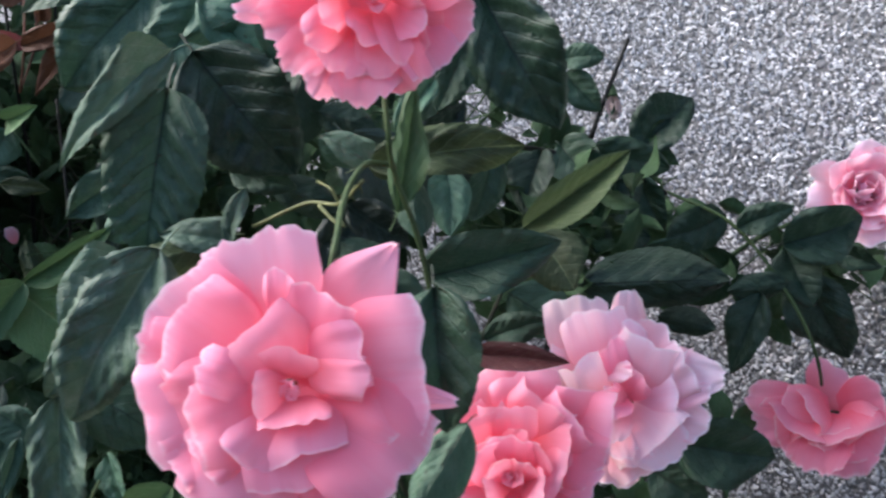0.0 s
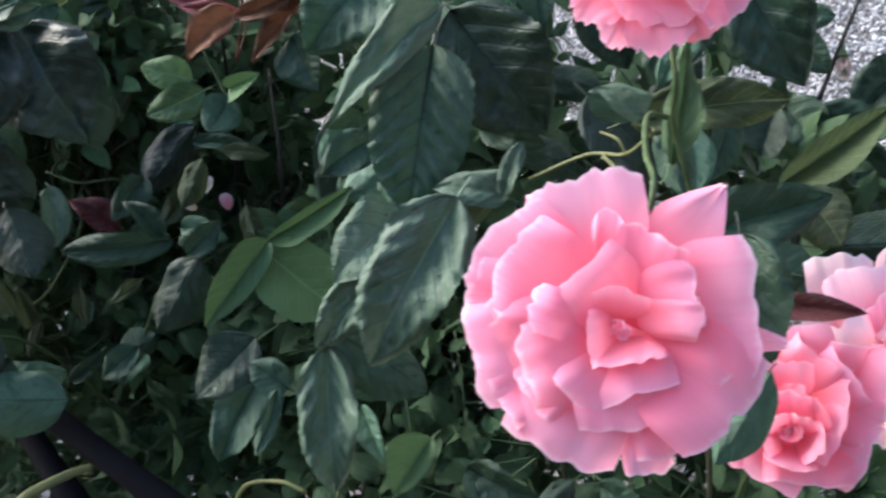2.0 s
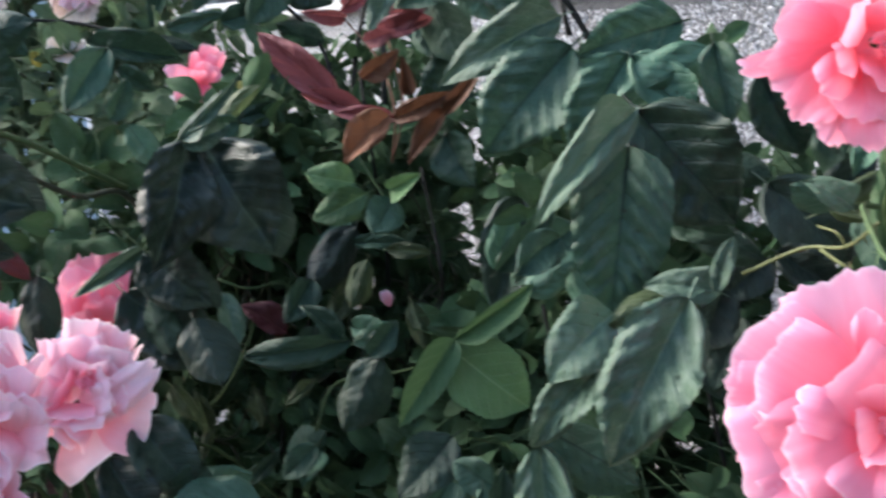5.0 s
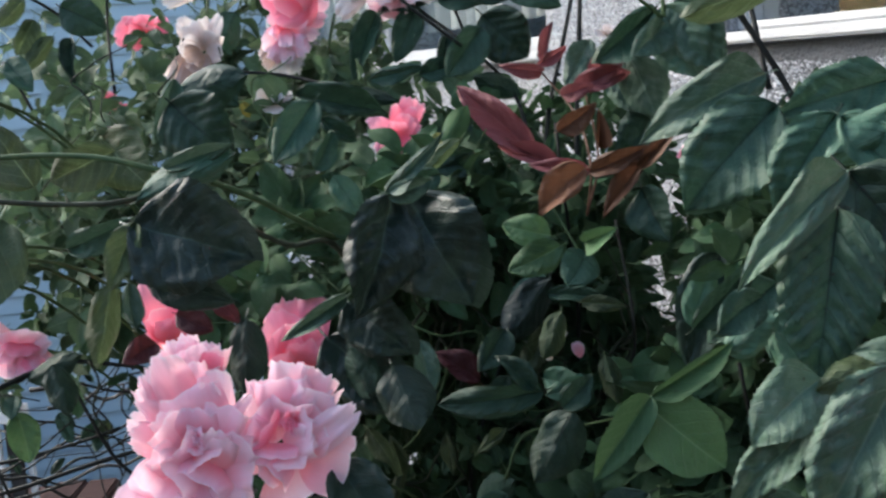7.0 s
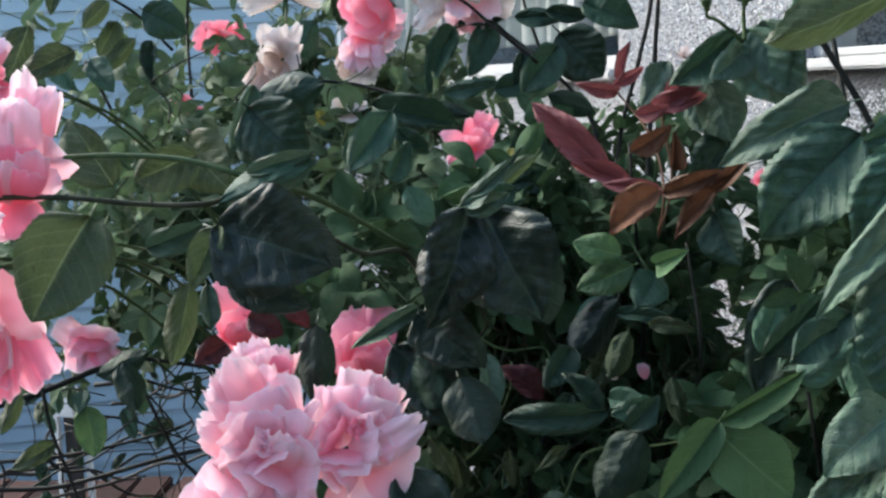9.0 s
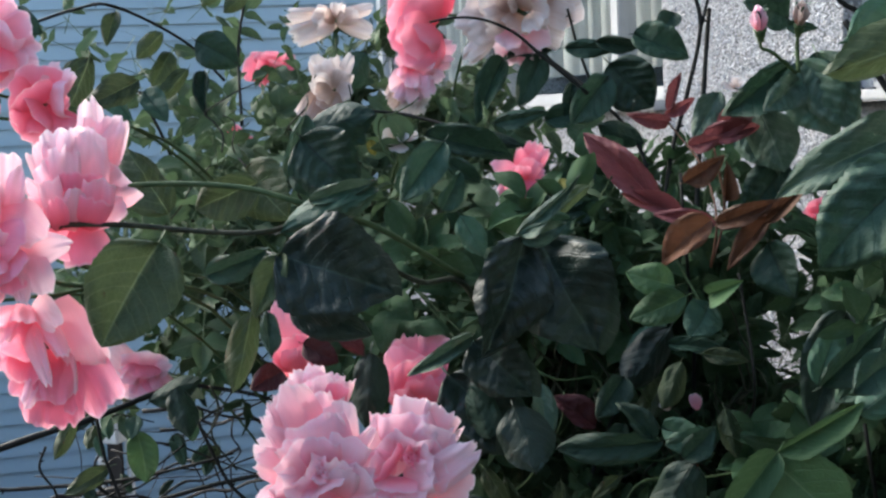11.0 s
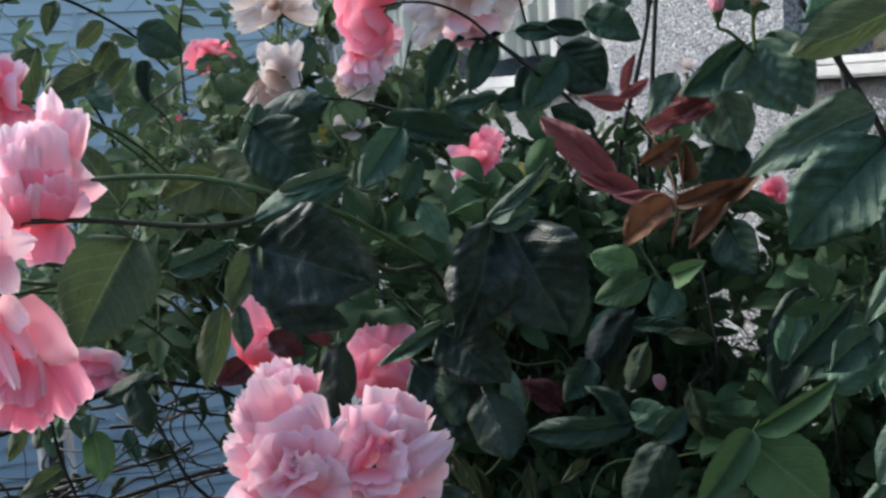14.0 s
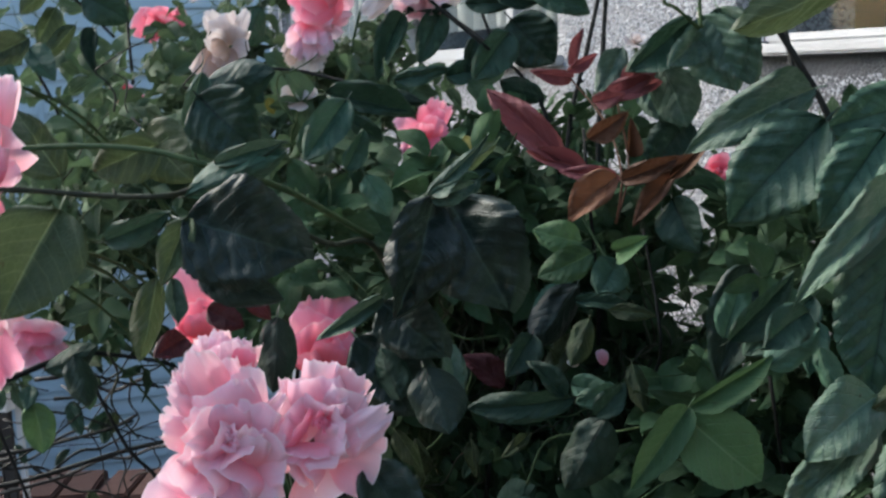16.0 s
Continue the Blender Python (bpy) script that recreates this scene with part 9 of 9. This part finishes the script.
cane("mid", [(-0.451, 1.197, 0.869), (-0.444, 1.193, 0.868), (-0.436, 1.186, 0.881), (-0.411, 1.190, 0.899), (-0.412, 1.201, 0.911), (-0.408, 1.185, 0.951), (-0.406, 1.187, 0.970)], 0.0014, 0.0008, "old", 0)
cane("mid", [(-0.586, 1.209, 1.022), (-0.581, 1.201, 1.035), (-0.571, 1.195, 1.051), (-0.573, 1.209, 1.056), (-0.561, 1.204, 1.071), (-0.548, 1.199, 1.092), (-0.547, 1.209, 1.107)], 0.0014, 0.0008, "old", 0)
cane("left", [(-0.651, 1.173, 0.999), (-0.647, 1.199, 1.000), (-0.638, 1.210, 1.010), (-0.623, 1.188, 1.019), (-0.641, 1.198, 1.036), (-0.648, 1.187, 1.052), (-0.663, 1.181, 1.056)], 0.0014, 0.0008, "green", 0)
cane("mid", [(-0.591, 1.182, 0.918), (-0.579, 1.154, 0.929), (-0.605, 1.190, 0.938), (-0.598, 1.174, 0.948), (-0.601, 1.178, 0.962), (-0.619, 1.184, 0.977), (-0.609, 1.171, 0.995)], 0.0014, 0.0008, "green", 0)
cane("mid", [(-0.554, 1.167, 0.851), (-0.538, 1.155, 0.880), (-0.536, 1.167, 0.876), (-0.521, 1.159, 0.887), (-0.515, 1.154, 0.914), (-0.515, 1.177, 0.931), (-0.514, 1.169, 0.946)], 0.0014, 0.0008, "old", 0)
cane("mid", [(-0.398, 1.161, 0.891), (-0.407, 1.177, 0.888), (-0.417, 1.177, 0.899), (-0.421, 1.193, 0.907), (-0.431, 1.193, 0.938), (-0.440, 1.183, 0.950), (-0.453, 1.184, 0.976)], 0.0014, 0.0008, "old", 0)
cane("mid", [(-0.575, 1.165, 0.855), (-0.558, 1.163, 0.869), (-0.561, 1.174, 0.875), (-0.537, 1.169, 0.889), (-0.540, 1.163, 0.924), (-0.543, 1.179, 0.928), (-0.543, 1.168, 0.957)], 0.0014, 0.0008, "old", 0)
cane("mid", [(-0.557, 1.193, 0.997), (-0.541, 1.204, 1.023), (-0.552, 1.196, 1.027), (-0.550, 1.204, 1.034), (-0.557, 1.210, 1.055), (-0.565, 1.225, 1.077), (-0.560, 1.206, 1.103)], 0.0014, 0.0008, "old", 0)
cane("mid", [(-0.414, 1.192, 0.970), (-0.419, 1.209, 0.969), (-0.407, 1.185, 0.990), (-0.427, 1.210, 1.003), (-0.417, 1.206, 1.029), (-0.412, 1.206, 1.046), (-0.416, 1.213, 1.069)], 0.0014, 0.0008, "green", 0)
cane("mid", [(-0.583, 1.199, 0.985), (-0.595, 1.199, 0.999), (-0.606, 1.206, 1.008), (-0.612, 1.213, 1.027), (-0.607, 1.213, 1.033), (-0.616, 1.197, 1.051), (-0.621, 1.188, 1.061)], 0.0014, 0.0008, "old", 0)
cane("mid", [(-0.736, 1.290, 1.482), (-0.708, 1.302, 1.486), (-0.677, 1.314, 1.482), (-0.643, 1.325, 1.465), (-0.613, 1.335, 1.436), (-0.564, 1.350, 1.391)], 0.0014, 0.0022, "dark")
cane("left", [(-0.627, 1.140, 0.818), (-0.629, 1.135, 0.834), (-0.623, 1.136, 0.848), (-0.626, 1.139, 0.858), (-0.614, 1.151, 0.869), (-0.611, 1.145, 0.873), (-0.603, 1.143, 0.887)], 0.0014, 0.0008, "old", 0)
cane("left", [(-0.988, 1.226, 1.340), (-0.989, 1.233, 1.360), (-1.000, 1.233, 1.376), (-1.013, 1.234, 1.388), (-0.988, 1.234, 1.402), (-0.976, 1.247, 1.412), (-0.944, 1.255, 1.424)], 0.0014, 0.0008, "dark", 0)
cane("left", [(-0.849, 1.291, 1.297), (-0.848, 1.286, 1.319), (-0.867, 1.275, 1.324), (-0.876, 1.288, 1.349), (-0.864, 1.266, 1.356), (-0.870, 1.298, 1.377), (-0.865, 1.282, 1.381)], 0.0014, 0.0008, "old", 0)
cane("left", [(-1.010, 1.199, 1.207), (-1.022, 1.195, 1.220), (-1.041, 1.193, 1.234), (-1.053, 1.189, 1.250), (-1.028, 1.191, 1.277), (-1.021, 1.208, 1.301), (-1.002, 1.222, 1.325)], 0.0014, 0.0008, "old", 0)
cane("left", [(-0.785, 1.281, 1.317), (-0.801, 1.284, 1.339), (-0.812, 1.299, 1.359), (-0.804, 1.291, 1.373), (-0.796, 1.306, 1.377), (-0.776, 1.318, 1.388), (-0.767, 1.323, 1.396)], 0.0014, 0.0008, "green", 0)
cane("left", [(-1.064, 1.166, 1.235), (-1.089, 1.201, 1.236), (-1.084, 1.204, 1.272), (-1.069, 1.180, 1.273), (-1.092, 1.197, 1.288), (-1.091, 1.172, 1.292), (-1.104, 1.179, 1.307)], 0.0014, 0.0008, "old", 0)
cane("left", [(-0.956, 1.248, 1.292), (-0.945, 1.222, 1.312), (-0.964, 1.228, 1.330), (-0.976, 1.239, 1.335), (-0.970, 1.222, 1.350), (-0.972, 1.234, 1.374), (-0.988, 1.233, 1.385)], 0.0014, 0.0008, "dark", 0)
cane("left", [(-0.763, 1.306, 1.202), (-0.759, 1.320, 1.209), (-0.742, 1.307, 1.221), (-0.736, 1.320, 1.240), (-0.739, 1.320, 1.253), (-0.763, 1.308, 1.282), (-0.772, 1.312, 1.307)], 0.0014, 0.0008, "old", 0)
cane("left", [(-0.887, 1.261, 1.287), (-0.886, 1.265, 1.302), (-0.894, 1.272, 1.314), (-0.887, 1.263, 1.325), (-0.892, 1.277, 1.347), (-0.895, 1.272, 1.365), (-0.896, 1.269, 1.375)], 0.0014, 0.0008, "old", 0)
cane("left", [(-0.883, 1.254, 1.221), (-0.887, 1.262, 1.249), (-0.876, 1.271, 1.245), (-0.866, 1.269, 1.264), (-0.868, 1.275, 1.276), (-0.879, 1.257, 1.300), (-0.892, 1.265, 1.315)], 0.0014, 0.0008, "old", 0)
cane("left", [(-0.894, 1.274, 1.264), (-0.894, 1.257, 1.274), (-0.901, 1.253, 1.285), (-0.898, 1.256, 1.298), (-0.905, 1.262, 1.328), (-0.900, 1.261, 1.328), (-0.895, 1.267, 1.350)], 0.0014, 0.0008, "old", 0)
cane("left", [(-1.053, 1.185, 1.252), (-1.068, 1.189, 1.261), (-1.064, 1.185, 1.274), (-1.064, 1.180, 1.286), (-1.067, 1.200, 1.293), (-1.070, 1.212, 1.301), (-1.062, 1.197, 1.319)], 0.0014, 0.0008, "green", 0)
cane("left", [(-0.834, 1.292, 1.319), (-0.846, 1.292, 1.328), (-0.847, 1.265, 1.345), (-0.849, 1.292, 1.367), (-0.848, 1.294, 1.385), (-0.845, 1.296, 1.397), (-0.846, 1.293, 1.415)], 0.0014, 0.0008, "old", 0)
cane("left", [(-0.980, 1.213, 1.215), (-0.999, 1.217, 1.235), (-1.016, 1.235, 1.242), (-1.006, 1.221, 1.258), (-0.976, 1.219, 1.277), (-0.966, 1.234, 1.279), (-0.947, 1.242, 1.301)], 0.0014, 0.0008, "dark", 0)
cane("left", [(-0.883, 1.259, 1.330), (-0.890, 1.269, 1.352), (-0.906, 1.264, 1.362), (-0.908, 1.250, 1.367), (-0.887, 1.260, 1.391), (-0.898, 1.284, 1.406), (-0.883, 1.280, 1.428)], 0.0014, 0.0008, "dark", 0)
cane("left", [(-1.324, 1.294, 1.004), (-1.287, 1.307, 0.999), (-1.256, 1.315, 0.977), (-1.236, 1.323, 0.980), (-1.191, 1.338, 0.968)], 0.0018, 0.0010, "dark", 2)
cane("left", [(-1.328, 1.478, 0.807), (-1.273, 1.493, 0.770), (-1.231, 1.507, 0.764), (-1.169, 1.526, 0.737), (-1.113, 1.545, 0.725)], 0.0027, 0.0010, "dark", 2)
cane("left", [(-1.319, 1.357, 0.869), (-1.289, 1.365, 0.846), (-1.250, 1.379, 0.845), (-1.212, 1.391, 0.830), (-1.179, 1.403, 0.834)], 0.0032, 0.0010, "dark", 2)
cane("left", [(-1.255, 1.441, 0.926), (-1.214, 1.457, 0.929), (-1.175, 1.475, 0.954), (-1.139, 1.489, 0.965), (-1.100, 1.503, 0.965)], 0.0028, 0.0010, "dark", 2)
cane("left", [(-1.294, 1.464, 0.803), (-1.251, 1.484, 0.834), (-1.218, 1.496, 0.838), (-1.172, 1.516, 0.861), (-1.127, 1.535, 0.876)], 0.0027, 0.0010, "dark", 2)
cane("left", [(-1.330, 1.371, 0.842), (-1.275, 1.392, 0.849), (-1.225, 1.414, 0.876), (-1.181, 1.430, 0.876), (-1.136, 1.449, 0.891)], 0.0021, 0.0010, "dark", 2)
cane("left", [(-1.180, 1.302, 0.951), (-1.137, 1.317, 0.942), (-1.094, 1.330, 0.924), (-1.052, 1.343, 0.907), (-1.019, 1.353, 0.894)], 0.0017, 0.0010, "dark", 2)
cane("left", [(-1.328, 0.927, 0.968), (-1.148, 1.026, 1.027), (-1.091, 1.072, 1.043), (-1.049, 1.123, 1.059), (-1.026, 1.187, 1.067)], 0.0045, 0.0030, "dark", 3)
cane("left", [(-1.243, 1.087, 0.944), (-1.217, 1.097, 0.944), (-1.110, 1.139, 0.949), (-1.022, 1.175, 0.965), (-0.978, 1.194, 0.977)], 0.0026, 0.0018, "dark", 3)
cane("left", [(-1.182, 1.053, 0.919), (-1.155, 1.064, 0.927), (-1.082, 1.093, 0.928), (-0.969, 1.140, 0.955), (-0.909, 1.165, 0.965), (-0.861, 1.183, 0.966)], 0.0033, 0.0022, "dark", 3)
cane("left", [(-1.061, 1.044, 1.065), (-1.058, 1.043, 1.052), (-1.050, 1.041, 1.012), (-1.036, 1.041, 0.973), (-1.021, 1.041, 0.932)], 0.0022, 0.0018, "dark", 3)
cane("left", [(-0.969, 1.099, 1.056), (-0.957, 1.100, 1.026), (-0.931, 1.103, 0.972), (-0.904, 1.109, 0.940), (-0.891, 1.109, 0.900)], 0.0018, 0.0024, "dark", 3)
cane("left", [(-1.038, 1.182, 1.062), (-1.016, 1.190, 1.059), (-0.950, 1.213, 1.045), (-0.917, 1.224, 1.028)], 0.0030, 0.0020, "dark", 3)
cane("left", [(-1.047, 1.227, 1.022), (-1.014, 1.238, 1.010), (-0.974, 1.252, 1.003), (-0.941, 1.264, 0.996)], 0.0018, 0.0012, "dark", 3)
cane("left", [(-1.218, 1.196, 0.879), (-1.174, 1.217, 0.906), (-1.129, 1.237, 0.933), (-1.089, 1.257, 0.964)], 0.0016, 0.0012, "dark", 3)
cane("left", [(-0.924, 1.068, 1.091), (-0.915, 1.068, 1.066), (-0.921, 1.061, 1.036), (-0.895, 1.066, 0.998)], 0.0014, 0.0010, "old", 3)
cane("left", [(-1.158, 1.074, 1.006), (-1.164, 1.068, 0.980), (-1.145, 1.071, 0.950), (-1.148, 1.065, 0.914)], 0.0016, 0.0014, "dark", 3)
strewn = ([], [], [])
clump(strewn, (-0.094, 1.018, 1.059), (0.030, 0.050, 0.054), 80, 0.036, 1, (0.6, -0.5, -0.1))
clump(strewn, (0.010, 1.078, 1.164), (0.055, 0.050, 0.065), 110, 0.036, 2, (0.6, -0.5, -0.1))
clump(strewn, (-0.145, 1.186, 1.158), (0.111, 0.100, 0.184), 200, 0.036, 13, (0.6, -0.5, -0.1))
clump(strewn, (-0.171, 1.013, 0.919), (0.126, 0.120, 0.116), 300, 0.034, 14)
clump(strewn, (-0.149, 1.140, 1.169), (0.131, 0.120, 0.116), 260, 0.036, 15)
clump(strewn, (0.140, 1.124, 1.103), (0.089, 0.060, 0.068), 160, 0.034, 16)
clump(strewn, (0.309, 1.064, 1.070), (0.055, 0.040, 0.040), 60, 0.032, 17)
clump(strewn, (0.104, 0.977, 0.929), (0.120, 0.080, 0.072), 140, 0.034, 18)
clump(strewn, (-0.222, 1.077, 1.182), (0.050, 0.080, 0.100), 100, 0.036, 19, (0.6, -0.5, -0.1))
clump(strewn, (-0.036, 0.868, 0.906), (0.217, 0.100, 0.065), 300, 0.034, 25)
clump(strewn, (-0.260, 1.227, 1.202), (0.046, 0.060, 0.034), 50, 0.040, 30, (0.6, -0.5, -0.1))
clump(strewn, (-0.253, 1.099, 1.039), (0.068, 0.080, 0.058), 130, 0.042, 32, (0.6, -0.5, -0.25))
clump(strewn, (-0.293, 1.132, 0.834), (0.200, 0.100, 0.114), 380, 0.042, 41)
clump(strewn, (-0.202, 1.083, 0.940), (0.184, 0.070, 0.131), 320, 0.042, 42)
clump(strewn, (0.090, 0.953, 1.122), (0.080, 0.050, 0.060), 90, 0.036, 50)
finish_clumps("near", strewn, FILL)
strewn = ([], [], [])
clump(strewn, (-0.635, 1.386, 0.951), (0.226, 0.160, 0.288), 700, 0.034, 3)
clump(strewn, (-0.722, 1.107, 1.158), (0.095, 0.100, 0.071), 150, 0.036, 12)
clump(strewn, (-0.765, 1.117, 0.968), (0.099, 0.100, 0.074), 120, 0.036, 26)
clump(strewn, (-0.667, 1.219, 1.055), (0.077, 0.100, 0.102), 200, 0.036, 28)
clump(strewn, (-1.055, 1.288, 1.110), (0.110, 0.120, 0.088), 130, 0.034, 37)
clump(strewn, (-0.635, 1.435, 0.748), (0.307, 0.100, 0.190), 380, 0.046, 43)
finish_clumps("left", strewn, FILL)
strewn = ([], [], [])
clump(strewn, (-0.587, 1.380, 1.048), (0.288, 0.150, 0.226), 700, 0.036, 4)
clump(strewn, (-0.580, 1.371, 1.142), (0.158, 0.150, 0.158), 500, 0.038, 5, (0.5, -0.5, 0.1))
clump(strewn, (-0.566, 1.297, 0.966), (0.199, 0.180, 0.113), 500, 0.036, 6, (0.6, -0.5, -0.25))
clump(strewn, (-0.358, 1.210, 0.953), (0.178, 0.100, 0.071), 260, 0.036, 20, (0.6, -0.5, -0.25))
clump(strewn, (-0.435, 1.205, 0.815), (0.308, 0.150, 0.105), 500, 0.036, 23, (0.6, -0.5, -0.25))
clump(strewn, (-0.378, 1.139, 0.886), (0.257, 0.120, 0.086), 350, 0.036, 24, (0.6, -0.5, -0.25))
clump(strewn, (-0.517, 1.490, 1.065), (0.117, 0.100, 0.102), 260, 0.036, 27)
clump(strewn, (-0.433, 1.480, 1.162), (0.106, 0.100, 0.099), 320, 0.040, 29)
clump(strewn, (-0.429, 1.351, 0.999), (0.106, 0.100, 0.086), 280, 0.042, 31, (0.6, -0.5, -0.25))
clump(strewn, (-0.569, 1.222, 1.203), (0.092, 0.080, 0.074), 240, 0.042, 33)
clump(strewn, (-0.524, 1.620, 1.245), (0.116, 0.120, 0.078), 130, 0.036, 38)
clump(strewn, (-0.349, 1.398, 1.025), (0.05, 0.05, 0.035), 60, 0.038, 51)
clump(strewn, (-0.312, 1.417, 1.073), (0.05, 0.05, 0.035), 60, 0.038, 52)
clump(strewn, (-0.596, 1.551, 0.940), (0.272, 0.080, 0.202), 380, 0.046, 44)
clump(strewn, (-0.488, 1.608, 1.069), (0.233, 0.080, 0.233), 300, 0.046, 45)
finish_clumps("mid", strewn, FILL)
strewn = ([], [], [])
clump(strewn, (-0.779, 1.423, 1.265), (0.168, 0.200, 0.117), 350, 0.036, 7)
clump(strewn, (-1.096, 1.637, 1.315), (0.148, 0.200, 0.104), 260, 0.038, 8)
clump(strewn, (-1.299, 1.552, 1.238), (0.191, 0.200, 0.078), 120, 0.036, 9)
clump(strewn, (-1.031, 1.212, 1.184), (0.137, 0.150, 0.089), 200, 0.036, 10)
clump(strewn, (-1.445, 1.639, 1.471), (0.228, 0.250, 0.110), 45, 0.042, 11)
clump(strewn, (-1.217, 1.337, 1.031), (0.140, 0.150, 0.062), 70, 0.034, 21)
clump(strewn, (-1.307, 1.549, 1.497), (0.286, 0.250, 0.095), 50, 0.040, 34)
clump(strewn, (-1.034, 1.424, 1.314), (0.155, 0.200, 0.101), 300, 0.036, 35)
clump(strewn, (-1.109, 1.276, 1.215), (0.146, 0.150, 0.080), 220, 0.036, 36)
clump(strewn, (-0.860, 1.593, 1.306), (0.202, 0.120, 0.093), 220, 0.038, 39)
clump(strewn, (-1.055, 1.647, 1.457), (0.08, 0.08, 0.08), 90, 0.036, 54)
clump(strewn, (-0.991, 1.674, 1.471), (0.03, 0.05, 0.07), 40, 0.036, 55)
clump(strewn, (-0.973, 1.562, 1.361), (0.09, 0.1, 0.04), 110, 0.036, 56)
clump(strewn, (-0.801, 1.525, 1.390), (0.07, 0.06, 0.05), 90, 0.036, 57)
clump(strewn, (-0.925, 1.457, 1.196), (0.088, 0.100, 0.117), 100, 0.038, 40)
finish_clumps("left", strewn, FILL_LIT)
strewn = ([], [], [])
clump(strewn, (-0.554, 1.176, 0.720), (0.308, 0.150, 0.105), 500, 0.036, 22)
# brightened by the lit leaf colour, though low in the middle bush
finish_clumps("mid", strewn, FILL_LIT)
grow = random.Random(21)
for key, tops in (("near", ((0.1, 0.95, 1.1), (-0.1, 0.85, 0.98), (0.15, 1.05, 1.05), (-0.2, 0.95, 1.05), (-0.02, 0.78, 1.1))),
                  ("mid", ((-0.6, 1.25, 1.0), (-0.55, 1.2, 1.05), (-0.5, 1.35, 1.25), (-0.6, 1.4, 1.25), (-0.56, 1.3, 0.95))),
                  ("left", ((-0.8, 1.15, 1.05), (-1.0, 1.45, 1.25), (-1.15, 1.6, 1.25), (-0.9, 1.6, 1.35), (-0.72, 1.05, 1.05)))):
    base = BUSHES[key].matrix_basis.translation
    for top in tops:
        for _ in range(1 if key == "mid" else 2):
            a = base + Vector((grow.uniform(-0.06, 0.06), grow.uniform(-0.05, 0.05), -0.02))
            e = Vector(top) + Vector((grow.gauss(0, 0.06), grow.gauss(0, 0.05), grow.gauss(0, 0.05)))
            m1 = a.lerp(e, 0.35) + Vector((grow.gauss(0, 0.05), grow.gauss(0, 0.04), 0.1))
            m2 = a.lerp(e, 0.7) + Vector((grow.gauss(0, 0.05), grow.gauss(0, 0.04), 0.08))
            cane(key, [a, m1, m2, e], 0.0045, 0.0016, grow.choice(("old", "dark", "dark")), 8)
